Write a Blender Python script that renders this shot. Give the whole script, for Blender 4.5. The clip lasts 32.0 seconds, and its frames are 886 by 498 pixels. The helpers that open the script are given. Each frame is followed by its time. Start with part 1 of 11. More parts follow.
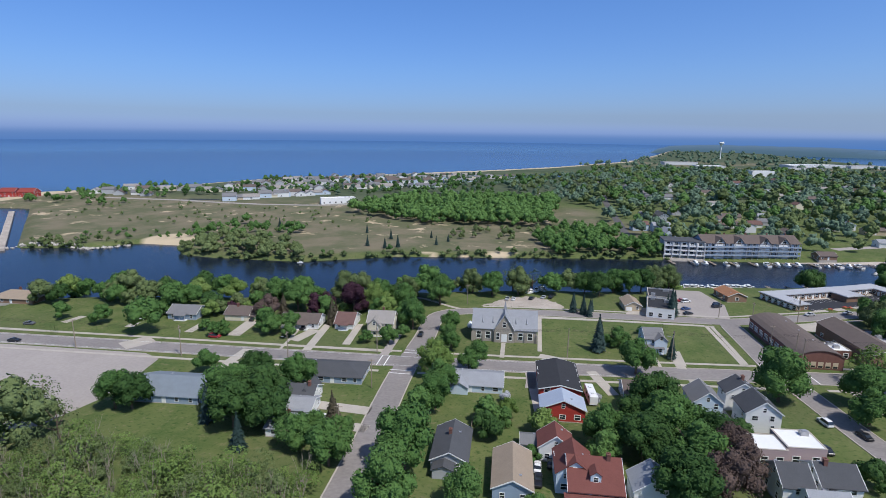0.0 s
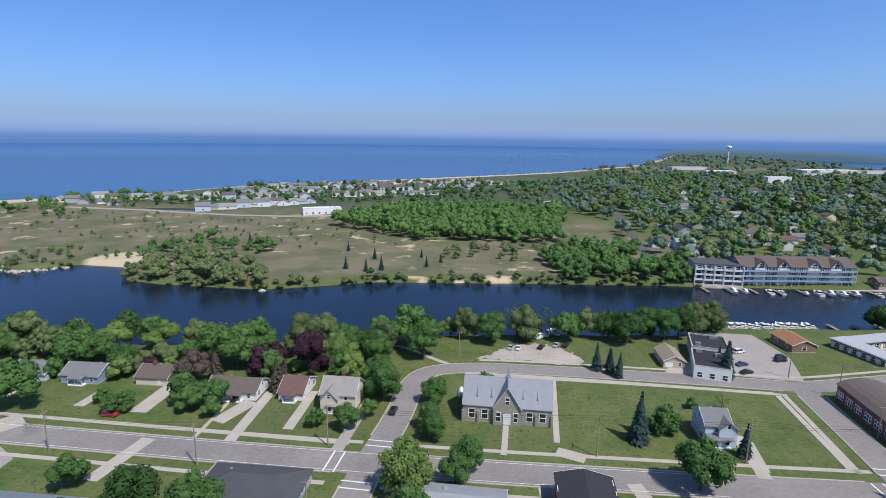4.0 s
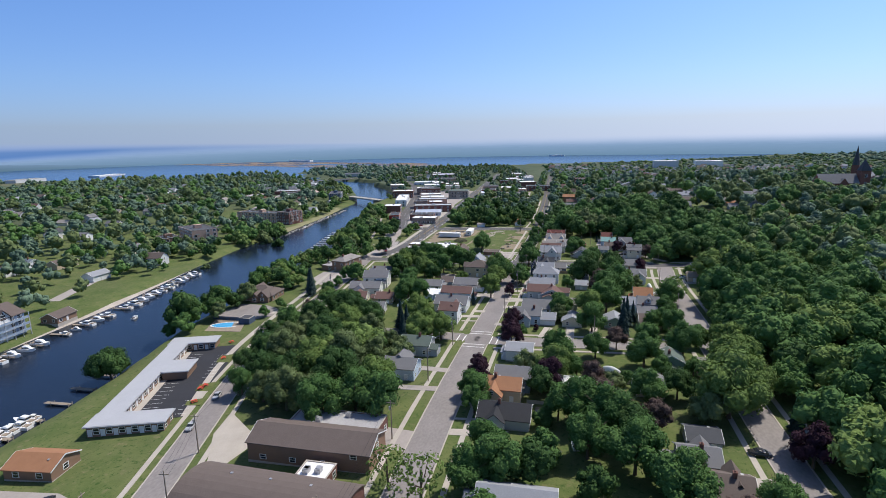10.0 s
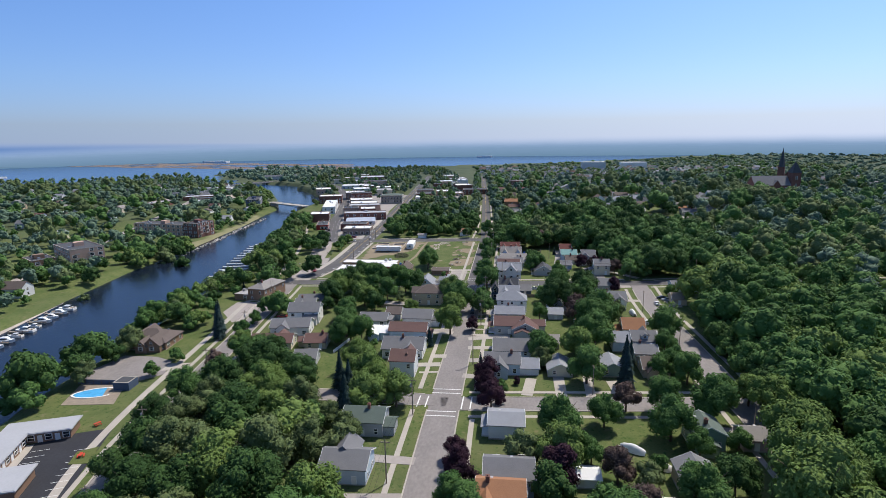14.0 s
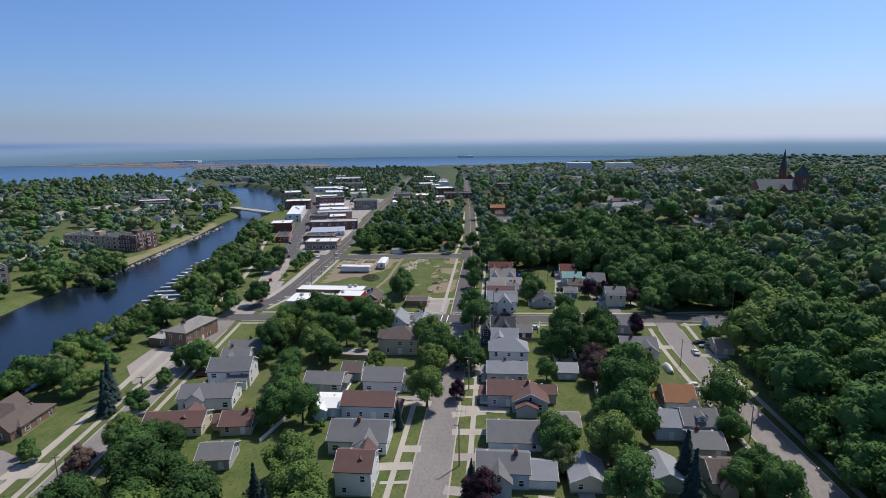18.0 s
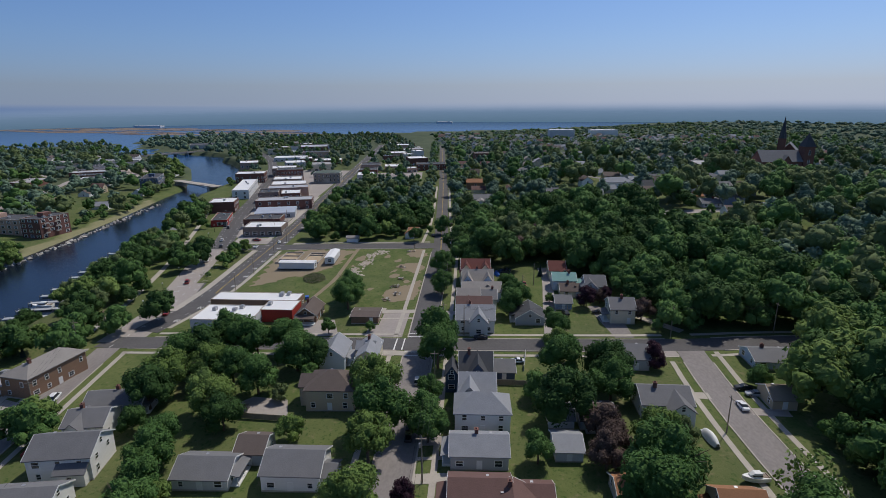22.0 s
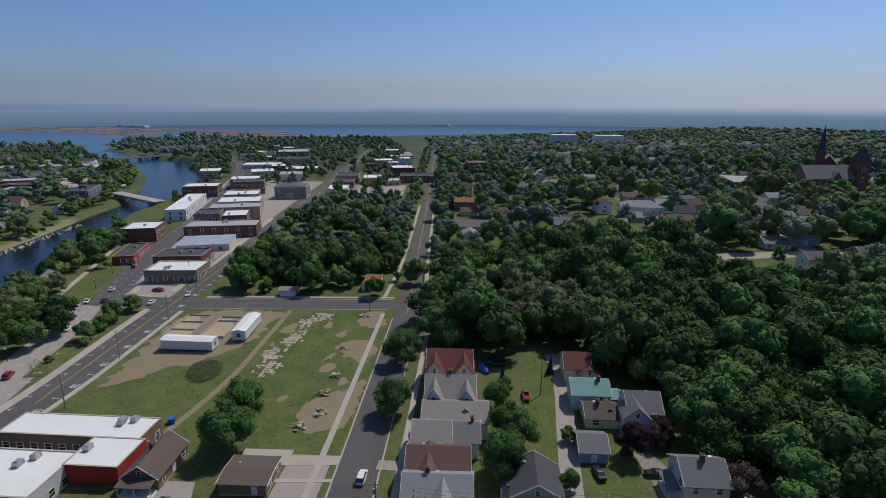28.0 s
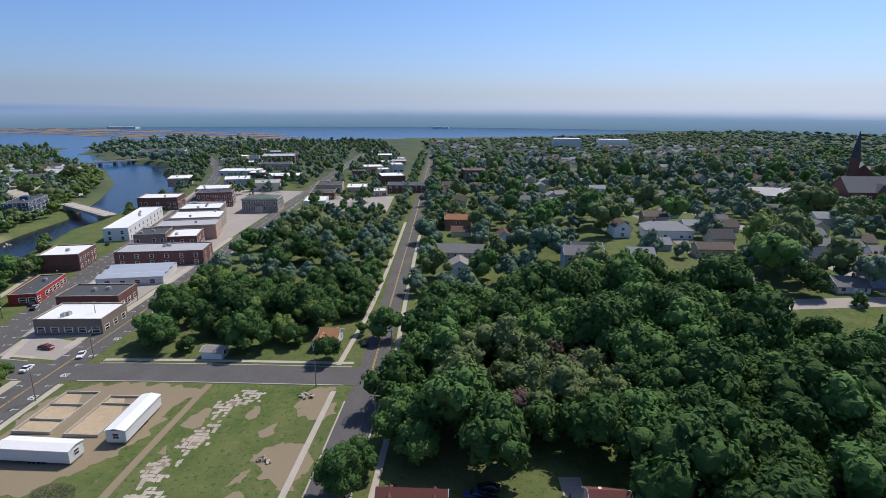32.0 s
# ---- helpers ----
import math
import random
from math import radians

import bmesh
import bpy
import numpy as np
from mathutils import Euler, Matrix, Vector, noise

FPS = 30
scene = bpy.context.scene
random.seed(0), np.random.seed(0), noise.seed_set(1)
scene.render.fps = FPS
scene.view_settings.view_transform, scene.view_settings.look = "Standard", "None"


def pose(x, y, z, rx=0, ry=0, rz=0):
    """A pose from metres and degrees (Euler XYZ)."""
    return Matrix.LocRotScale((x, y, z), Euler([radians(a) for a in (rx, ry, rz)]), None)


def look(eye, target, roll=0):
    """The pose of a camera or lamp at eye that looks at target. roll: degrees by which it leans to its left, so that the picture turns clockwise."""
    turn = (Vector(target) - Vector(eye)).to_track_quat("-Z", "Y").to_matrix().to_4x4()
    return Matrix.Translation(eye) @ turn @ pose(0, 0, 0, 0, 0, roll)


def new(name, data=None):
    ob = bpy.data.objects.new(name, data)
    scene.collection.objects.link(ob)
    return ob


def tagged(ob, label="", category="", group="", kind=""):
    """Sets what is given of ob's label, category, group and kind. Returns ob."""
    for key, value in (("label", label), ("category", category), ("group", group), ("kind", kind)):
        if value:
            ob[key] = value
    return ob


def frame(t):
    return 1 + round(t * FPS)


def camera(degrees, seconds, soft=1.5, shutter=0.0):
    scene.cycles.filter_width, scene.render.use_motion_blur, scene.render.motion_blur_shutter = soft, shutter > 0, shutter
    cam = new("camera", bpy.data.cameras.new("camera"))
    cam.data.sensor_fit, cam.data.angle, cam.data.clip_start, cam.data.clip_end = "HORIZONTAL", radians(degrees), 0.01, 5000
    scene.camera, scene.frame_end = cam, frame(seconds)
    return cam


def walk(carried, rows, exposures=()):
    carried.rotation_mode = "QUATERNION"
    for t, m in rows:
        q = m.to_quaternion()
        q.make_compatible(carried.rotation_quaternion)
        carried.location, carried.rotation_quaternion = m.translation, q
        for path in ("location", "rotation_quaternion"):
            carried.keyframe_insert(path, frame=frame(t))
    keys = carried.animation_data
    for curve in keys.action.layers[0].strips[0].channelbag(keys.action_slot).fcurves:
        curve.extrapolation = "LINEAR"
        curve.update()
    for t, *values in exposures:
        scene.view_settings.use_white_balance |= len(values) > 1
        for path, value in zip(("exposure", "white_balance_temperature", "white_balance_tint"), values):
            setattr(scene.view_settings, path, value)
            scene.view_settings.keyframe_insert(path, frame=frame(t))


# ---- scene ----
# ---- camera and its way ----
cam = camera(78.8, 32.0, soft=0.6)
METRES, EYE, TILT, LEAN, TURN = 468.75, 75.0, -1.2, -0.4, 8.5
ROWS = [
    (0.0, 0.0, 0.0, 0.0, 0.07, -11.12, -0.37),
    (0.5, 0.0016, 0.0157, -0.0, 0.11, -11.06, -0.37),
    (1.0, 0.0034, 0.0313, 0.0002, 0.18, -11.03, -0.38),
    (1.5, 0.005, 0.0468, 0.0004, 0.17, -10.98, -0.4),
    (2.0, 0.0064, 0.0622, 0.0006, 0.17, -10.92, -0.41),
    (2.5, 0.0078, 0.0777, 0.0009, 0.13, -10.87, -0.39),
    (4.5, 0.0136, 0.1392, 0.0026, 0.15, -10.73, -0.39),
    (5.0, 0.0151, 0.1552, 0.0028, 0.12, -10.69, -0.4),
    (5.5, 0.0178, 0.171, 0.0031, -3.9, -10.62, -0.19),
    (6.0, 0.0195, 0.1874, 0.0034, -15.52, -10.53, 0.24),
    (6.5, 0.0215, 0.2032, 0.0041, -18.44, -10.49, 0.32),
    (7.0, 0.0255, 0.2181, 0.0047, -23.22, -10.48, 0.55),
    (7.5, 0.0294, 0.2338, 0.0055, -33.84, -10.56, 0.94),
    (8.0, 0.0358, 0.2473, 0.0059, -39.77, -10.6, 1.18),
    (8.5, 0.0428, 0.2601, 0.0065, -63.6, -11.08, 2.0),
    (9.0, 0.0499, 0.2734, 0.0084, -75.81, -11.5, 2.27),
    (9.5, 0.0592, 0.2843, 0.0092, -80.71, -11.65, 2.36),
    (10.0, 0.0699, 0.2934, 0.0098, -82.68, -11.69, 2.35),
    (10.5, 0.0817, 0.3007, 0.0102, -84.38, -11.74, 2.35),
    (11.0, 0.0948, 0.306, 0.0101, -87.14, -11.82, 2.41),
    (11.5, 0.108, 0.3116, 0.0104, -90.7, -11.94, 2.38),
    (12.0, 0.122, 0.3154, 0.0104, -91.21, -11.97, 2.3),
    (12.5, 0.1365, 0.3186, 0.0104, -90.93, -11.97, 2.22),
    (13.0, 0.1515, 0.3209, 0.01, -90.6, -11.95, 2.13),
    (13.5, 0.167, 0.3229, 0.0098, -90.5, -11.94, 2.06),
    (14.0, 0.1826, 0.3243, 0.0095, -90.5, -11.92, 2.0),
    (14.5, 0.1986, 0.3254, 0.0091, -90.55, -11.9, 1.96),
    (16.5, 0.2621, 0.3232, 0.0095, -90.81, -12.03, 1.88),
    (17.0, 0.2787, 0.3217, 0.0091, -91.17, -12.02, 1.84),
    (17.5, 0.2956, 0.3202, 0.0087, -91.6, -12.03, 1.79),
    (18.0, 0.3125, 0.3181, 0.0082, -92.44, -12.05, 1.78),
    (18.5, 0.3294, 0.3159, 0.0078, -93.29, -12.06, 1.77),
    (19.0, 0.3461, 0.3135, 0.0077, -93.84, -12.05, 1.73),
    (19.5, 0.3622, 0.3109, 0.0074, -94.13, -11.84, 1.68),
    (20.0, 0.3787, 0.308, 0.007, -94.32, -8.02, 1.67),
    (20.5, 0.3949, 0.3049, 0.0063, -94.43, -8.0, 1.62),
    (21.0, 0.4106, 0.3015, 0.006, -94.5, -8.0, 1.58),
    (21.5, 0.4264, 0.298, 0.0054, -94.53, -8.03, 1.54),
    (22.0, 0.4415, 0.2945, 0.0057, -94.59, -15.64, 1.49),
    (22.5, 0.4572, 0.2909, 0.0054, -94.62, -15.61, 1.43),
    (23.0, 0.4727, 0.2873, 0.0052, -94.66, -15.57, 1.39),
    (23.5, 0.4882, 0.2839, 0.0049, -94.69, -15.54, 1.33),
    (24.0, 0.5036, 0.2804, 0.0048, -94.71, -15.53, 1.26),
    (24.5, 0.5191, 0.2773, 0.0047, -94.7, -15.52, 1.2),
    (25.0, 0.5344, 0.2739, 0.0045, -94.66, -15.47, 1.12),
    (25.5, 0.5499, 0.2708, 0.0043, -94.63, -15.44, 1.06),
    (27.5, 0.611, 0.2583, 0.0041, -94.6, -15.47, 0.92),
    (28.0, 0.6262, 0.255, 0.0038, -94.59, -15.44, 0.89),
    (28.5, 0.6413, 0.2521, 0.0035, -94.59, -15.42, 0.87),
    (29.0, 0.6562, 0.249, 0.0032, -94.58, -15.38, 0.83),
    (29.5, 0.6711, 0.246, 0.003, -94.52, -15.36, 0.81),
    (30.0, 0.6858, 0.2432, 0.0027, -94.55, -15.32, 0.77),
    (30.5, 0.7005, 0.24, 0.0024, -94.53, -15.29, 0.74),
    (31.0, 0.7154, 0.2366, 0.002, -94.5, -15.28, 0.71),
    (31.5, 0.7304, 0.2331, 0.0018, -94.51, -15.26, 0.7),
    (32.0, 0.7455, 0.2297, 0.0017, -94.51, -15.22, 0.68),
]
EXPO = [(0.0, 0.17, 6060, 10), (3.0, 0.22, 6060, 10), (5.0, 0.32, 6080, 10), (6.0, 0.17, 6100, 10), (7.0, 0.15, 6150, 10), (8.0, 0.58, 6250, 10), (9.0, 0.36, 6330, 10), (13.0, 0.32, 6380, 10),
        (17.0, 0.18, 6380, 10), (19.0, -0.06, 6380, 10), (23.0, -0.46, 6380, 10), (25.0, -0.64, 6380, 10), (28.0, -0.44, 6400, 10), (30.0, -0.18, 6400, 10), (32.0, 0.14, 6400, 10)]
walk(cam, [(t, pose(0, 0, EYE, TILT, LEAN, TURN) @ pose(METRES * x, METRES * y, METRES * z, 90 + pitch, roll, yaw)) for t, x, y, z, yaw, pitch, roll in ROWS], EXPO)

# ---- sky and sun ----
SUN_EL, SUN_AZ = 57.0, 129.0            # degrees; azimuth clockwise from +y
world = bpy.data.worlds.new("world")
scene.world = world
world.use_nodes = True
wt = world.node_tree
wt.nodes.clear()
w_out, w_bg, w_sky = wt.nodes.new("ShaderNodeOutputWorld"), wt.nodes.new("ShaderNodeBackground"), wt.nodes.new("ShaderNodeTexSky")
w_sky.sky_type, w_sky.sun_disc = "NISHITA", False
w_sky.sun_elevation, w_sky.sun_rotation = radians(SUN_EL), radians(SUN_AZ)
w_sky.air_density, w_sky.dust_density, w_sky.ozone_density, w_sky.altitude = 1.0, 0.8, 3.0, 200
w_mul = wt.nodes.new("ShaderNodeMix")
w_mul.data_type, w_mul.blend_type = "RGBA", "MULTIPLY"
w_mul.inputs[0].default_value = 1.0
w_co, w_sep, w_ramp = wt.nodes.new("ShaderNodeTexCoord"), wt.nodes.new("ShaderNodeSeparateXYZ"), wt.nodes.new("ShaderNodeValToRGB")
wt.links.new(w_co.outputs["Generated"], w_sep.inputs[0])
wt.links.new(w_sep.outputs["Z"], w_ramp.inputs[0])
w_max, w_com = wt.nodes.new("ShaderNodeMath"), wt.nodes.new("ShaderNodeCombineXYZ")
w_max.operation = "MAXIMUM"
w_max.inputs[1].default_value = 0.03
wt.links.new(w_sep.outputs["Z"], w_max.inputs[0])
wt.links.new(w_sep.outputs["X"], w_com.inputs[0])
wt.links.new(w_sep.outputs["Y"], w_com.inputs[1])
wt.links.new(w_max.outputs[0], w_com.inputs[2])
wt.links.new(w_com.outputs[0], w_sky.inputs["Vector"])
w_ramp.color_ramp.elements[0].position, w_ramp.color_ramp.elements[0].color = 0.0, (0.565, 0.685, 1.12, 1)
w_ramp.color_ramp.elements[1].position, w_ramp.color_ramp.elements[1].color = 0.34, (0.665, 0.935, 1.31, 1)
_high = w_ramp.color_ramp.elements.new(0.60)
_high.color = (0.95, 0.98, 1.05, 1)
_mid = w_ramp.color_ramp.elements.new(0.10)
_mid.color = (0.62, 0.80, 1.17, 1)
wt.links.new(w_ramp.outputs[0], w_mul.inputs[7])
wt.links.new(w_sky.outputs[0], w_mul.inputs[6])
# the hazy air is brighter towards the sun
w_dot, w_gain, w_str = wt.nodes.new("ShaderNodeVectorMath"), wt.nodes.new("ShaderNodeMath"), 0.10
w_dot.operation, w_gain.operation = "DOT_PRODUCT", "MULTIPLY_ADD"
w_dot.inputs[1].default_value = (math.sin(radians(SUN_AZ)), math.cos(radians(SUN_AZ)), 0)
w_gain.inputs[1].default_value, w_gain.inputs[2].default_value = 0.13 * w_str, 1.01 * w_str
wt.links.new(w_co.outputs["Generated"], w_dot.inputs[0])
wt.links.new(w_dot.outputs["Value"], w_gain.inputs[0])
w_map, w_warm, w_tint = wt.nodes.new("ShaderNodeMapRange"), wt.nodes.new("ShaderNodeMix"), wt.nodes.new("ShaderNodeMix")
w_map.inputs["From Min"].default_value, w_map.inputs["From Max"].default_value = -0.8, 0.9
w_warm.data_type = w_tint.data_type = "RGBA"
w_tint.blend_type = "MULTIPLY"
w_tint.inputs[0].default_value = 1.0
w_warm.inputs[6].default_value, w_warm.inputs[7].default_value = (0.97, 0.99, 1.03, 1), (1.12, 1.0, 0.91, 1)
wt.links.new(w_dot.outputs["Value"], w_map.inputs[0])
wt.links.new(w_map.outputs[0], w_warm.inputs[0])
wt.links.new(w_mul.outputs[2], w_tint.inputs[6])
wt.links.new(w_warm.outputs[2], w_tint.inputs[7])
wt.links.new(w_tint.outputs[2], w_bg.inputs[0])
wt.links.new(w_gain.outputs[0], w_bg.inputs[1])
wt.links.new(w_bg.outputs[0], w_out.inputs[0])
sun = new("sun", bpy.data.lights.new("sun", "SUN"))
sun.data.energy, sun.data.angle, sun.data.color = 3.6, radians(0.53), (1.0, 0.93, 0.83)
_a, _e = radians(SUN_AZ), radians(SUN_EL)
sun.matrix_world = look((300, 200, 400), Vector((300, 200, 400)) - Vector((math.sin(_a) * math.cos(_e), math.cos(_a) * math.cos(_e), math.sin(_e))))


# ---- materials ----
def mat(name, colour, rough=0.85, vary=0.18, scale=0.6, fine=6.0, bump=0.3, by_object=0.0, by_island=0.0, metal=0.0, second=None, spec=0.3, stretch=None, by_tint=0.0, leaf=0.0, relief=0.08):
    """A surface with variation at two scales (metres), fine relief and, on repeats, a shift of its own."""
    m = bpy.data.materials.new(name)
    m.use_nodes = True
    nt = m.node_tree
    p = nt.nodes["Principled BSDF"]
    p.inputs["Roughness"].default_value, p.inputs["Metallic"].default_value = rough, metal
    p.inputs["Specular IOR Level"].default_value = spec
    geo = nt.nodes.new("ShaderNodeNewGeometry")
    src = geo.outputs["Position"]
    if stretch:
        mp = nt.nodes.new("ShaderNodeMapping")
        mp.inputs["Scale"].default_value = stretch
        nt.links.new(src, mp.inputs[0])
        src = mp.outputs[0]
    n1, n2 = nt.nodes.new("ShaderNodeTexNoise"), nt.nodes.new("ShaderNodeTexNoise")
    for n, s in ((n1, scale), (n2, fine)):
        n.inputs["Scale"].default_value, n.inputs["Detail"].default_value = s, 5.0
        nt.links.new(src, n.inputs["Vector"])
    add = nt.nodes.new("ShaderNodeMath")
    add.operation = "ADD"
    nt.links.new(n1.outputs[0], add.inputs[0])
    nt.links.new(n2.outputs[0], add.inputs[1])
    last = add.outputs[0]
    for on, node, out in ((by_object, "ShaderNodeObjectInfo", "Random"), (by_island, "ShaderNodeNewGeometry", "Random Per Island"), (by_tint, "ShaderNodeAttribute", "Fac")):
        if on:
            r = nt.nodes.new(node)
            if by_tint and on == by_tint and node == "ShaderNodeAttribute":
                r.attribute_name = "tint"
            k = nt.nodes.new("ShaderNodeMath")
            k.operation = "MULTIPLY_ADD"
            k.inputs[1].default_value = on
            nt.links.new(r.outputs[out], k.inputs[0])
            nt.links.new(last, k.inputs[2])
            last = k.outputs[0]
    span = nt.nodes.new("ShaderNodeMapRange")
    span.inputs["From Min"].default_value, span.inputs["From Max"].default_value = 0.55, 1.45 + max(by_object, by_tint) + by_island
    nt.links.new(last, span.inputs[0])
    mix = nt.nodes.new("ShaderNodeMix")
    mix.data_type = "RGBA"
    c = Vector(colour)
    a = c * (1 - vary)
    b = Vector(second) if second else c * (1 + vary)
    mix.inputs[6].default_value, mix.inputs[7].default_value = (*a, 1), (*b, 1)
    nt.links.new(span.outputs[0], mix.inputs[0])
    nt.links.new(mix.outputs[2], p.inputs["Base Color"])
    if bump:
        bp = nt.nodes.new("ShaderNodeBump")
        bp.inputs["Strength"].default_value, bp.inputs["Distance"].default_value = bump, relief
        nt.links.new(n2.outputs[0], bp.inputs["Height"])
        nt.links.new(bp.outputs[0], p.inputs["Normal"])
    if leaf:
        tr, mx = nt.nodes.new("ShaderNodeBsdfTranslucent"), nt.nodes.new("ShaderNodeMixShader")
        nt.links.new(mix.outputs[2], tr.inputs["Color"])
        mx.inputs[0].default_value = leaf
        nt.links.new(p.outputs[0], mx.inputs[1])
        nt.links.new(tr.outputs[0], mx.inputs[2])
        nt.links.new(mx.outputs[0], nt.nodes["Material Output"].inputs["Surface"])
    return m


M = {}
M["asphalt"] = mat("asphalt", (0.240, 0.218, 0.207), 0.9, 0.24, 0.06, 0.9, 0.2, stretch=(1.0, 1.6, 1.0))
M["asphalt_dark"] = mat("asphalt_dark", (0.105, 0.100, 0.100), 0.9, 0.25, 0.1, 1.5, 0.2)
M["asphalt_lot"] = mat("asphalt_lot", (0.34, 0.305, 0.28), 0.9, 0.14, 0.06, 1.0, 0.2)
M["asphalt_new"] = mat("asphalt_new", (0.035, 0.036, 0.042), 0.85, 0.25, 0.1, 2.0, 0.2)
M["concrete"] = mat("concrete", (0.42, 0.38, 0.33), 0.9, 0.15, 0.25, 3.0, 0.2)
M["gravel"] = mat("gravel", (0.40, 0.35, 0.30), 0.95, 0.35, 0.12, 2.0, 0.5)
M["line_white"] = mat("line_white", (0.72, 0.72, 0.70), 0.8, 0.2, 1.5, 8.0, 0.1)
M["line_yellow"] = mat("line_yellow", (0.55, 0.38, 0.08), 0.8, 0.2, 1.5, 8.0, 0.1)
M["dirt"] = mat("dirt", (0.27, 0.20, 0.145), 0.95, 0.35, 0.15, 1.5, 0.5)
M["sand"] = mat("sand", (0.42, 0.33, 0.225), 0.95, 0.2, 0.06, 1.0, 0.3)
M["soil"] = mat("sandy_soil", (0.37, 0.295, 0.205), 0.95, 0.3, 0.22, 2.5, 0.5, second=(0.24, 0.195, 0.125))
M["lawn"] = mat("lawn", (0.078, 0.125, 0.030), 0.95, 0.3, 0.3, 2.5, 0.5, second=(0.17, 0.175, 0.06))
M["rock"] = mat("rock", (0.42, 0.39, 0.35), 0.9, 0.3, 0.5, 3.0, 0.5, by_object=0.3, by_island=0.4)
WALLS = dict(white=(0.72, 0.72, 0.70), blue=(0.27, 0.34, 0.43), pale=(0.50, 0.58, 0.66), grey=(0.40, 0.41, 0.42), cream=(0.66, 0.60, 0.46), tan=(0.50, 0.41, 0.29),
             green=(0.24, 0.33, 0.27), yellow=(0.62, 0.53, 0.27), navy=(0.07, 0.10, 0.16), pink=(0.42, 0.33, 0.34), red=(0.38, 0.045, 0.035), brown=(0.24, 0.15, 0.10), lightgrey=(0.58, 0.58, 0.58))
for k, v in WALLS.items():
    M["w_" + k] = mat("siding_" + k, v, 0.7, 0.08, 0.4, 5.0, 0.25, by_object=0.2, stretch=(1, 1, 6))
ROOFS = dict(grey=(0.17, 0.17, 0.175), dark=(0.075, 0.078, 0.085), black=(0.035, 0.036, 0.04), brown=(0.128, 0.102, 0.09), tan=(0.30, 0.24, 0.18), scarlet=(0.24, 0.05, 0.04), red=(0.155, 0.058, 0.048), maroon=(0.145, 0.086, 0.075),
             orange=(0.32, 0.16, 0.085), light=(0.27, 0.28, 0.30), blue=(0.17, 0.20, 0.23), teal=(0.18, 0.32, 0.30), green=(0.11, 0.14, 0.12), greige=(0.27, 0.25, 0.23))
for k, v in ROOFS.items():
    M["r_" + k] = mat("shingle_" + k, v, 0.9, 0.2, 0.5, 4.0, 0.5, by_object=0.35, by_island=0.25)
M["r_pale"] = mat("membrane_pale", (0.40, 0.405, 0.42), 0.6, 0.08, 0.2, 2.0, 0.1)
M["r_white"] = mat("membrane_white", (0.76, 0.76, 0.75), 0.6, 0.06, 0.15, 2.0, 0.1)
M["r_metal"] = mat("metal_roof", (0.52, 0.56, 0.62), 0.45, 0.1, 0.3, 3.0, 0.15, metal=0.4)
M["r_flat"] = mat("roof_gravel", (0.36, 0.35, 0.35), 0.95, 0.2, 0.2, 2.0, 0.3)
M["trim"] = mat("white_trim", (0.75, 0.75, 0.73), 0.6, 0.06, 1.0, 8.0, 0.1)
M["brick"] = mat("brick", (0.175, 0.085, 0.068), 0.9, 0.25, 0.5, 8.0, 0.4, by_object=0.3)
M["brick_grey"] = mat("brick_grey", (0.235, 0.185, 0.155), 0.9, 0.2, 0.5, 8.0, 0.4, by_object=0.3)
M["brick_tan"] = mat("brick_tan", (0.50, 0.335, 0.255), 0.9, 0.18, 0.5, 8.0, 0.4, by_object=0.3)
M["stone"] = mat("fieldstone", (0.30, 0.25, 0.20), 0.9, 0.4, 0.8, 2.2, 0.6, by_object=0.9, by_island=0.9, second=(0.42, 0.38, 0.32))
M["glass"] = mat("window_glass", (0.025, 0.03, 0.035), 0.06, 0.3, 0.5, 2.0, 0.0, spec=0.8)
M["wood"] = mat("weathered_wood", (0.28, 0.23, 0.18), 0.85, 0.25, 0.8, 8.0, 0.4)
M["bark"] = mat("bark", (0.12, 0.09, 0.065), 0.95, 0.3, 1.0, 8.0, 0.6, by_object=0.3)
M["tarp"] = mat("blue_tarp", (0.03, 0.12, 0.45), 0.5, 0.15, 0.8, 4.0, 0.4)
M["tyre"] = mat("tyre", (0.02, 0.02, 0.02), 0.9, 0.2, 2.0, 20.0, 0.1)
M["steel"] = mat("steel", (0.45, 0.45, 0.46), 0.45, 0.1, 1.0, 8.0, 0.1, metal=0.6)
M["plastic_red"] = mat("red_paint", (0.50, 0.06, 0.03), 0.6, 0.1, 1.0, 8.0, 0.1)
PAINT = dict(white=(0.75, 0.75, 0.75), black=(0.015, 0.015, 0.018), silver=(0.38, 0.39, 0.41), red=(0.28, 0.02, 0.02), blue=(0.03, 0.06, 0.16), grey=(0.12, 0.12, 0.13), tan=(0.40, 0.34, 0.25))
for k, v in PAINT.items():
    M["c_" + k] = mat("car_paint_" + k, v, 0.3, 0.05, 1.0, 8.0, 0.0, spec=0.6)
# far: paler and bluer, with distance haze put into the leaf colour
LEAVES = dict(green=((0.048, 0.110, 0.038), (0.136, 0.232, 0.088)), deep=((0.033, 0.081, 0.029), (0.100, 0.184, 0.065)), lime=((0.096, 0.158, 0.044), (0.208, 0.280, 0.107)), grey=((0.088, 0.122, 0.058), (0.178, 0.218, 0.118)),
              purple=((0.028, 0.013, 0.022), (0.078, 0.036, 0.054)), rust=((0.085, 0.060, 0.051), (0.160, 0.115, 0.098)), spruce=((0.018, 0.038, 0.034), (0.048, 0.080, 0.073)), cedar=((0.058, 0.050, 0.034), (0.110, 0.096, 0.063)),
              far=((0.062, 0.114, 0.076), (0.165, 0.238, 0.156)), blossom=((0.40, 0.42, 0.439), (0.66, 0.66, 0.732)))
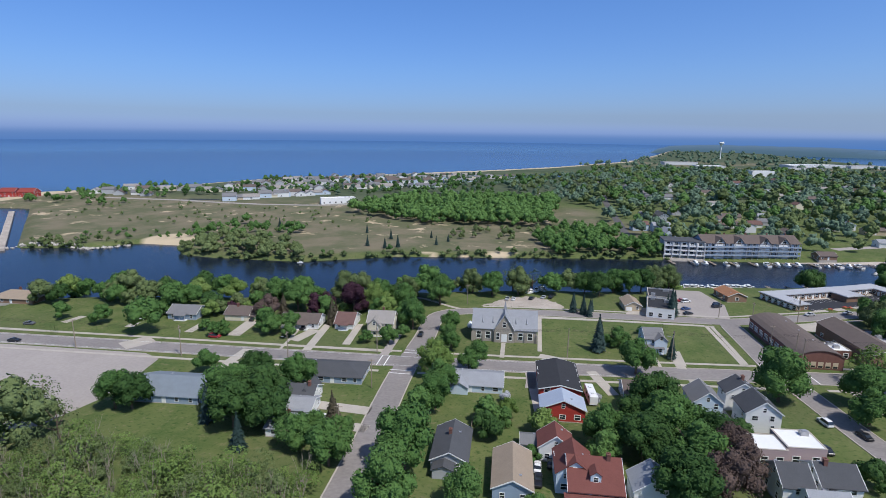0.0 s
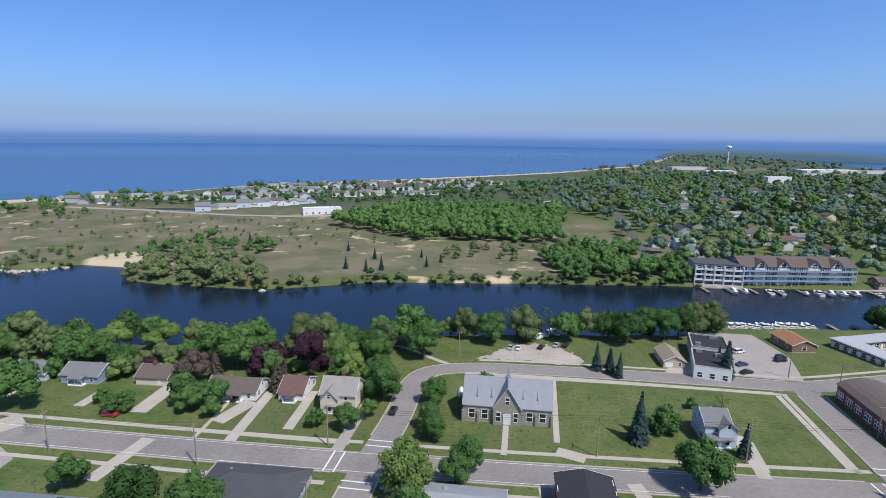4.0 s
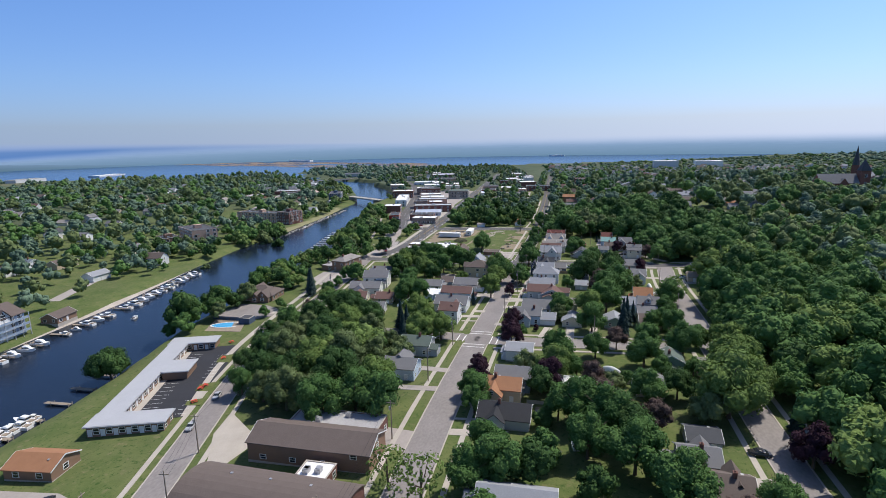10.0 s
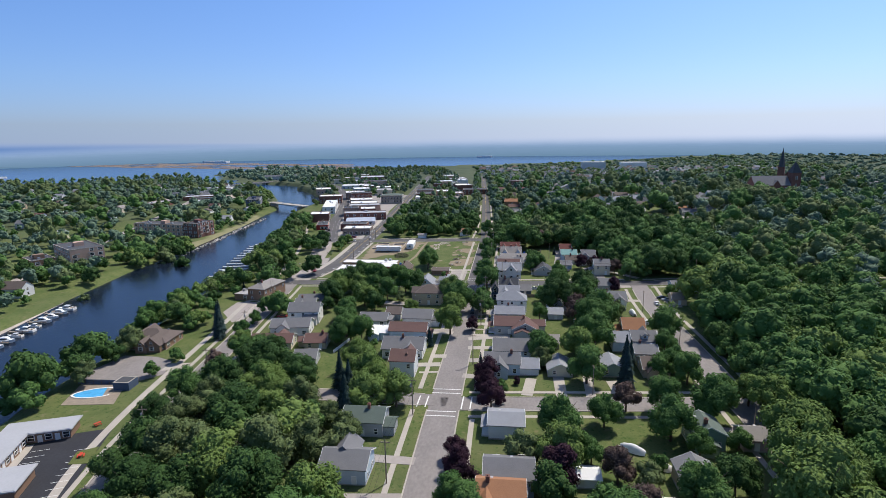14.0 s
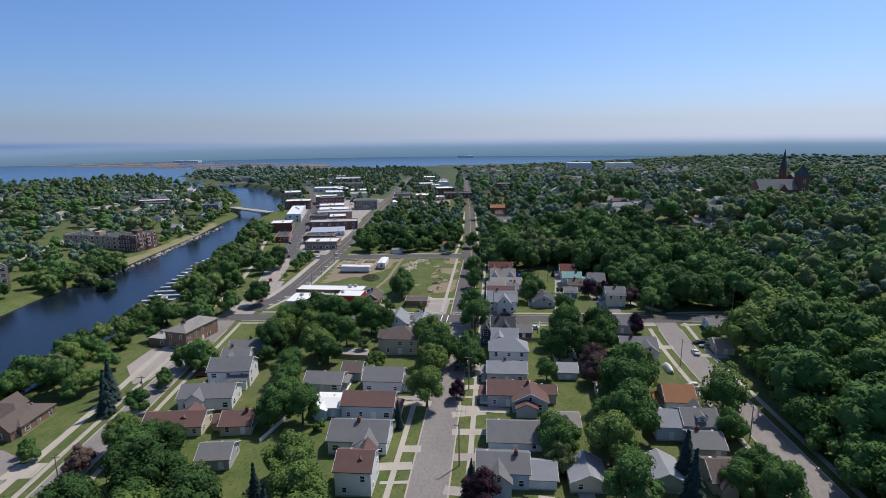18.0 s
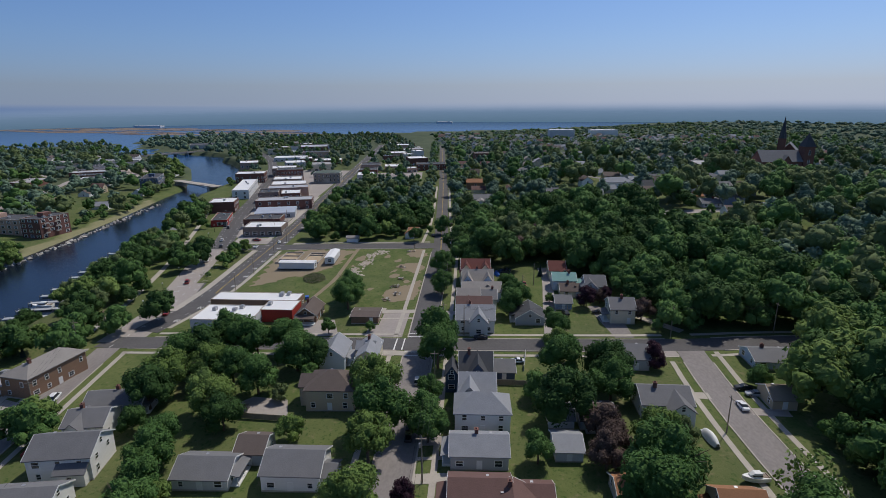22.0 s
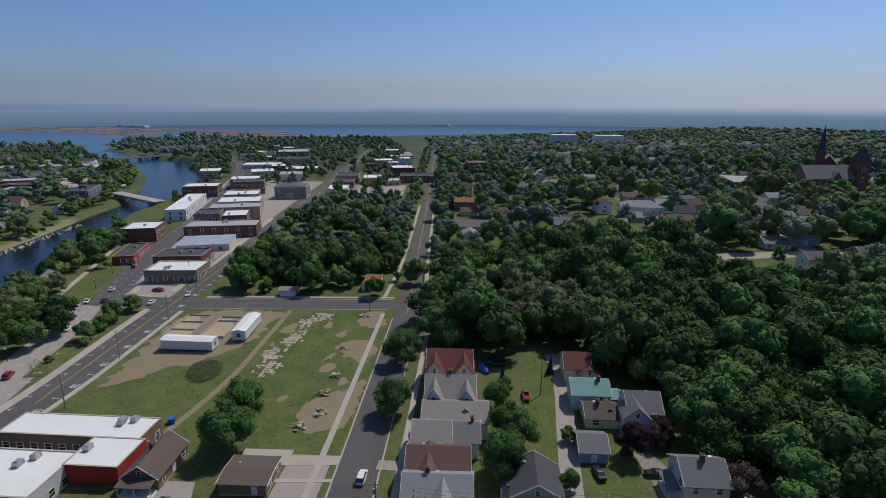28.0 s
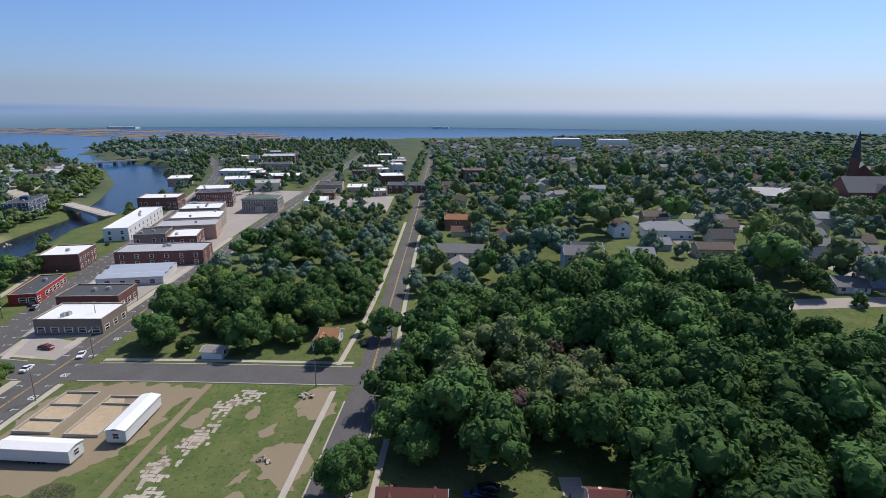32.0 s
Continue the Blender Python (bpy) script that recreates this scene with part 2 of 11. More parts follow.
GREEN = Vector((0.92, 0.97, 0.72))
DARK = Vector((0.74, 0.76, 0.60))
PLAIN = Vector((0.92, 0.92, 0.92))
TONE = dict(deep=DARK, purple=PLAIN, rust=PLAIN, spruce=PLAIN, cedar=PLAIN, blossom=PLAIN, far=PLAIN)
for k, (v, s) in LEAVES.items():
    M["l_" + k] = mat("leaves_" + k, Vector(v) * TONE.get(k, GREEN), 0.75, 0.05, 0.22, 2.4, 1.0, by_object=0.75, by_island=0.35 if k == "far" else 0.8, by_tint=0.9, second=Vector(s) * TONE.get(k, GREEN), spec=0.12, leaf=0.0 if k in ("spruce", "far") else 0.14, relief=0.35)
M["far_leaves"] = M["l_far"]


# ---- mesh helpers ----
def link_mesh(name, verts, faces, material, parent=None, label="", m=None):
    me = bpy.data.meshes.new(name)
    me.from_pydata([tuple(v) for v in verts], [], faces)
    for x in (material if isinstance(material, (list, tuple)) else [material]):
        me.materials.append(x)
    ob = new(name, me)
    if parent:
        ob.parent = parent
    if m is not None:
        ob.matrix_basis = m
    if label:
        ob["label"] = label
    return ob


def share(name, me, parent, m, label=""):
    ob = new(name, me)
    ob.parent = parent
    ob.matrix_basis = m
    if label:
        ob["label"] = label
    return ob


def box_vf(boxes):
    """Vertices and faces of boxes (x0, y0, z0, x1, y1, z1)."""
    vs, fs = [], []
    for x0, y0, z0, x1, y1, z1 in boxes:
        k = len(vs)
        vs += [(x0, y0, z0), (x1, y0, z0), (x1, y1, z0), (x0, y1, z0), (x0, y0, z1), (x1, y0, z1), (x1, y1, z1), (x0, y1, z1)]
        fs += [(k, k + 3, k + 2, k + 1), (k + 4, k + 5, k + 6, k + 7), (k, k + 1, k + 5, k + 4), (k + 1, k + 2, k + 6, k + 5), (k + 2, k + 3, k + 7, k + 6), (k + 3, k, k + 4, k + 7)]
    return vs, fs


def boxes_part(name, boxes, material, parent, label=""):
    return link_mesh(name, *box_vf(boxes), material, parent, label)


def box_mesh(name, boxes, material):
    me = bpy.data.meshes.new(name)
    me.from_pydata(*[a if i != 1 else [] for i, a in enumerate((box_vf(boxes)[0], 0, box_vf(boxes)[1]))])
    me.materials.append(material)
    return me


def root(name, x, y, z, rot=0.0, label="", category="", group="", scale=1.0):
    ob = new(name)
    ob.empty_display_size = 0.5
    ob.matrix_basis = pose(x, y, z, 0, 0, rot) @ Matrix.Scale(scale, 4)
    return tagged(ob, label, category, group)


# ---- lie of the land ----
WATER = -9.5
NEAR_X, NEAR_Y = [-600, -330, -240, -116, -71, 0, 60, 92, 150, 203, 275, 330, 388, 430, 540, 590, 645, 700, 802, 870, 959, 1041, 1100], [120, 190, 225, 248, 262, 280, 288, 303, 311, 325, 331, 340, 344, 354, 381, 404, 422, 427, 440, 476, 532, 609, 660]
FAR_X, FAR_Y = [-600, -361, -305, -281, -250, -228, -200, -142, -85, -8, 69, 99, 177, 239, 313, 385, 464, 594, 637, 672, 716, 798, 902, 1001, 1100], [319, 319, 331, 352, 352, 325, 321, 322, 349, 362, 374, 377, 385, 393, 411, 424, 430, 448, 457, 464, 470, 505, 562, 641, 730]
SHORE_X, SHORE_Y = [-1200, -640, -515, -442, -254, -37, 74, 300, 540, 870, 1300, 5400], [300, 600, 726, 880, 1059, 1273, 1400, 1740, 2380, 3400, 4700, 12000]


def smooth(a, b, v):
    t = np.clip((v - a) / (b - a), 0, 1)
    return t * t * (3 - 2 * t)


def wave(x, y, s, k=0.0):
    return (np.sin(x / s + k) * np.cos(y / s * 1.3 + 2 * k) + np.sin(x / s * 2.3 + y / s * 1.7 + k) * 0.5 + np.sin(y / s * 4.1 - x / s * 3.3 + 3 * k) * 0.25) / 1.75


def height(x, y):
    """Ground height; works on numbers and on arrays."""
    x, y = np.asarray(x, float), np.asarray(y, float)
    plane = 0.010001 * np.clip(x, -260, 560) + -0.019686 * np.clip(y, -120, 330)
    south = np.maximum(plane, -7.2)
    north = -7.0 + 1.6 * smooth(20, 200, y - 400) + wave(x, y, 40.0) * 0.5
    yn, yf = np.interp(x, NEAR_X, NEAR_Y), np.interp(x, FAR_X, FAR_Y)
    base = np.where(y < (yn + yf) / 2, south, north)
    # the hill of woods
    base = base + 9.0 * smooth(420, 520, x) * smooth(760, 620, x) * smooth(150, 90, y) * smooth(-160, -40, y)
    far = np.hypot(x - 250, y - 200)
    # the town falls to the far lake
    base = base + (np.minimum(base, -6.5) - base) * smooth(800, 1350, x)
    base = base + wave(x, y, 300.0, 1.0) * 3 * smooth(1500, 3000, far)
    base = base + 5 * smooth(1900, 2600, y) * smooth(150, 700, x) * smooth(3500, 1200, x)
    # water: river, lake, lagoon and the far lake, as distance to the bank
    river = np.where(x < 1050, np.minimum(y - yn, yf - y), -99.0)
    lake = (y - np.interp(x, SHORE_X, SHORE_Y)) * 0.7
    west = np.minimum(np.minimum(-(x + 353) * 0.72 - (y - 312) * 0.68 + 6, y - 190.0), 484 - y)
    lagoon = 1 - np.hypot((x - 40) / 110, (y - 1090 - 0.75 * (x - 40)) / 55)
    east_near = np.interp(y, [-2000, -788, 0, 380, 708, 946, 1000, 1294, 2600, 6000], [3400, 2702, 2009, 1844, 1664, 1700, 1329, 1096, 900, 600])
    east = np.where(x > 1000, np.minimum(x - east_near, 2580 - far), -99.0)
    inlet = 1 - np.hypot((x + 382) / 34, (y - 590) / 15)
    bend = 38 - np.abs(x - np.interp(y, [560, 700, 850, 1000], [1010, 1080, 1200, 1420]))
    bend = np.where((y > 560) & (y < 1010), bend, -99.0)
    wet = np.maximum.reduce([river, np.maximum(lake, west), lagoon * 60, inlet * 14, east, bend, np.where(y > -900, far - 2540, -99.0)])
    bank = smooth(-8.0, 5.0, wet)
    beach = smooth(-80, -15, lake)
    base = base + (WATER + 0.9 - base) * beach
    return base + (WATER - 3.5 - base) * bank


def zg(x, y):
    return float(height(x, y))


xs = np.unique(np.concatenate([np.linspace(-5400, -700, 34), np.arange(-700, 1120, 5.0), np.linspace(1120, 5400, 60)]))
ys = np.unique(np.concatenate([np.linspace(-5400, -160, 40), np.arange(-160, 640, 5.0), np.arange(640, 1700, 20.0), np.linspace(1700, 5600, 40)]))
gx, gy = np.meshgrid(xs, ys)
gz = height(gx, gy)
nx, ny = len(xs), len(ys)
idx = np.arange(nx * ny).reshape(ny, nx)
quads = np.stack([idx[:-1, :-1], idx[:-1, 1:], idx[1:, 1:], idx[1:, :-1]], -1).reshape(-1, 4)
me = bpy.data.meshes.new("ground")
me.from_pydata(np.stack([gx, gy, gz], -1).reshape(-1, 3).tolist(), [], quads.tolist())
me.polygons.foreach_set("use_smooth", [True] * len(me.polygons))
yf = np.interp(gx, FAR_X, FAR_Y)
shore = (gy - np.interp(gx, SHORE_X, SHORE_Y)) * 0.7
dry = smooth(0, 25, gy - yf) * smooth(130, 60, gx + wave(gx, gy, 60.0) * 40) * smooth(640, 560, gy + wave(gx, gy, 50.0, 2.0) * 30 - 0.0 * gx)
sandy = np.clip(smooth(-75, -45, shore + wave(gx, gy, 30.0) * 10) + 0.75 * smooth(9, 3, np.abs(gy - yf - 5)) * smooth(-120, -60, gx) * smooth(30, -20, gx) * smooth(-0.3, 0.3, wave(gx, gy, 9.0)) + smooth(28, 12, np.hypot(gx + 262, gy - 366)) + 0.42 * smooth(9, 4, np.abs(gy - yf - 3)) * smooth(425, 455, gx) * smooth(680, 640, gx) + 0.8 * smooth(16, 8, np.abs(gx + 575)) * smooth(60, 30, np.abs(gy - 530)), 0, 1)
field = smooth(300, 200, np.hypot((gx - 560) * 0.62, gy - 1480)) * smooth(0.0, 0.35, wave(gx, gy, 90.0) + 0.25)
dry = np.maximum(dry, field)
town = smooth(620, 420, np.hypot((gx - 250) * 0.75, gy - 170))
col = me.color_attributes.new("cover", "FLOAT_COLOR", "POINT")
col.data.foreach_set("color", np.stack([dry, sandy, town, town * 0], -1).astype(np.float32).ravel())
gm = bpy.data.materials.new("ground_cover")
gm.use_nodes = True
nt = gm.node_tree
gp = nt.nodes["Principled BSDF"]
gp.inputs["Roughness"].default_value, gp.inputs["Specular IOR Level"].default_value = 0.95, 0.15
g_at = nt.nodes.new("ShaderNodeAttribute")
g_at.attribute_name = "cover"
g_sep = nt.nodes.new("ShaderNodeSeparateColor")
nt.links.new(g_at.outputs["Color"], g_sep.inputs[0])
g_pos = nt.nodes.new("ShaderNodeNewGeometry")


def g_noise(scale, detail=6.0):
    n = nt.nodes.new("ShaderNodeTexNoise")
    n.inputs["Scale"].default_value, n.inputs["Detail"].default_value, n.inputs["Roughness"].default_value = scale, detail, 0.6
    nt.links.new(g_pos.outputs["Position"], n.inputs["Vector"])
    return n.outputs[0]


def g_mix(fac, a, b, lo=0.0, hi=1.0):
    r, x = nt.nodes.new("ShaderNodeMapRange"), nt.nodes.new("ShaderNodeMix")
    r.inputs["From Min"].default_value, r.inputs["From Max"].default_value = lo, hi
    nt.links.new(fac, r.inputs[0])
    x.data_type = "RGBA"
    nt.links.new(r.outputs[0], x.inputs[0])
    for k, v in ((6, a), (7, b)):
        if isinstance(v, tuple):
            x.inputs[k].default_value = (*v, 1)
        else:
            nt.links.new(v, x.inputs[k])
    return x.outputs[2]


def g_times(a, b):
    n = nt.nodes.new("ShaderNodeMath")
    n.operation = "MULTIPLY"
    nt.links.new(a, n.inputs[0])
    nt.links.new(b, n.inputs[1])
    return n.outputs[0]


broad, middle, grain = g_noise(0.02), g_noise(0.11), g_noise(1.6)
grass = g_mix(middle, (0.075, 0.112, 0.031), (0.136, 0.154, 0.056), 0.35, 0.65)
grass = g_mix(grain, grass, (0.106, 0.134, 0.050), 0.45, 0.9)
grass = g_mix(broad, grass, (0.108, 0.122, 0.054), 0.48, 0.72)
grass = g_mix(g_noise(0.42, 8.0), grass, (0.165, 0.155, 0.078), 0.57, 0.70)
grass = g_mix(g_noise(0.9, 8.0), grass, (0.046, 0.088, 0.020), 0.54, 0.68)
wild = g_mix(broad, (0.056, 0.080, 0.042), (0.098, 0.115, 0.066), 0.35, 0.65)
land = g_mix(g_sep.outputs[2], wild, grass)
heath = g_mix(g_noise(0.035), (0.112, 0.118, 0.062), (0.190, 0.162, 0.108), 0.42, 0.62)
heath = g_mix(g_noise(0.3), heath, (0.145, 0.148, 0.086), 0.5, 0.8)
land = g_mix(g_sep.outputs[0], land, heath)
land = g_mix(g_times(g_sep.outputs[0], g_noise(0.055)), land, (0.50, 0.40, 0.27), 0.60, 0.68)
land = g_mix(g_sep.outputs[1], land, (0.50, 0.41, 0.28), 0.3, 0.7)
nt.links.new(land, gp.inputs["Base Color"])
g_b = nt.nodes.new("ShaderNodeBump")
g_b.inputs["Strength"].default_value, g_b.inputs["Distance"].default_value = 0.5, 0.2
nt.links.new(grain, g_b.inputs["Height"])
nt.links.new(g_b.outputs[0], gp.inputs["Normal"])
me.materials.append(gm)
tagged(new("ground", me), "grassy town ground falling to a river, with dry dunes beyond", "ground", kind="structure")

# water of river and lakes
wm = bpy.data.materials.new("lake_water")
wm.use_nodes = True
nt = wm.node_tree
gp = nt.nodes["Principled BSDF"]
gp.inputs["Roughness"].default_value, gp.inputs["Specular IOR Level"].default_value = 0.20, 0.24
gp.inputs["Base Color"].default_value = (0.010, 0.028, 0.075, 1)
g_pos = nt.nodes.new("ShaderNodeNewGeometry")
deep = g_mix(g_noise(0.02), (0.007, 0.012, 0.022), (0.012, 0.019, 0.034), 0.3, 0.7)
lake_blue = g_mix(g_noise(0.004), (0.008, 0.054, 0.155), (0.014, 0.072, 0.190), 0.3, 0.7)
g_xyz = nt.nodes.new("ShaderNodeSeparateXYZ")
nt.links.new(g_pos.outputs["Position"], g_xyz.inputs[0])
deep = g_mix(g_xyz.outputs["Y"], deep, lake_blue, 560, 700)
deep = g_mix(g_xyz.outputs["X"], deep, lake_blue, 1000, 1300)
nt.links.new(deep, gp.inputs["Base Color"])
g_b = nt.nodes.new("ShaderNodeBump")
g_b.inputs["Strength"].default_value, g_b.inputs["Distance"].default_value = 0.35, 0.25
nt.links.new(g_noise(0.45, 4.0), g_b.inputs["Height"])
nt.links.new(g_b.outputs[0], gp.inputs["Normal"])
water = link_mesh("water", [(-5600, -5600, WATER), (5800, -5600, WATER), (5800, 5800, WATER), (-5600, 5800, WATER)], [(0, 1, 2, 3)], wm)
tagged(water, "dark blue river and lake water", "water", kind="structure")


# reed beds in the far lake
M["reed"] = mat("reed_bed", (0.20, 0.14, 0.11), 0.95, 0.25, 0.01, 0.08, 0.0, second=(0.26, 0.20, 0.15))
_rng = random.Random(21)
_v, _f = [], []
for _i in range(110):
    _t = _i / 109
    _cx, _cy = 2280 - 480 * _t + _rng.uniform(-190, 190), 2150 - 1420 * _t + _rng.uniform(-90, 90)
    _a, _b, _k = _rng.uniform(7, 26), _rng.uniform(30, 130), len(_v)
    for _j in range(28):
        _w = 6.2832 * _j / 28
        _q = 1 + 0.45 * noise.noise((math.cos(_w) * 1.6 + _i, math.sin(_w) * 1.6, _i * 0.7))
        _v.append((_cx + _a * _q * math.cos(_w) + 0.3 * _b * math.sin(_w), _cy + _b * _q * math.sin(_w), WATER + 0.10 + 0.004 * _i))
    _f.append(tuple(range(_k, _k + 28)))
tagged(link_mesh("reed_beds", _v, _f, M["reed"]), "brown reed beds lying in the far lake", "marsh", kind="stuff")


# glowing backdrops beyond the land, with the haze put into their colours
def backdrop(name, a0, a1, r, top, stops, clear, label, streaks=0.0, ends=(0.0, 0.0)):
    """A far glowing ring with haze in its colour; top(azimuth) is its height; clear: (height, transparency), so that it
    fades into the sky.
    """
    n, m_ = int(abs(a1 - a0) * 2), 5
    vs, fs, up, thin = [], [], [], []
    for i in range(n + 1):
        a = radians(a0 + (a1 - a0) * i / n)
        z1 = top(a0 + (a1 - a0) * i / n)
        for j in range(m_):
            vs.append((250 + r * math.sin(a), 200 + r * math.cos(a), -14 + (z1 + 14) * j / (m_ - 1)))
            up.append(j / (m_ - 1))
            d0, d1 = (a1 - a0) * i / n, (a1 - a0) * (1 - i / n)
            thin.append(max(1 - d0 / ends[0] if ends[0] else 0.0, 1 - d1 / ends[1] if ends[1] else 0.0, 0.0))
    fs = [(m_ * i + j, m_ * i + m_ + j, m_ * i + m_ + j + 1, m_ * i + j + 1) for i in range(n) for j in range(m_ - 1)]
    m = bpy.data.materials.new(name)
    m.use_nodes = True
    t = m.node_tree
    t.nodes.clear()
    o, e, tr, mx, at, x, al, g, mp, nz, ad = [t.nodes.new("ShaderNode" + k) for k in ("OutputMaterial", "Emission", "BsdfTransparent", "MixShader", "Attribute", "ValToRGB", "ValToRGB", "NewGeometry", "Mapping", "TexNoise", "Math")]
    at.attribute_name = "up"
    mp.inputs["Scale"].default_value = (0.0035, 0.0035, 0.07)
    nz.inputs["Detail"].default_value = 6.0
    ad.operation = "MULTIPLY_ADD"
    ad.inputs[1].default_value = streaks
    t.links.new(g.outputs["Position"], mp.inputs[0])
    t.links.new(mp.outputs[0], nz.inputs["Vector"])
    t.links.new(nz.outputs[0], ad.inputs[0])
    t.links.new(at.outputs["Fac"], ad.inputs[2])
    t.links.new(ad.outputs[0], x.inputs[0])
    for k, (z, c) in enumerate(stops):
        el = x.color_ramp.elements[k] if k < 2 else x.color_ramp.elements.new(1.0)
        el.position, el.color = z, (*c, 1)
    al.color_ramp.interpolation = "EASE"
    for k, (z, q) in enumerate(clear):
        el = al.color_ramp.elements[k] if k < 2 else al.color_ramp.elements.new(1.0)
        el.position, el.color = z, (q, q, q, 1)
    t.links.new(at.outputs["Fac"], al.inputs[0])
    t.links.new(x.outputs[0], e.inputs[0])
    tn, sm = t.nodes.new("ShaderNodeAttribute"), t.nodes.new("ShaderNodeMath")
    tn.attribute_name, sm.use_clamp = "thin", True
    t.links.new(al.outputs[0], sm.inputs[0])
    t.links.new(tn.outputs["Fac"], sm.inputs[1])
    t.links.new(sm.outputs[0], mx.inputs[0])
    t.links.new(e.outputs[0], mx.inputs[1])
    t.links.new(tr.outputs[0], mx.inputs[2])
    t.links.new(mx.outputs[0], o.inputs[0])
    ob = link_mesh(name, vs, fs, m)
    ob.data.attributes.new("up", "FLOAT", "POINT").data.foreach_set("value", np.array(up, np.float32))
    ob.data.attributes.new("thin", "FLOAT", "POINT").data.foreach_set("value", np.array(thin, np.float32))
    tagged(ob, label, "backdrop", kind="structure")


def hill_top(a):
    return float(np.interp(a, [20, 30, 40, 50, 70, 250], [-8, 40, 66, 78, 86, 86])) + 3.0 * noise.noise((a * 0.25, 3.0, 1.0))


def bluff_top(a):
    return float(np.interp(a, [7.3, 8.2, 9.5, 13, 24, 46], [-12, 10, 26, 34, 32, -12])) + 2.2 * noise.noise((a * 0.9, 8.0, 1.0)) + 1.2 * noise.noise((a * 3.1, 2.0, 1.0))


backdrop("backdrop_lake", -180, 70, 4400, lambda a: 110, ((0.0, (0.080, 0.180, 0.420)), (0.5, (0.100, 0.196, 0.415)), (0.72, (0.190, 0.280, 0.500)), (1.0, (0.270, 0.350, 0.570))), ((0.50, 0.0), (1.0, 1.0)), "glowing backdrop of hazy blue lake reaching the horizon", 0.0, (0.0, 30.0))
backdrop("backdrop_haze", -180, 48, 2530, lambda a: 135, ((0.0, (0.078, 0.172, 0.410)), (0.42, (0.120, 0.215, 0.440)), (0.60, (0.210, 0.300, 0.530)), (1.0, (0.300, 0.390, 0.620))), ((0.05, 1.0), (0.45, 0.25), (0.60, 0.15), (1.0, 1.0)), "glowing sheet of thin blue haze over the far lake", 0.0, (0.0, 40.0))
backdrop("backdrop_bluff", 7.3, 46, 2470, bluff_top, ((0.0, (0.066, 0.116, 0.156)), (0.6, (0.082, 0.140, 0.196)), (1.0, (0.115, 0.180, 0.265))), ((0.90, 0.0), (1.0, 1.0)), "glowing backdrop of a hazy dark wooded bluff above the lake", 0.22, (0.0, 22.0))
backdrop("backdrop_woods", 20, 250, 2500, hill_top, ((0.1, (0.118, 0.205, 0.300)), (0.55, (0.175, 0.270, 0.405)), (1.0, (0.310, 0.410, 0.610))), ((0.50, 0.0), (1.0, 1.0)), "glowing backdrop of hazy blue wooded hills on the horizon", 0.18, (10.0, 0.0))


# ---- roads ----
LINES = []


def resample(pts, step=4.0):
    out = []
    for (x0, y0), (x1, y1) in zip(pts[:-1], pts[1:]):
        n = max(1, int(math.hypot(x1 - x0, y1 - y0) / step))
        out += [(x0 + (x1 - x0) * i / n, y0 + (y1 - y0) * i / n) for i in range(n)]
    return out + [tuple(pts[-1])]


def rounded(pts, passes=2):
    for _ in range(passes):
        q = [pts[0]]
        for a, b in zip(pts[:-1], pts[1:]):
            q += [(a[0] * 0.75 + b[0] * 0.25, a[1] * 0.75 + b[1] * 0.25), (a[0] * 0.25 + b[0] * 0.75, a[1] * 0.25 + b[1] * 0.75)]
        pts = q + [pts[-1]]
    return pts


def offset_line(line, d):
    out = []
    for i, (x, y) in enumerate(line):
        a, b = line[max(0, i - 1)], line[min(len(line) - 1, i + 1)]
        l = math.hypot(b[0] - a[0], b[1] - a[1]) or 1
        out.append((x - (b[1] - a[1]) / l * d, y + (b[0] - a[0]) / l * d))
    return out


def ribbon(name, pts, width, material, lift, label="", category="road", smooth_it=True, d=0.0, thick=0.25):
    """A strip of paving with real edges, laid over the ground along a line."""
    if category == "road":
        LINES.append((resample(rounded(pts)), width / 2))
    line = resample(rounded(pts) if smooth_it else pts)
    a, b, e1, e2 = [offset_line(line, d + k * width / 2) for k in (1, -1, 1, -1)]
    vs, fs = [], []
    for (x0, y0), (x1, y1) in zip(a, b):
        z0, z1 = zg(x0, y0) + lift, zg(x1, y1) + lift
        vs += [(x0, y0, z0 - thick), (x0, y0, z0), (x1, y1, z1), (x1, y1, z1 - thick)]
    for i in range(len(line) - 1):
        k = 4 * i
        fs += [(k + 1, k + 2, k + 6, k + 5), (k, k + 1, k + 5, k + 4), (k + 2, k + 3, k + 7, k + 6)]
    fs += [(0, 3, 2, 1), (4 * len(line) - 4, 4 * len(line) - 3, 4 * len(line) - 2, 4 * len(line) - 1)]
    return tagged(link_mesh(name, vs, fs, material), label, category, kind="structure")


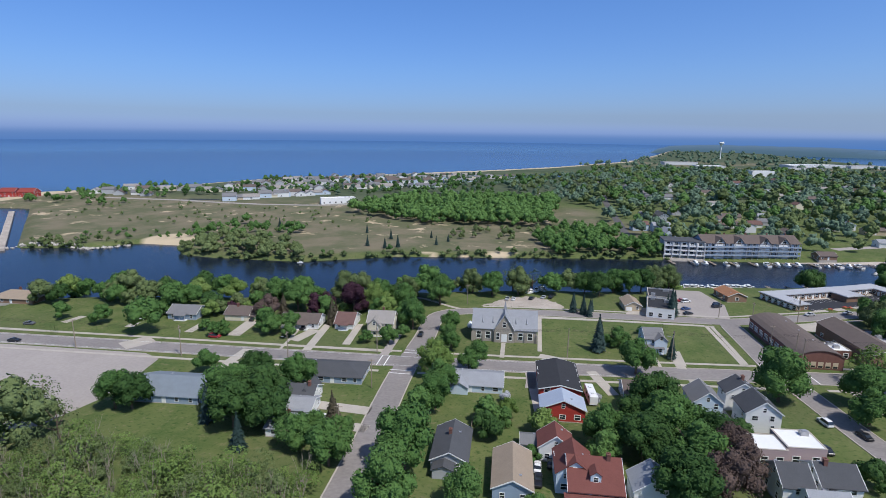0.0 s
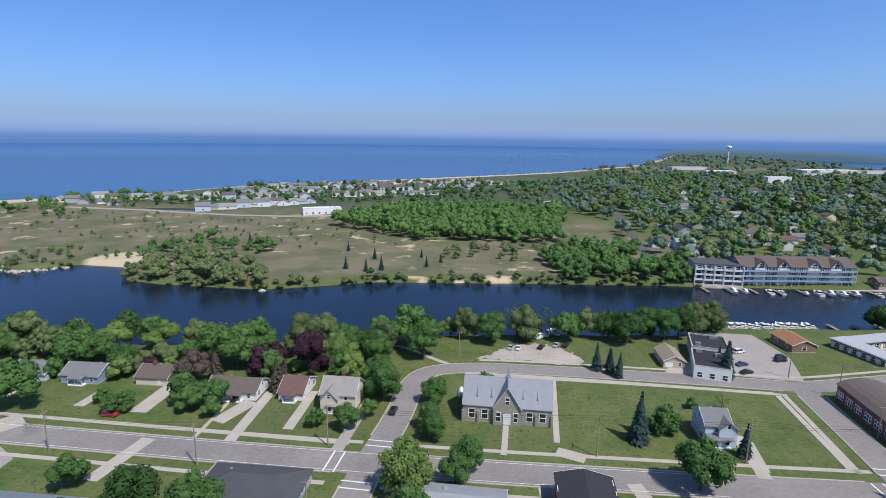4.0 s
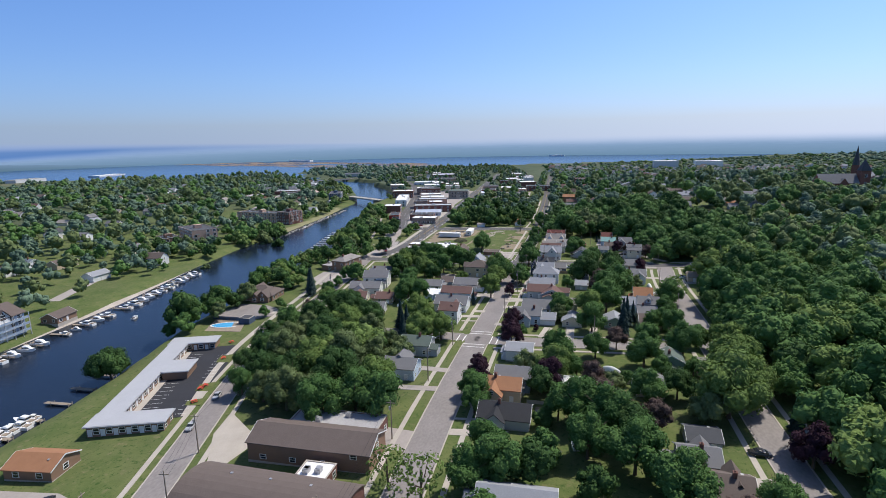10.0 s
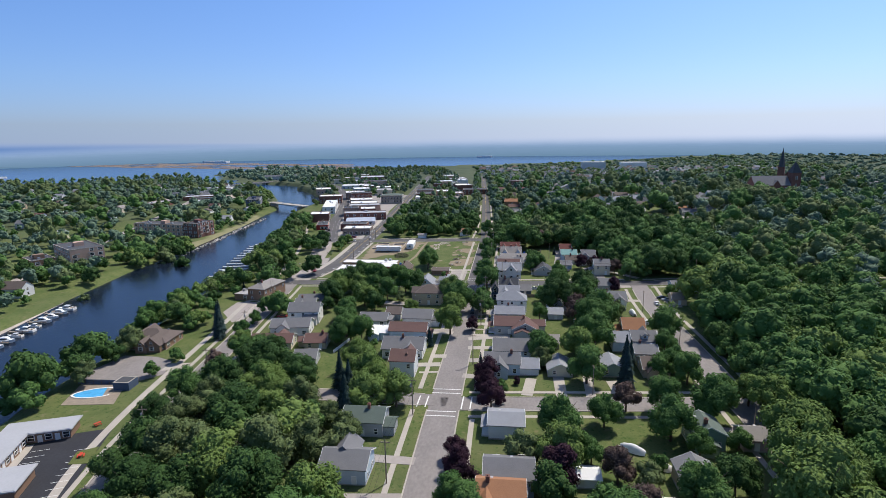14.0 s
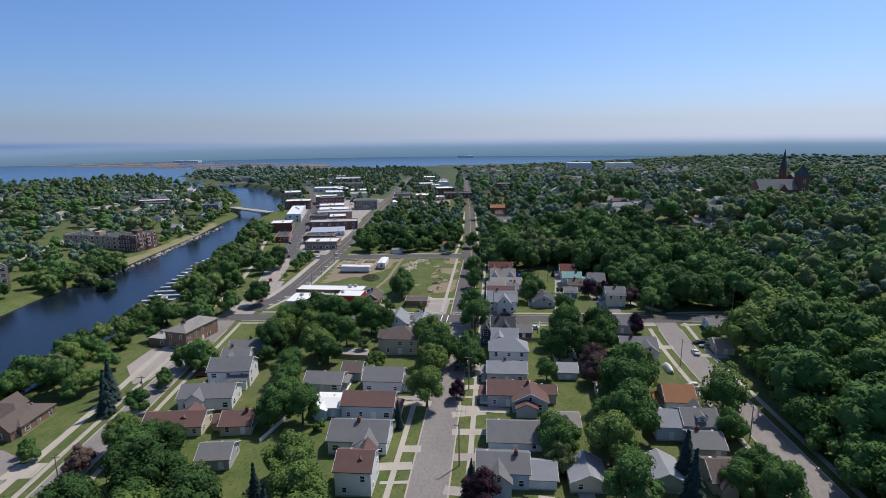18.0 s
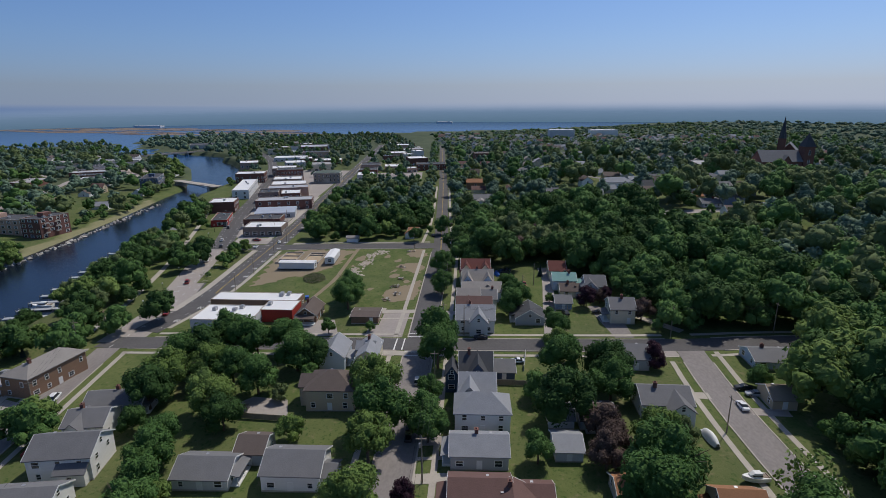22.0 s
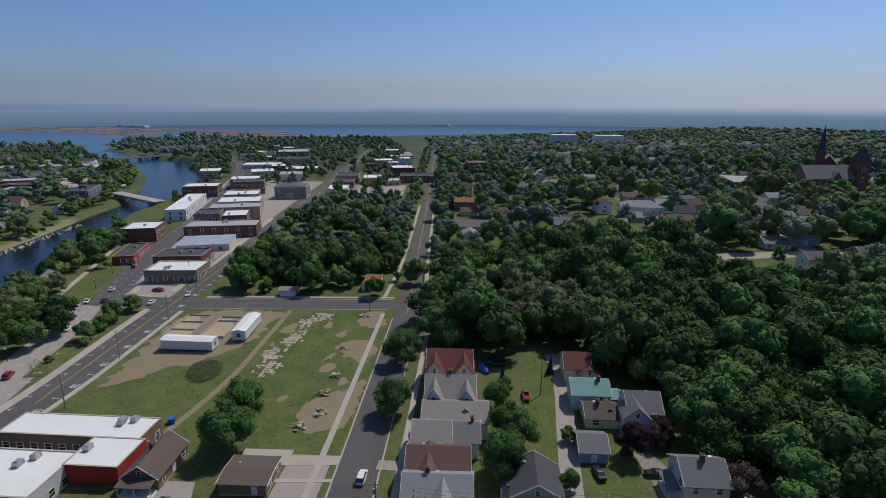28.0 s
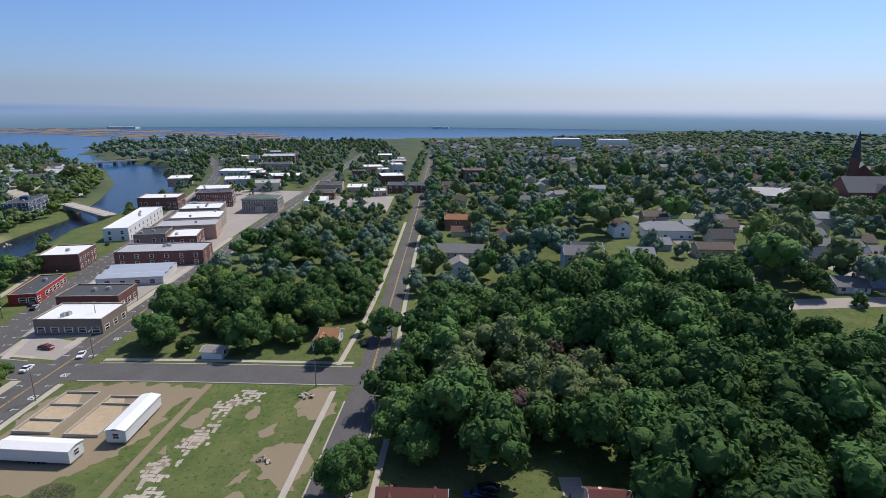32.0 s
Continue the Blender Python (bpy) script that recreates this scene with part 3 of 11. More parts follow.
def slab(name, pts, material, lift, label="", category="pavement", ragged=0.0):
    """A flat paved or bare area with the outline pts (anticlockwise), in small cells so that it follows the ground."""
    b = bmesh.new()
    if ragged:
        pts = resample(rounded(list(pts) + [pts[0]], 1), 0.7)[:-1]
        pts = [(x + ragged * (2 * noise.noise((x * 0.35, y * 0.35, 3.1)) + 0.8 * noise.noise((x * 1.1, y * 1.1, 5.3))), y + ragged * (2 * noise.noise((x * 0.35, y * 0.35, 9.7)) + 0.8 * noise.noise((x * 1.1, y * 1.1, 7.9)))) for x, y in pts]
    f = b.faces.new([b.verts.new((x, y, 0)) for x, y in pts])
    x0, x1 = min(p[0] for p in pts), max(p[0] for p in pts)
    y0, y1 = min(p[1] for p in pts), max(p[1] for p in pts)
    for k in range(1, int((x1 - x0) / 6) + 1):
        bmesh.ops.bisect_plane(b, geom=b.verts[:] + b.edges[:] + b.faces[:], plane_co=(x0 + 6 * k, 0, 0), plane_no=(1, 0, 0))
    for k in range(1, int((y1 - y0) / 6) + 1):
        bmesh.ops.bisect_plane(b, geom=b.verts[:] + b.edges[:] + b.faces[:], plane_co=(0, y0 + 6 * k, 0), plane_no=(0, 1, 0))
    for v in b.verts:
        v.co.z = zg(v.co.x, v.co.y) + lift
    ext = bmesh.ops.extrude_face_region(b, geom=b.faces[:])
    for v in [g for g in ext["geom"] if isinstance(g, bmesh.types.BMVert)]:
        v.co.z -= 0.2
    bmesh.ops.recalc_face_normals(b, faces=b.faces)
    me = bpy.data.meshes.new(name)
    b.to_mesh(me)
    b.free()
    me.materials.append(material)
    return tagged(new(name, me), label, category, kind="structure")


def dashes(pts, d, length, gap, width, material, name, label):
    """Painted marks along a line, one object."""
    line = resample(rounded(pts), 1.0)
    off = offset_line(line, d)
    vs, fs = [], []
    step = int(length + gap)
    for i in range(0, len(off) - 1 - int(length), max(step, 1)):
        seg = off[i:i + int(length) + 1]
        l, r = offset_line(seg, width / 2), offset_line(seg, -width / 2)
        k = len(vs)
        for (x0, y0), (x1, y1) in zip(l, r):
            vs += [(x0, y0, zg(x0, y0) + 0.12), (x1, y1, zg(x1, y1) + 0.12)]
        fs += [(k + 2 * j, k + 2 * j + 1, k + 2 * j + 3, k + 2 * j + 2) for j in range(len(seg) - 1)]
    return tagged(link_mesh(name, vs, fs, material), label, "marking", kind="structure")


def off_roads(x, y, own=None, extra=0.0):
    """Whether a place is clear of all roads but its own."""
    for k, (line, half) in enumerate(LINES):
        if k != own:
            a = ARRAYS.setdefault(k, np.array(line))
            if np.min(np.hypot(a[:, 0] - x, a[:, 1] - y)) < half + extra + 0.4:
                return False
    return True


ARRAYS = {}


def edge_strip(name, k, d, width, lift, material, label, category, x0=-1e9, x1=1e9):
    """A kerb or pavement beside road k at the offset d, broken where other roads cross."""
    line, run = offset_line(LINES[k][0], d), []
    n = 0
    for p in line + [None]:
        ok = p is not None and x0 <= p[0] <= x1 and off_roads(p[0], p[1], k, 0.6)
        if ok:
            run.append(p)
        elif len(run) > 2:
            ribbon(name, run, width, material, lift, label, category, False)
            run = []
        else:
            run = []


def beside(x, y, k):
    """The nearest place on road k, its direction and its half width."""
    a = ARRAYS.setdefault(k, np.array(LINES[k][0]))
    i = int(np.argmin(np.hypot(a[:, 0] - x, a[:, 1] - y)))
    return a[i], LINES[k][1]


# ---- houses ----
TAKEN = []
def window_mesh():
    """A framed two-light window in one piece: frame proud of the wall, panes set back in it."""
    X, Z = (-0.62, -0.5, 0.5, 0.62), (-0.08, 0.0, 0.73, 0.83, 1.5, 1.62)
    vs = [(x, -0.08, z) for z in Z for x in X] + [(x, 0.06, z) for z in (Z[0], Z[5]) for x in (X[0], X[3])]
    g = lambda i, j: j * 4 + i
    fs, mi = [], []
    for j in range(5):
        for i in range(3):
            if i == 1 and j in (1, 3):
                k = len(vs)
                q = (g(i, j), g(i + 1, j), g(i + 1, j + 1), g(i, j + 1))
                vs += [(vs[a][0], -0.02, vs[a][2]) for a in q]
                fs += [(q[a], q[(a + 1) % 4], k + (a + 1) % 4, k + a) for a in range(4)] + [(k, k + 1, k + 2, k + 3)]
                mi += [0] * 4 + [1]
            else:
                fs.append((g(i, j), g(i + 1, j), g(i + 1, j + 1), g(i, j + 1)))
                mi.append(0)
    fs += [(24, 25, 3, 2, 1, 0), (20, 21, 22, 23, 27, 26), (24, 0, 4, 8, 12, 16, 20, 26), (25, 27, 23, 19, 15, 11, 7, 3)]
    mi += [0] * 4
    me = bpy.data.meshes.new("window")
    me.from_pydata(vs, [], fs)
    me.materials.append(M["trim"])
    me.materials.append(M["glass"])
    me.polygons.foreach_set("material_index", mi)
    return me


WINDOW = window_mesh()
DOOR_MESH = box_mesh("house_door", [(-0.5, -0.06, 0, 0.5, 0.05, 2.05), (-0.62, -0.09, 0, -0.5, 0.05, 2.15), (0.5, -0.09, 0, 0.62, 0.05, 2.15), (-0.5, -0.09, 2.05, 0.5, 0.05, 2.15)], M["trim"])
GARAGE_MESH = box_mesh("garage_door_panel", [(-1.3, -0.05, 0.0 + 0.52 * i, 1.3, 0.05, 0.5 + 0.52 * i) for i in range(4)], M["trim"])
CHIMNEY_MESH = box_mesh("chimney_stack", [(-0.4, -0.4, -1.5, 0.4, 0.4, 1.1), (-0.48, -0.48, 1.1, 0.48, 0.48, 1.25), (-0.15, -0.15, 1.25, 0.15, 0.15, 1.55)], M["brick"])
VENT_MESH = box_mesh("roof_vent", [(-0.22, -0.22, -0.3, 0.22, 0.22, 0.25), (-0.3, -0.3, 0.25, 0.3, 0.3, 0.33)], M["steel"])


def add_window(parent, m, w=1.0, h=1.0):
    share("window", WINDOW, parent, m @ Matrix.Diagonal((w, 1, h, 1)))


def roof_slabs(L, W, eave, rise, over, hip, axis_y=False, t=0.22):
    """The two or four slopes of a roof as closed slabs with eaves."""
    l, w = L / 2 + over, W / 2 + over
    e = eave - rise * over / (W / 2)
    top = eave + rise
    r = max(l - w, 0.4) if hip else l
    P = [(-l, -w, e), (l, -w, e), (l, w, e), (-l, w, e), (-r, 0, top), (r, 0, top)]
    slopes = [(0, 1, 5, 4), (2, 3, 4, 5)] + ([(1, 2, 5), (3, 0, 4)] if hip else [])
    vs, fs = [], []
    for s in slopes:
        k, n = len(vs), len(s)
        pts = [P[i] for i in s]
        vs += [(x, y, z + t) for x, y, z in pts] + pts
        fs.append(tuple(range(k, k + n)))
        fs.append(tuple(range(k + 2 * n - 1, k + n - 1, -1)))
        fs += [(k + j, k + n + j, k + n + (j + 1) % n, k + (j + 1) % n) for j in range(n)]
    if axis_y:
        vs = [(-y, x, z) for x, y, z in vs]
    return vs, fs


def body_vf(L, W, eave, rise, gable, axis_y=False):
    l, w = L / 2, W / 2
    vs = [(-l, -w, -1.5), (l, -w, -1.5), (l, w, -1.5), (-l, w, -1.5), (-l, -w, eave), (l, -w, eave), (l, w, eave), (-l, w, eave)]
    fs = [(0, 1, 5, 4), (2, 3, 7, 6), (4, 5, 6, 7)]
    if gable:
        vs += [(-l, 0, eave + rise), (l, 0, eave + rise)]
        fs = [(0, 1, 5, 4), (2, 3, 7, 6), (1, 2, 6, 9, 5), (3, 0, 4, 8, 7), (4, 5, 9, 8), (6, 7, 8, 9)]
    else:
        fs += [(1, 2, 6, 5), (3, 0, 4, 7)]
    if axis_y:
        vs = [(-y, x, z) for x, y, z in vs]
    return vs, fs


def wall_windows(h, L, W, eave, seed, gable, rise, door_side=0, garage=-1, off=(0, 0), sides=(0, 1, 2, 3), detail=1.0):
    """Windows in rows on the four sides; one door, and a garage door where there is one."""
    rng = random.Random(seed)
    floors = 2 if eave > 4.6 else 1
    for side in sides:
        span = L if side in (0, 2) else W
        a = (0, 90, 180, 270)[side]
        reach = (W if side in (0, 2) else L) / 2
        base = pose(off[0], off[1], 0) @ pose(0, 0, 0, 0, 0, a) @ pose(0, -reach, 0)
        n = max(1, int(span / 3.7 * detail))
        spots = [(-span / 2 + (i + 0.5) * span / n) for i in range(n)]
        for f in range(floors):
            z = 1.0 + 2.75 * f
            for i, s in enumerate(spots):
                if side == door_side and f == 0 and i == n // 2:
                    share("door", DOOR_MESH, h, base @ pose(s, 0, 0.25))
                elif side == garage and f == 0 and i == 0:
                    share("garage_door", GARAGE_MESH, h, base @ pose(s, 0, 0.05))
                elif rng.random() < 0.78:
                    add_window(h, base @ pose(s + rng.uniform(-0.2, 0.2), 0, z), rng.choice((0.9, 1.0, 1.5)), rng.choice((0.8, 0.95)))
        if gable and side in (1, 3) and rise > 2.2:
            add_window(h, base @ pose(0, 0, eave + 0.35), 0.8, 0.75)


def add_wing(h, dx, dy, L, W, eave, rise, wall, roof, axis_y=False, hip=False, over=0.35, name="wing"):
    """A lower or crossing range of the same house."""
    o = link_mesh(name + "_wall", *body_vf(L, W, eave, rise, not hip, axis_y), M[wall], h, m=pose(dx, dy, 0))
    o2 = link_mesh(name + "_roof", *roof_slabs(L, W, eave, rise, over, hip, axis_y), M[roof], h, m=pose(dx, dy, 0))
    return o


def house(x, y, rot, L, W, eave, rise, wall="w_white", roof="r_grey", hip=False, label="", seed=1, chimney=True, garage=-1, porch=None, wings=(), detail=1.0, cat="house", dormers=(), sides=(0, 1, 2, 3)):
    """A house with its ridge along its own x. wings: (dx, dy, L, W, eave, rise, turned)."""
    z = zg(x, y)
    auto = cat == "house" and detail == 1.0 and not wings and not porch and not hip and L >= 8 and -230 < x < 480 and 60 < y < 330
    g = -1 if seed % 2 else 1
    extra = (g * L * 0.16, g * W * 0.22, W * 0.9, min(5.2, L * 0.42), eave - 0.15, rise * 0.86, True) if seed % 3 == 1 else (g * (L / 2 + 1.3), -g * W * 0.12, 3.4, W * 0.58, min(eave * 0.8, 2.9), rise * 0.5, False)
    if auto and seed % 3 == 0:
        porch = (3 if y < 185 else 1, 1.9, W * 0.72) if abs(rot) > 45 else (2 if y < 185 else 0, 1.9, L * 0.5)
    h = root(cat if cat in ("garage", "barn", "shed", "school", "boathouse", "church") else "house", x, y, z, rot, label, cat)
    TAKEN.append((x, y, rot, L / 2, W / 2))
    wm_, rm_ = M[wall], M[roof]
    link_mesh("wall", *body_vf(L, W, eave, rise, not hip), wm_, h)
    link_mesh("roof", *roof_slabs(L, W, eave, rise, 0.4, hip), rm_, h)
    boxes_part("foundation", [(-L / 2 - 0.06, -W / 2 - 0.06, -1.5, L / 2 + 0.06, W / 2 + 0.06, 0.3)], M["concrete"], h)
    wall_windows(h, L, W, eave, seed, not hip, rise, 0, garage, detail=detail, sides=sides)
    rng = random.Random(seed + 5)
    if not hip:
        w, top, e = W / 2 + 0.4, eave + rise, eave - rise * 0.4 / (W / 2)
        for s in (-1, 1):
            xx = s * (L / 2 + 0.42)
            pts = [(-w, e - 0.05), (0, top - 0.05), (w, e - 0.05), (w, e + 0.24), (0, top + 0.24), (-w, e + 0.24)]
            vs = [(xx + d, y_, z_) for d in (-0.04, 0.04) for y_, z_ in pts]
            fs = [(0, 1, 4, 5), (1, 2, 3, 4), (11, 10, 7, 6), (10, 9, 8, 7)] + [(i, i + 6, (i + 1) % 6 + 6, (i + 1) % 6) for i in range(6)]
            link_mesh("bargeboard", vs, fs, M["trim"], h)
    if chimney and seed % 5 in (0, 2):
        share("chimney", CHIMNEY_MESH, h, pose(rng.uniform(-0.3, 0.3) * L, rng.choice((-0.5, 0.5)), eave + rise))
    if detail > 0.5 and cat != "garage":
        share("roof_vent", VENT_MESH, h, pose(rng.uniform(-0.35, 0.35) * L, W * 0.2, eave + rise * 0.62))
    for i, (dx, dy, l2, w2, e2, r2, turned) in enumerate(wings):
        add_wing(h, dx, dy, l2, w2, e2, r2, wall, roof, turned)
        wall_windows(h, *((w2, l2) if turned else (l2, w2)), e2, seed + 31 + i, False, r2, -1, -1, (dx, dy), detail=detail)
        if turned:
            for sgn in (-1, 1):
                add_window(h, pose(dx, dy, 0) @ pose(0, sgn * l2 / 2, e2 + 0.3, 0, 0, 0 if sgn < 0 else 180), 0.8, 0.8)
    if auto and seed % 3:
        add_wing(h, *extra[:6], wall, roof, extra[6])
    for dx, sgn in dormers:
        d = pose(dx, sgn * W * 0.27, eave + rise * 0.25)
        link_mesh("dormer", *body_vf(2.6, 2.2, rise * 0.42, 0.8, True, True), wm_, h, m=d)
        link_mesh("dormer_roof", *roof_slabs(2.6, 2.2, rise * 0.42, 0.8, 0.25, False, True), rm_, h, m=d)
        add_window(h, d @ pose(0, sgn * 1.3, 0.25, 0, 0, 0 if sgn < 0 else 180), 0.9, 0.7)
    if porch:
        side, depth, plen = porch
        m = pose(0, 0, 0, 0, 0, (0, 90, 180, 270)[side])
        reach = (W if side in (0, 2) else L) / 2
        k = max(2, int(plen / 2.4) + 1)
        o = boxes_part("porch", [(-plen / 2, -reach - depth, -1.5, plen / 2, -reach, 0.4)], M["trim"], h)
        o.matrix_basis = m
        link_mesh("porch_roof", [(-plen / 2 - .2, -reach - depth - .3, 2.5), (plen / 2 + .2, -reach - depth - .3, 2.5), (plen / 2 + .2, -reach, 3.05), (-plen / 2 - .2, -reach, 3.05), (-plen / 2 - .2, -reach - depth - .3, 2.68), (plen / 2 + .2, -reach - depth - .3, 2.68), (plen / 2 + .2, -reach, 3.23), (-plen / 2 - .2, -reach, 3.23)],
                  [(0, 3, 2, 1), (4, 5, 6, 7), (0, 1, 5, 4), (1, 2, 6, 5), (3, 0, 4, 7)], rm_, h, m=m)
        for i in range(k):
            px = -plen / 2 + 0.1 + (plen - 0.2) * i / (k - 1)
            boxes_part("porch_post", [(px - 0.07, -reach - depth + 0.1, 0.4, px + 0.07, -reach - depth + 0.24, 2.55)], M["trim"], h).matrix_basis = m
    return h


def flat_building(x, y, rot, Lx, Ly, H, wall="brick", roof="r_flat", label="", floors=1, seed=1, cat="building", n_front=0, name="commercial_building", parapet=0.5, win=(1.5, 1.1), spacing=3.4, sides=(0, 1, 2, 3)):
    """A flat-roofed block with parapet, shopfront windows and roof gear."""
    z = zg(x, y)
    h = root(name, x, y, z, rot, label, cat)
    TAKEN.append((x, y, rot, Lx / 2, Ly / 2))
    a, b = Lx / 2, Ly / 2
    boxes_part("wall", [(-a, -b, -2, a, b, H - 0.05)], M[wall], h)
    boxes_part("roof", [(-a + 0.3, -b + 0.3, H - 0.05, a - 0.3, b - 0.3, H + 0.1)], M[roof], h)
    p = parapet
    boxes_part("parapet", [(-a, -b, H - 0.05, a, -b + 0.3, H + p), (-a, b - 0.3, H - 0.05, a, b, H + p), (-a, -b + 0.3, H - 0.05, -a + 0.3, b - 0.3, H + p), (a - 0.3, -b + 0.3, H - 0.05, a, b - 0.3, H + p)], M[wall], h)
    boxes_part("coping", [(-a - 0.06, -b - 0.06, H + p, a + 0.06, -b + 0.34, H + p + 0.08), (-a - 0.06, b - 0.34, H + p, a + 0.06, b + 0.06, H + p + 0.08), (-a - 0.06, -b + 0.34, H + p, -a + 0.34, b - 0.34, H + p + 0.08), (a - 0.34, -b + 0.34, H + p, a + 0.06, b - 0.34, H + p + 0.08)], M["concrete"], h)
    rng = random.Random(seed)
    for side in sides:
        span, reach = (Lx, b) if side in (0, 2) else (Ly, a)
        base = pose(0, 0, 0, 0, 0, 90 * side) @ pose(0, -reach, 0)
        n = max(2, int(span / spacing))
        for f in range(floors):
            for i in range(n):
                if rng.random() < 0.9:
                    add_window(h, base @ pose(-span / 2 + (i + 0.5) * span / n, 0, 0.8 + 3.3 * f), win[0], win[1])
    for i in range(rng.randint(1, 3) if Lx > 7 else 0):
        ux, uy = rng.uniform(-0.35, 0.35) * Lx, rng.uniform(-0.35, 0.35) * Ly
        boxes_part("roof_unit", [(ux - 0.9, uy - 0.7, H + 0.1, ux + 0.9, uy + 0.7, H + 1.2), (ux - 0.6, uy - 0.5, H + 1.2, ux + 0.6, uy + 0.5, H + 1.35)], M["steel"], h)
    return h


# ---- trees ----
def leafy(rng, lobes, count, size):
    """Small bent leaf patches on the skins of overlapping lobes, with gaps between."""
    vs, fs = [], []
    tot = sum(r * r for *_, r in lobes)
    for cx, cy, cz, r in lobes:
        for _ in range(max(4, int(count * r * r / tot))):
            d = Vector((rng.gauss(0, 1), rng.gauss(0, 1), rng.gauss(0.25, 1))).normalized()
            p = Vector((cx, cy, cz)) + d * r * rng.uniform(0.86, 1.13)
            if any((p - Vector((a, b, c))).length < q * 0.84 for a, b, c, q in lobes):
                continue
            n = (d + Vector((rng.gauss(0, 0.35), rng.gauss(0, 0.35), rng.gauss(0.2, 0.35)))).normalized()
            u = n.orthogonal().normalized()
            u.rotate(Matrix.Rotation(rng.uniform(0, 6.28), 3, n))
            v = n.cross(u)
            s = size * rng.uniform(0.55, 1.35)
            k = len(vs)
            vs += [p + u * s * 0.6 + n * s * 0.08, p + v * s * 0.5 - n * s * 0.16, p - u * s * 0.6 + n * s * 0.08, p - v * s * 0.5 - n * s * 0.16]
            fs += [(k, k + 1, k + 2), (k, k + 2, k + 3)]
    return vs, fs


def core_blobs(lobes, shrink, seed):
    """Lumpy billows inside the leaves; what lies within another billow is left out."""
    vs, fs = [], []
    b = bmesh.new()
    bmesh.ops.create_icosphere(b, subdivisions=1 if len(lobes) < 99 else 2, radius=1.0)
    base = [v.co.copy() for v in b.verts]
    tri = [tuple(v.index for v in f.verts) for f in b.faces]
    b.free()
    for n_, (cx, cy, cz, r) in enumerate(lobes):
        k, hid = len(vs), []
        for p in base:
            q = 1 + 0.36 * noise.noise(p * 2.1 + Vector((cx, cy, seed)))
            w = Vector((cx, cy, cz)) + p * r * shrink * q
            vs.append(w)
            hid.append(p.z < -0.6 or any((w - Vector((a, c, d))).length < e * shrink * 0.82 for m_, (a, c, d, e) in enumerate(lobes) if m_ != n_))
        fs += [tuple(i + k for i in t) for t in tri if not all(hid[i] for i in t)]
    used = sorted({i for t in fs for i in t})
    back = {o: n for n, o in enumerate(used)}
    return [vs[i] for i in used], [tuple(back[i] for i in t) for t in fs]


def tube(path, radii, n=7):
    vs, fs = [], []
    for (x, y, z), r in zip(path, radii):
        for i in range(n):
            a = 6.2832 * i / n
            vs.append((x + r * math.cos(a), y + r * math.sin(a), z))
    for j in range(len(path) - 1):
        for i in range(n):
            fs.append((j * n + i, j * n + (i + 1) % n, (j + 1) * n + (i + 1) % n, (j + 1) * n + i))
    fs.append(tuple(range((len(path) - 1) * n, len(path) * n)))
    return vs, fs


def make_mesh(name, vf, materials, which=None):
    me = bpy.data.meshes.new(name)
    me.from_pydata([tuple(v) for v in vf[0]], [], vf[1])
    for m in materials:
        me.materials.append(m)
    if which is not None:
        me.polygons.foreach_set("material_index", which)
    return me


def join_vf(*parts):
    vs, fs = [], []
    for v, f in parts:
        k = len(vs)
        vs += list(v)
        fs += [tuple(i + k for i in t) for t in f]
    return vs, fs


def limbs_vf(rng, h, spread, thick, bare=False):
    parts = [tube([(0, 0, -0.6), (0.05, 0, h * 0.12), (0.1 * rng.uniform(-1, 1), 0.1, h * 0.35), (0.2 * rng.uniform(-1, 1), 0.2 * rng.uniform(-1, 1), h * 0.72)], [thick * 1.25, thick, thick * 0.75, thick * 0.25])]
    for i in range(9 if bare else 5):
        a, z0 = rng.uniform(0, 6.28), h * rng.uniform(0.22, 0.5)
        e = spread * rng.uniform(0.55, 0.95)
        parts.append(tube([(0, 0, z0), (math.cos(a) * e * 0.5, math.sin(a) * e * 0.5, z0 + h * 0.14), (math.cos(a) * e, math.sin(a) * e, z0 + h * rng.uniform(0.22, 0.4))], [thick * 0.5, thick * 0.33, 0.04], 5))
    return join_vf(*parts)


def crown_round(seed, h=10.0, spread=4.3, count=620, size=1.0, low=0.24, n=12, squash=1.0):
    """An uneven round crown on several limbs (the height is 10; copies are scaled)."""
    rng = random.Random(seed)
    lobes = [(0, 0, h * 0.62, spread * 0.62)]
    for i in range(n):
        a, t = i * 2.4 + rng.uniform(-0.5, 0.5), rng.uniform(0, 1)
        z = h * (low + 0.10 + (0.80 - low - 0.10) * t)
        reach = spread * (0.42 + 0.34 * math.sin(math.pi * min(1, 0.25 + t * 0.75))) * rng.uniform(0.75, 1.12)
        lobes.append((math.cos(a) * reach, math.sin(a) * reach, z, spread * rng.uniform(0.30, 0.46)))
    lobes.append((rng.uniform(-0.6, 0.6), rng.uniform(-0.6, 0.6), h * 0.84, spread * 0.36))
    return lobes, leafy(rng, lobes, count, size), limbs_vf(rng, h, spread, 0.28)


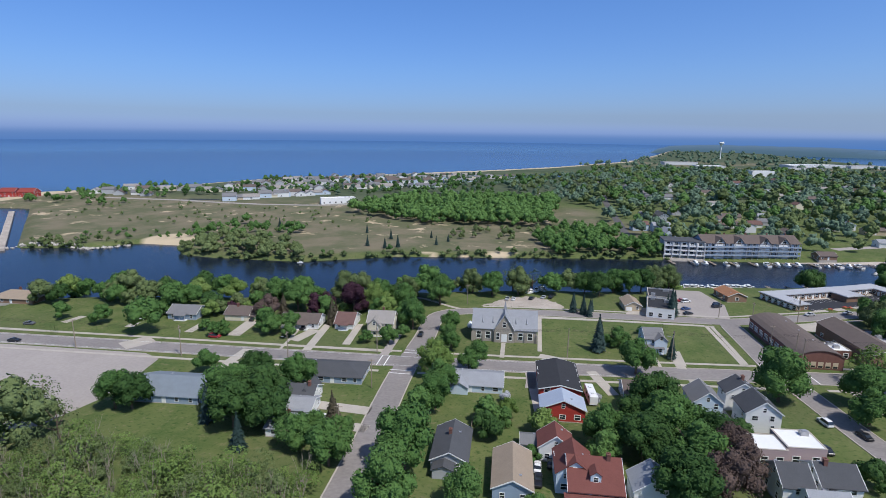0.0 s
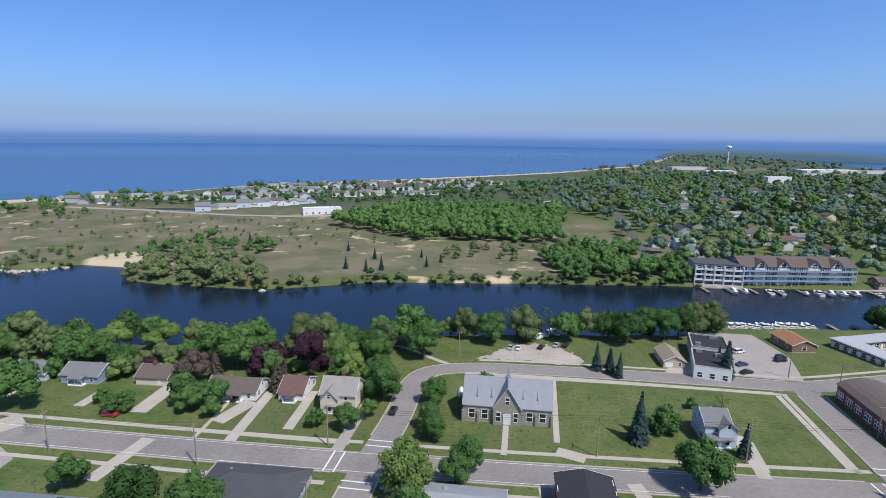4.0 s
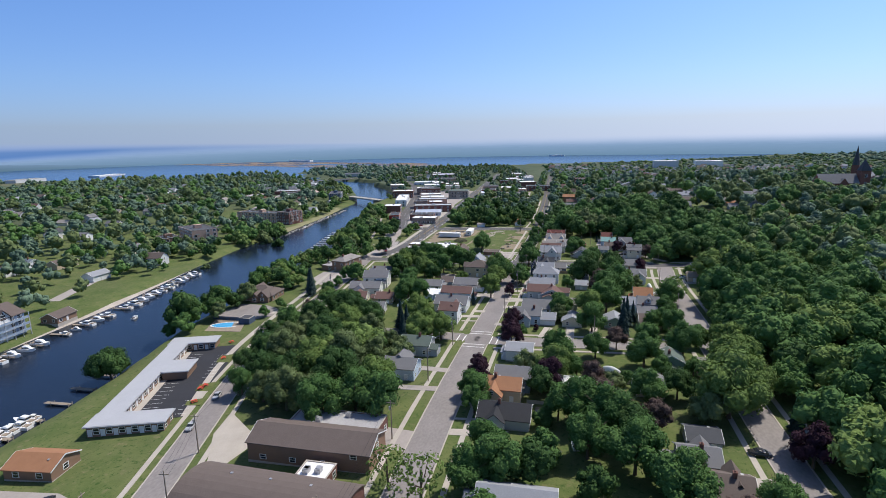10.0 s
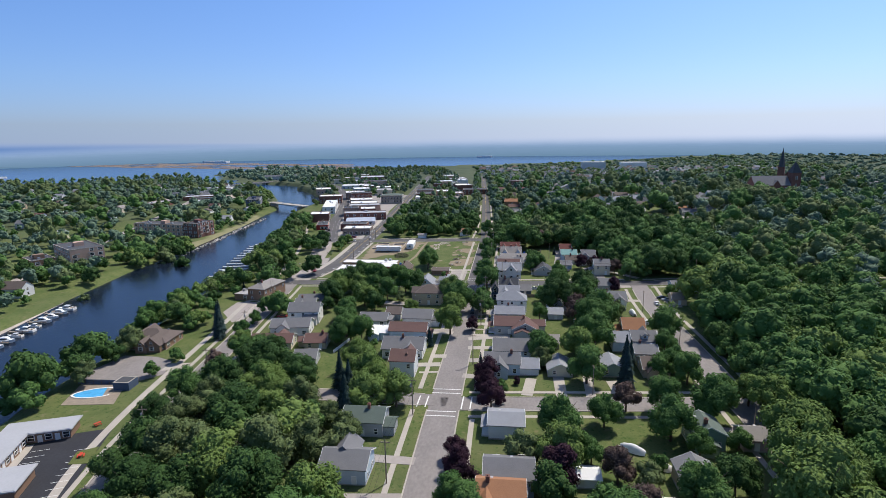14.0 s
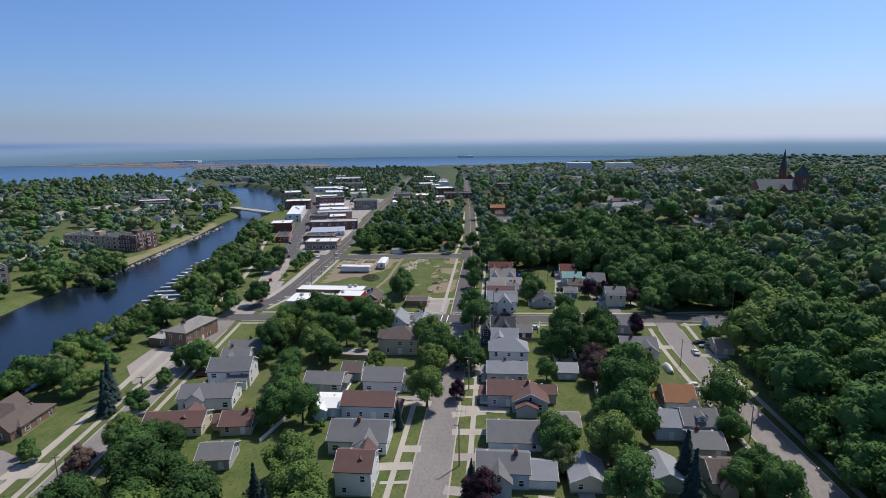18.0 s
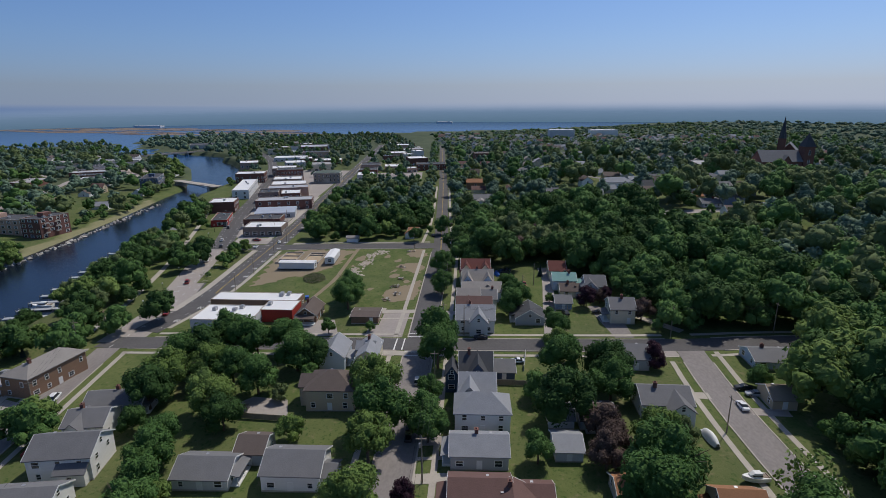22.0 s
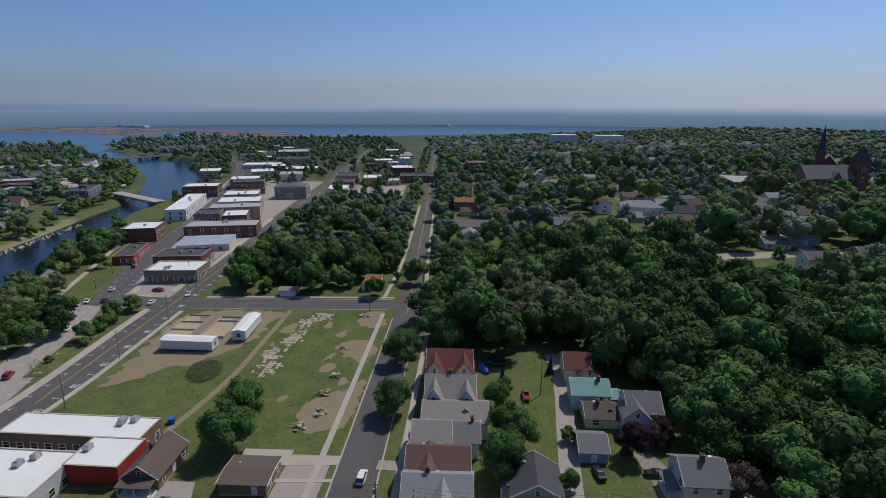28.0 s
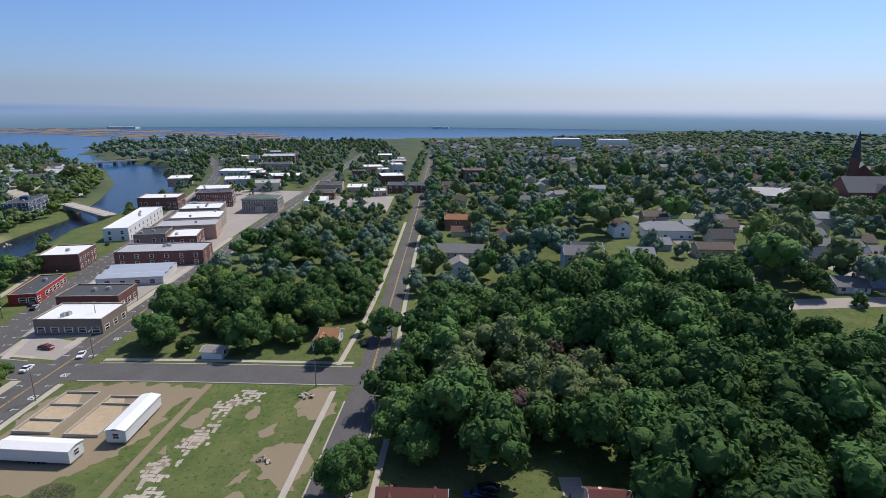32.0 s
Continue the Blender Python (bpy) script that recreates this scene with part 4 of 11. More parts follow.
def crown_spruce(seed, h=10.0, spread=2.3, levels=13, per=26):
    rng = random.Random(seed)
    vs, fs = [], []
    for j in range(levels):
        t = j / (levels - 1)
        z, r = h * (0.08 + 0.9 * t), spread * (1 - t) ** 0.85 + 0.12
        for i in range(max(5, int(per * (1 - t * 0.75)))):
            a = rng.uniform(0, 6.28)
            rr = r * rng.uniform(0.7, 1.15)
            w = 0.28 + 0.30 * (1 - t)
            c, s = math.cos(a), math.sin(a)
            zz = z + rng.uniform(-0.3, 0.3)
            k = len(vs)
            vs += [(c * 0.1, s * 0.1, zz + 0.35), (c * rr * 0.6 - s * w, s * rr * 0.6 + c * w, zz), (c * rr, s * rr, zz - 0.45), (c * rr * 0.6 + s * w, s * rr * 0.6 - c * w, zz), (c * rr * 0.55, s * rr * 0.55, zz + 0.22)]
            fs += [(k, k + 1, k + 4), (k + 1, k + 2, k + 4), (k + 2, k + 3, k + 4), (k + 3, k, k + 4)]
    core = tube([(0, 0, h * 0.06), (0, 0, h * 0.5), (0, 0, h * 0.97)], [spread * 0.72, spread * 0.4, 0.03], 8)
    return join_vf((vs, fs), core), tube([(0, 0, -0.5), (0, 0, h * 0.2)], [0.22, 0.18])


TREES = {}


LITE = {}


def tree_kind(name, leaf, builder, **kw):
    """Three shapes of one kind, and three lighter ones for woods."""
    TREES[name] = []
    LITE[name] = []
    for s in range(3 if builder == "round" else 0):
        q = dict(kw, count=int(kw["count"] * 0.3), size=kw["size"] * 1.5, n=min(kw.get("n", 12), 11))
        lobes, leaves, _ = crown_round(250 + s * 13 + len(TREES) * 3, **q)
        v, f = join_vf(leaves, core_blobs(lobes, 0.92, s))
        LITE[name].append((np.array([tuple(p) for p in v]), np.array(f), len(leaves[1])))
    for s in range(3):
        if builder == "spruce":
            crown, trunk = crown_spruce(100 + s * 7 + len(TREES), **kw)
        else:
            lobes, leaves, trunk = crown_round(50 + s * 13 + len(TREES) * 3, **kw)
            crown = leaves if builder == "open" else join_vf(leaves, core_blobs(lobes, 0.88, s))
        me = make_mesh(name + "_crown", crown, [M[leaf]])
        if builder == "round":
            me.polygons.foreach_set("use_smooth", [i >= len(leaves[1]) for i in range(len(crown[1]))])
        TREES[name].append((me, make_mesh(name + "_trunk", trunk, [M["bark"]])))


tree_kind("maple", "l_green", "round", count=2700, size=0.42, n=15)
tree_kind("oak", "l_deep", "round", count=2800, size=0.44, spread=4.8, n=17)
tree_kind("lime", "l_lime", "round", count=2600, size=0.42, spread=4.4, n=14)
tree_kind("willow", "l_grey", "round", count=2600, size=0.38, spread=4.2, low=0.16, n=16)
tree_kind("purple", "l_purple", "round", count=2200, size=0.42, spread=4.0, low=0.14)
tree_kind("rust", "l_rust", "round", count=2200, size=0.38, spread=4.2)
tree_kind("bare", "l_grey", "open", count=420, size=0.42, spread=4.0)
tree_kind("airy", "l_lime", "open", count=620, size=0.6, spread=4.4)
tree_kind("spruce", "l_spruce", "spruce")
tree_kind("cedar", "l_cedar", "spruce", spread=2.9, levels=10)
tree_kind("blossom", "l_blossom", "round", count=700, size=0.6, spread=5.2, low=0.04, n=8)
tree_kind("shrub", "l_green", "round", count=420, size=0.9, spread=5.6, low=0.02, n=7)
TREE_LABELS = dict(maple="leafy green broad-crowned tree on a lawn", oak="large dark green broadleaf tree", lime="bright yellow-green broadleaf tree", willow="grey-green tree by the water",
                   purple="dark purple-leaved maple tree in a yard", rust="tree with sparse rust-brown young leaves", bare="thin grey tree with few leaves", airy="open light green tree with gaps", spruce="dark green conical spruce tree",
                   cedar="brown-green shaggy conifer in a garden", shrub="low rounded green garden shrub", blossom="garden shrub covered in white blossom")
PLACED = []


def tree(kind, x, y, h, wide=1.0):
    rng = random.Random(int(x * 131 + y * 717))
    crown, trunk = TREES[kind][rng.randrange(3)]
    r = root("shrub" if kind in ("shrub", "blossom") else "tree", x, y, zg(x, y), rng.uniform(0, 360), TREE_LABELS[kind], "shrub" if kind in ("shrub", "blossom") else "tree")
    r.matrix_basis = r.matrix_basis @ Matrix.Diagonal((h / 10 * wide, h / 10 * wide, h / 10, 1))
    share("crown", crown, r, Matrix.Identity(4))
    share("trunk", trunk, r, Matrix.Identity(4))
    PLACED.append((x, y, h * 0.42 * wide))


def far_base(seed):
    lobes, leaves, _ = crown_round(seed, count=64, size=1.5, n=3, spread=4.6)
    core = core_blobs(lobes, 0.98, seed)
    v, f = join_vf(leaves, core)
    return np.array([tuple(p) for p in v]), np.array(f), len(leaves[1])


def mid_base(seed):
    lobes, leaves, _ = crown_round(seed, count=210, size=0.85, n=6, spread=4.5)
    core = core_blobs(lobes, 0.96, seed)
    v, f = join_vf(leaves, core)
    return np.array([tuple(p) for p in v]), np.array(f), len(leaves[1])


def farthest_base(seed):
    lobes, leaves, _ = crown_round(seed, count=34, size=1.9, n=2, spread=4.8)
    v, f = join_vf(leaves, core_blobs(lobes[:3], 1.02, seed))
    return np.array([tuple(p) for p in v]), np.array(f), len(leaves[1])


FAR_BASE, MID_BASE, FARTHEST_BASE = [far_base(900 + i) for i in range(8)], [mid_base(700 + i) for i in range(7)], [farthest_base(500 + i) for i in range(8)]


def tree_base(kind):
    if LITE[kind]:
        return LITE[kind]
    out = []
    for crown, _ in TREES[kind]:
        n = len(crown.vertices)
        co, ix = np.empty(n * 3, np.float32), np.empty(len(crown.loops), np.int32)
        crown.vertices.foreach_get("co", co)
        crown.loops.foreach_get("vertex_index", ix)
        flag = np.empty(len(crown.polygons), bool)
        crown.polygons.foreach_get("use_smooth", flag)
        out.append((co.reshape(-1, 3).astype(float), ix.reshape(-1, 3), int(np.argmax(flag)) if flag.any() and not flag.all() else len(flag)))
    return out


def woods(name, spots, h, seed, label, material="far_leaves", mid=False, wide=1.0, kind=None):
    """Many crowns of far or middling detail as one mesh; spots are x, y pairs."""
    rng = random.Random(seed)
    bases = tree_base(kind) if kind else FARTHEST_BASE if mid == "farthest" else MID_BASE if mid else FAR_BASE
    vs, fs, k, tint, soft = [], [], 0, [], []
    for x, y in spots:
        v, f, flat = bases[rng.randrange(len(bases))]
        a, s = rng.uniform(0, 6.28), rng.triangular(0.5, 1.4, 0.9)
        ca, sa = math.cos(a) * h / 10 * s * wide, math.sin(a) * h / 10 * s * wide
        vs.append(np.stack([x + v[:, 0] * ca - v[:, 1] * sa, y + v[:, 0] * sa + v[:, 1] * ca, zg(x, y) - (0.30 if mid == "farthest" else 0.05) * h + v[:, 2] * h / 10 * s * (1.25 if mid == "farthest" else 1.0)], 1))
        fs.append(f + k)
        soft.append(np.arange(len(f)) >= flat)
        k += len(v)
        tint.append(np.full(len(v), rng.random(), np.float32))
    if not vs:
        return
    vs, fs = np.concatenate(vs), np.concatenate(fs)
    me = bpy.data.meshes.new(name)
    me.vertices.add(len(vs))
    me.vertices.foreach_set("co", vs.astype(np.float32).ravel())
    me.loops.add(fs.size)
    me.loops.foreach_set("vertex_index", fs.astype(np.int32).ravel())
    me.polygons.add(len(fs))
    me.polygons.foreach_set("loop_start", np.arange(0, fs.size, 3, dtype=np.int32))
    me.update(calc_edges=True)
    me.polygons.foreach_set("use_smooth", np.concatenate(soft))
    me.attributes.new("tint", "FLOAT", "POINT").data.foreach_set("value", np.concatenate(tint))
    me.materials.append(M[material])
    tagged(new(name, me), label, "woods", kind="stuff")


# ---- vehicles ----
def loft(sections):
    """A skin over cross-sections, each a ring of the same number of points."""
    n = len(sections[0])
    vs = [p for s in sections for p in s]
    fs = []
    for j in range(len(sections) - 1):
        fs += [(j * n + i, j * n + (i + 1) % n, (j + 1) * n + (i + 1) % n, (j + 1) * n + i) for i in range(n)]
    fs += [tuple(range(n - 1, -1, -1)), tuple(range((len(sections) - 1) * n, len(sections) * n))]
    return vs, fs


def ring(x, w, z0, z1, taper=0.85):
    return [(x, -w, z0), (x, w, z0), (x, w, z0 + (z1 - z0) * 0.55), (x, w * taper, z1), (x, -w * taper, z1), (x, -w, z0 + (z1 - z0) * 0.55)]


def wheel_mesh():
    vs, fs = [], []
    for y in (-0.11, 0.11):
        vs += [(0.33 * math.cos(6.2832 * i / 12), y, 0.33 * math.sin(6.2832 * i / 12)) for i in range(12)]
    fs = [(i, (i + 1) % 12, 12 + (i + 1) % 12, 12 + i) for i in range(12)] + [tuple(range(11, -1, -1)), tuple(range(12, 24))]
    rim = box_vf([(-0.14, -0.13, -0.14, 0.14, 0.13, 0.14)])
    return make_mesh("tyre", (vs, fs), [M["tyre"]]), make_mesh("rim", rim, [M["steel"]])


TYRE, RIM = wheel_mesh()
CAR_BODY = {}
for _kind, _len, _top in (("sedan", 4.6, 1.42), ("suv", 4.7, 1.75), ("pickup", 5.4, 1.8)):
    l = _len / 2
    low = loft([ring(-l, 0.78, 0.35, 0.80), ring(-l + 0.15, 0.88, 0.25, 0.95), ring(-l + 1.2, 0.9, 0.22, 1.0), ring(l - 1.3, 0.9, 0.22, 0.98), ring(l - 0.25, 0.86, 0.25, 0.82), ring(l, 0.76, 0.35, 0.70)])
    if _kind == "sedan":
        g = (-l + 0.75, -l + 1.5, l - 2.1, l - 1.25)
    elif _kind == "suv":
        g = (-l + 0.1, -l + 0.45, l - 1.9, l - 1.15)
    else:
        g = (-l + 2.0, -l + 2.25, l - 1.9, l - 1.2)
    glass = loft([ring(g[0], 0.84, 0.85, 0.98), ring(g[1], 0.80, 0.9, _top - 0.06, 0.82), ring(g[2], 0.80, 0.9, _top - 0.06, 0.82), ring(g[3], 0.84, 0.85, 0.95)])
    top = loft([ring(g[1] + 0.02, 0.68, _top - 0.09, _top - 0.02), ring((g[1] + g[2]) / 2, 0.70, _top - 0.08, _top + 0.03), ring(g[2] - 0.02, 0.68, _top - 0.09, _top - 0.02)])
    CAR_BODY[_kind] = (low, glass, top, l)
CAR_MESH = {}


def car(x, y, rot, paint="black", kind="sedan", label=""):
    low, glass, top, l = CAR_BODY[kind]
    if (kind, paint) not in CAR_MESH:
        CAR_MESH[kind, paint] = (make_mesh("car_body", low, [M["c_" + paint]]), make_mesh("car_roof", top, [M["c_" + paint]]))
    if kind not in CAR_MESH:
        CAR_MESH[kind] = make_mesh("car_glass", glass, [M["glass"]])
    c = root("car", x, y, zg(x, y) + 0.12, rot, label or paint + (" pickup truck parked" if kind == "pickup" else " car parked on the paving"), "car")
    share("body", CAR_MESH[kind, paint][0], c, Matrix.Identity(4))
    share("roof", CAR_MESH[kind, paint][1], c, Matrix.Identity(4))
    share("cabin_glass", CAR_MESH[kind], c, Matrix.Identity(4))
    for sx in (-1, 1):
        for sy in (-1, 1):
            w = share("wheel", TYRE, c, pose(sx * (l - 0.85), sy * 0.80, 0.33))
            share("rim", RIM, w, Matrix.Identity(4))
    return c


HULL = make_mesh("boat_hull", loft([ring(-3.2, 1.05, 0.0, 1.0, 1.08), ring(-1, 1.2, -0.1, 1.05, 1.1), ring(1.2, 1.0, -0.05, 1.15, 1.12), ring(2.6, 0.5, 0.1, 1.28, 1.2), ring(3.4, 0.06, 0.6, 1.4, 1.3)]), [M["trim"]])
CABIN = make_mesh("boat_cabin", loft([ring(-1.2, 0.8, 1.0, 2.1), ring(0.6, 0.78, 1.0, 2.15), ring(1.6, 0.55, 1.1, 1.5)]), [M["trim"]])
SHIELD = make_mesh("boat_shield", loft([ring(-1.25, 0.82, 1.35, 1.85), ring(0.5, 0.8, 1.35, 1.9), ring(1.1, 0.7, 1.3, 1.7)]), [M["glass"]])
COCKPIT = box_mesh("boat_cockpit", [(-2.9, -0.8, 0.98, -1.3, 0.8, 1.1), (-3.0, -0.9, 1.05, -2.7, 0.9, 1.3)], M["wood"])


def boat(x, y, rot, s=1.0, z=None):
    b = root("motor_boat", x, y, (WATER - 0.15) if z is None else z, rot, "white motor boat moored at a wooden dock" if z is None else "white boat stored on land", "boat", scale=s)
    share("hull", HULL, b, Matrix.Identity(4))
    share("cabin", CABIN, b, Matrix.Identity(4))
    share("windshield", SHIELD, b, Matrix.Identity(4))
    share("cockpit", COCKPIT, b, Matrix.Identity(4))


def dock(x, y, rot, length, width=1.6, deck="wood"):
    d = root("dock", x, y, WATER, rot, "narrow weathered wooden dock on piles", "dock")
    boxes_part("deck", [(0, -width / 2, 0.55, length, width / 2, 0.75)], M[deck], d)
    for i in range(int(length / 7) + 1):
        for s in (-1, 1):
            boxes_part("dock_post", [(7 * i, s * width / 2 - 0.12, -4, 7 * i + 0.24, s * width / 2 + 0.12, 1.3)], M["wood"], d)


POLE = make_mesh("pole_shaft", tube([(0, 0, -0.5), (0, 0, 6), (0, 0, 11.5)], [0.19, 0.16, 0.11], 8), [M["wood"]])
ARM = box_mesh("pole_arm", [(-1.2, -0.07, 10.6, 1.2, 0.07, 10.78)], M["wood"])
CAN = make_mesh("pole_transformer", tube([(0.36, 0, 8.6), (0.36, 0, 8.7), (0.36, 0, 9.6), (0.36, 0, 9.7)], [0.18, 0.26, 0.26, 0.18], 10), [M["steel"]])
LAMP_ARM = make_mesh("lamp_arm", loft([ring(0, 0.05, 8.9, 9.0), ring(1.2, 0.05, 9.3, 9.4), ring(2.2, 0.12, 9.35, 9.5)]), [M["steel"]])


def pole(x, y, rot=0.0, s=1.0, can=False, lamp=False):
    p = root("utility_pole", x, y, zg(x, y), rot, "wooden utility pole with a crossarm", "utility pole", scale=s)
    share("shaft", POLE, p, Matrix.Identity(4))
    share("crossarm", ARM, p, Matrix.Identity(4))
    if can:
        share("transformer", CAN, p, Matrix.Identity(4))
    if lamp:
        share("lamp", LAMP_ARM, p, pose(0, 0, 0, 0, 0, 90), "street lamp on a metal arm")
    return (x, y, zg(x, y) + 10.8 * s)


def wires(tops, rot):
    """Three sagging wires along a row of poles."""
    dx, dy = math.cos(radians(rot)), math.sin(radians(rot))
    for o in (-1.1, 0.0, 1.1):
        c = bpy.data.curves.new("power_line", "CURVE")
        c.dimensions, c.bevel_depth, c.bevel_resolution = "3D", 0.022, 0
        s = c.splines.new("POLY")
        s.points.add(8 * (len(tops) - 1))
        for j, (a, b) in enumerate(zip(tops[:-1], tops[1:])):
            for i in range(9):
                t = i / 8
                s.points[8 * j + i].co = (a[0] + (b[0] - a[0]) * t + dx * o, a[1] + (b[1] - a[1]) * t + dy * o, a[2] + (b[2] - a[2]) * t - 4.4 * t * (1 - t), 1)
        c.materials.append(M["tyre"])
        tagged(new("power_line", c), "thin dark sagging power line between poles", "power line")

# ---- streets ----
FIRST = [(-300, 167), (-150, 170), (-40, 171.5), (60, 177), (110, 181), (180, 184.5), (300, 185.5), (460, 187.5), (530, 192), (680, 201), (900, 217), (1300, 246)]
SECOND = [(-36, -150), (-35.5, 98), (-38, 165), (-35.5, 196), (-36.5, 215), (-34, 228), (-22, 233.5), (-4, 235.5), (47, 236.5), (82, 236), (92, 236), (122, 246.5), (169, 263), (207, 270.5), (279, 281.5), (342, 290.5)]
RIVER = [(342, 290.5), (375, 289), (409, 296), (438, 303.5), (466, 311.5), (520, 329), (566, 342), (614, 353.5), (650, 363.5), (700, 376.5), (760, 395), (864, 432), (995, 487), (1198, 606)]
FRONT = [(355, 286), (394, 278.5), (439, 281), (530, 285), (632, 297), (840, 318), (1300, 370)]
ribbon("road", FIRST[:8], 9.2, M["asphalt"], 0.06, "worn grey asphalt street with a yellow centre line")
ribbon("road", FIRST[7:], 8.0, M["asphalt_dark"], 0.06, "dark asphalt street between trees")
ribbon("road", SECOND, 7.8, M["asphalt"], 0.07, "grey asphalt street curving beside the river")
ribbon("road", RIVER, 11.5, M["asphalt_dark"], 0.05, "wide downtown street with parking")
slab("street_apron", [(346, 283), (375, 283), (412, 292), (440, 299), (470, 311), (466, 325), (436, 314), (408, 306.5), (375, 297.5), (346, 298)], M["asphalt_lot"], 0.056, "pale worn paving of the river street", "road")
ribbon("road", FRONT, 11.0, M["asphalt_dark"], 0.08, "dark new asphalt street")
ribbon("road", [(89, 236), (88, 200), (87, 178)], 8.0, M["asphalt"], 0.08, "short grey asphalt side street")
ribbon("road", [(87, 182), (92, 130), (100, 80), (104, -100)], 7.5, M["asphalt"], 0.08, "asphalt side street under trees")
ribbon("road", [(211, 186), (214, 140), (216, 110)], 8.0, M["asphalt"], 0.08, "grey asphalt cross street")
ribbon("road", [(213, 184), (214, 225), (217, 272)], 7.0, M["asphalt"], 0.08, "narrow grey asphalt cross street")
ribbon("road", [(346, 292), (346, 226), (346, 174), (346, 104), (350, 70), (352, -60)], 8.6, M["asphalt_dark"], 0.09, "asphalt cross street with a yellow centre line")
ribbon("road", [(350, 101), (310, 103), (260, 100), (170, 96), (100, 92)], 8.2, M["asphalt"], 0.075, "quiet grey residential street")
ribbon("road", [(468.5, 190), (468, 265), (466, 284), (470, 318)], 10.5, M["asphalt_dark"], 0.09, "dark asphalt cross street with a yellow line")
ribbon("road", [(506, 72), (511, 30), (515, -12), (520, -90)], 8.0, M["asphalt_lot"], 0.07, "pale asphalt street among houses")
ribbon("road", [(514, 12), (580, 14), (700, 18)], 7.0, M["asphalt_lot"], 0.075, "pale asphalt street among trees")
ribbon("road", [(560, 60), (640, 58), (760, 60)], 7.5, M["asphalt"], 0.07, "pale asphalt street among houses")
ribbon("road", [(84, 420), (88, 500), (95, 640), (120, 900)], 7.0, M["asphalt_dark"], 0.07, "narrow street among trees across the river")
ribbon("road", [(230, 430), (300, 460), (420, 500), (600, 560), (800, 640)], 7.0, M["asphalt_lot"], 0.07, "pale street across the river")
ribbon("road", [(-480, 560), (-380, 560), (-220, 545), (-60, 640), (40, 760)], 7.0, M["asphalt_lot"], 0.07, "pale road behind the dunes")
ribbon("road_surface", [(350.4, 186.1), (400, 186.8), (462, 187.6)], 9.0, M["asphalt_dark"], 0.075, "newer dark asphalt of the street beside a vacant lot", "street", thick=0.05)
for _k in (0, 2, 5, 6, 7, 8, 9, 10, 11):
    _h = LINES[_k][1]
    for _s in (-1, 1):
        edge_strip("kerb", _k, _s * (_h + 0.18), 0.36, 0.17, M["concrete"], "pale concrete kerb along the street", "kerb")
for _k, _d0 in ((0, 4.4), (2, 3.2), (5, 4.2), (7, 3.4), (9, 3.2), (10, 3.4), (11, 2.6)):
    _h = LINES[_k][1]
    for _s in (-1,) if _k == 11 else (-1, 1):
        edge_strip("pavement", _k, _s * (_h + _d0), 1.45, 0.09, M["concrete"], "pale concrete pavement beside a grass strip", "pavement", x0=-20 if _k == 2 else -230)
for _d in (0.16, -0.16):
    dashes(FIRST[:8], _d, 780, 0, 0.13, M["line_yellow"], "centre_line", "double yellow centre line")
    dashes(FIRST[7:], _d, 700, 0, 0.13, M["line_yellow"], "centre_line", "double yellow centre line")
    dashes([(346, 284), (346, 194)], _d, 86, 0, 0.13, M["line_yellow"], "centre_line", "double yellow centre line")
    dashes([(346, 178), (346, 110)], _d, 66, 0, 0.13, M["line_yellow"], "centre_line", "double yellow centre line")
    dashes([(468.3, 200), (468, 262)], _d, 58, 0, 0.13, M["line_yellow"], "centre_line", "double yellow centre line")
    dashes(FRONT[1:], _d + 0.5, 500, 0, 0.13, M["line_yellow"], "centre_line", "double yellow centre line")


for _s in (-1, 1):
    dashes(FIRST[:4], _s * 3.9, 340, 0, 0.14, M["line_white"], "edge_line", "solid white edge line")


def stall_marks(pts, d, step, depth, label, boxed=False):
    """Thin T-shaped marks between parking bays."""
    line = resample(rounded(pts), 1.0)
    vs, fs = [], []
    for i in range(3, len(line) - 3, step):
        (x0, y0), (x1, y1) = line[i - 1], line[i + 1]
        l = math.hypot(x1 - x0, y1 - y0)
        ux, uy = (x1 - x0) / l, (y1 - y0) / l
        s = 1 if d > 0 else -1
        for u0, u1, v0, v1 in ((-0.08, 0.08, d, d + s * depth), (-0.6, 0.6, d - s * 0.08, d + s * 0.08)):
            k = len(vs)
            for u, v in ((u0, v0), (u1, v0), (u1, v1), (u0, v1)):
                x, y = line[i][0] + ux * u - uy * v, line[i][1] + uy * u + ux * v
                vs.append((x, y, zg(x, y) + 0.115))
            fs.append((k, k + 1, k + 2, k + 3))
        if boxed and i % 4 == 1:
            corners = [(-1.0, d + s * 0.2), (1.0, d + s * 0.2), (1.0, d + s * depth), (-1.0, d + s * depth)]
            for p, q in ((0, 1), (1, 2), (2, 3), (3, 0), (0, 2), (1, 3)):
                (u0, v0), (u1, v1), k = corners[p], corners[q], len(vs)
                w = math.hypot(u1 - u0, v1 - v0)
                nu, nv = -(v1 - v0) / w * 0.07, (u1 - u0) / w * 0.07
                for u, v in ((u0 - nu, v0 - nv), (u1 - nu, v1 - nv), (u1 + nu, v1 + nv), (u0 + nu, v0 + nv)):
                    x, y = line[i][0] + ux * u - uy * v, line[i][1] + uy * u + ux * v
                    vs.append((x, y, zg(x, y) + 0.118 + 0.002 * p))
                fs.append((k, k + 1, k + 2, k + 3))
    tagged(link_mesh("parking_mark", vs, fs, M["line_white"]), label, "marking", kind="structure")


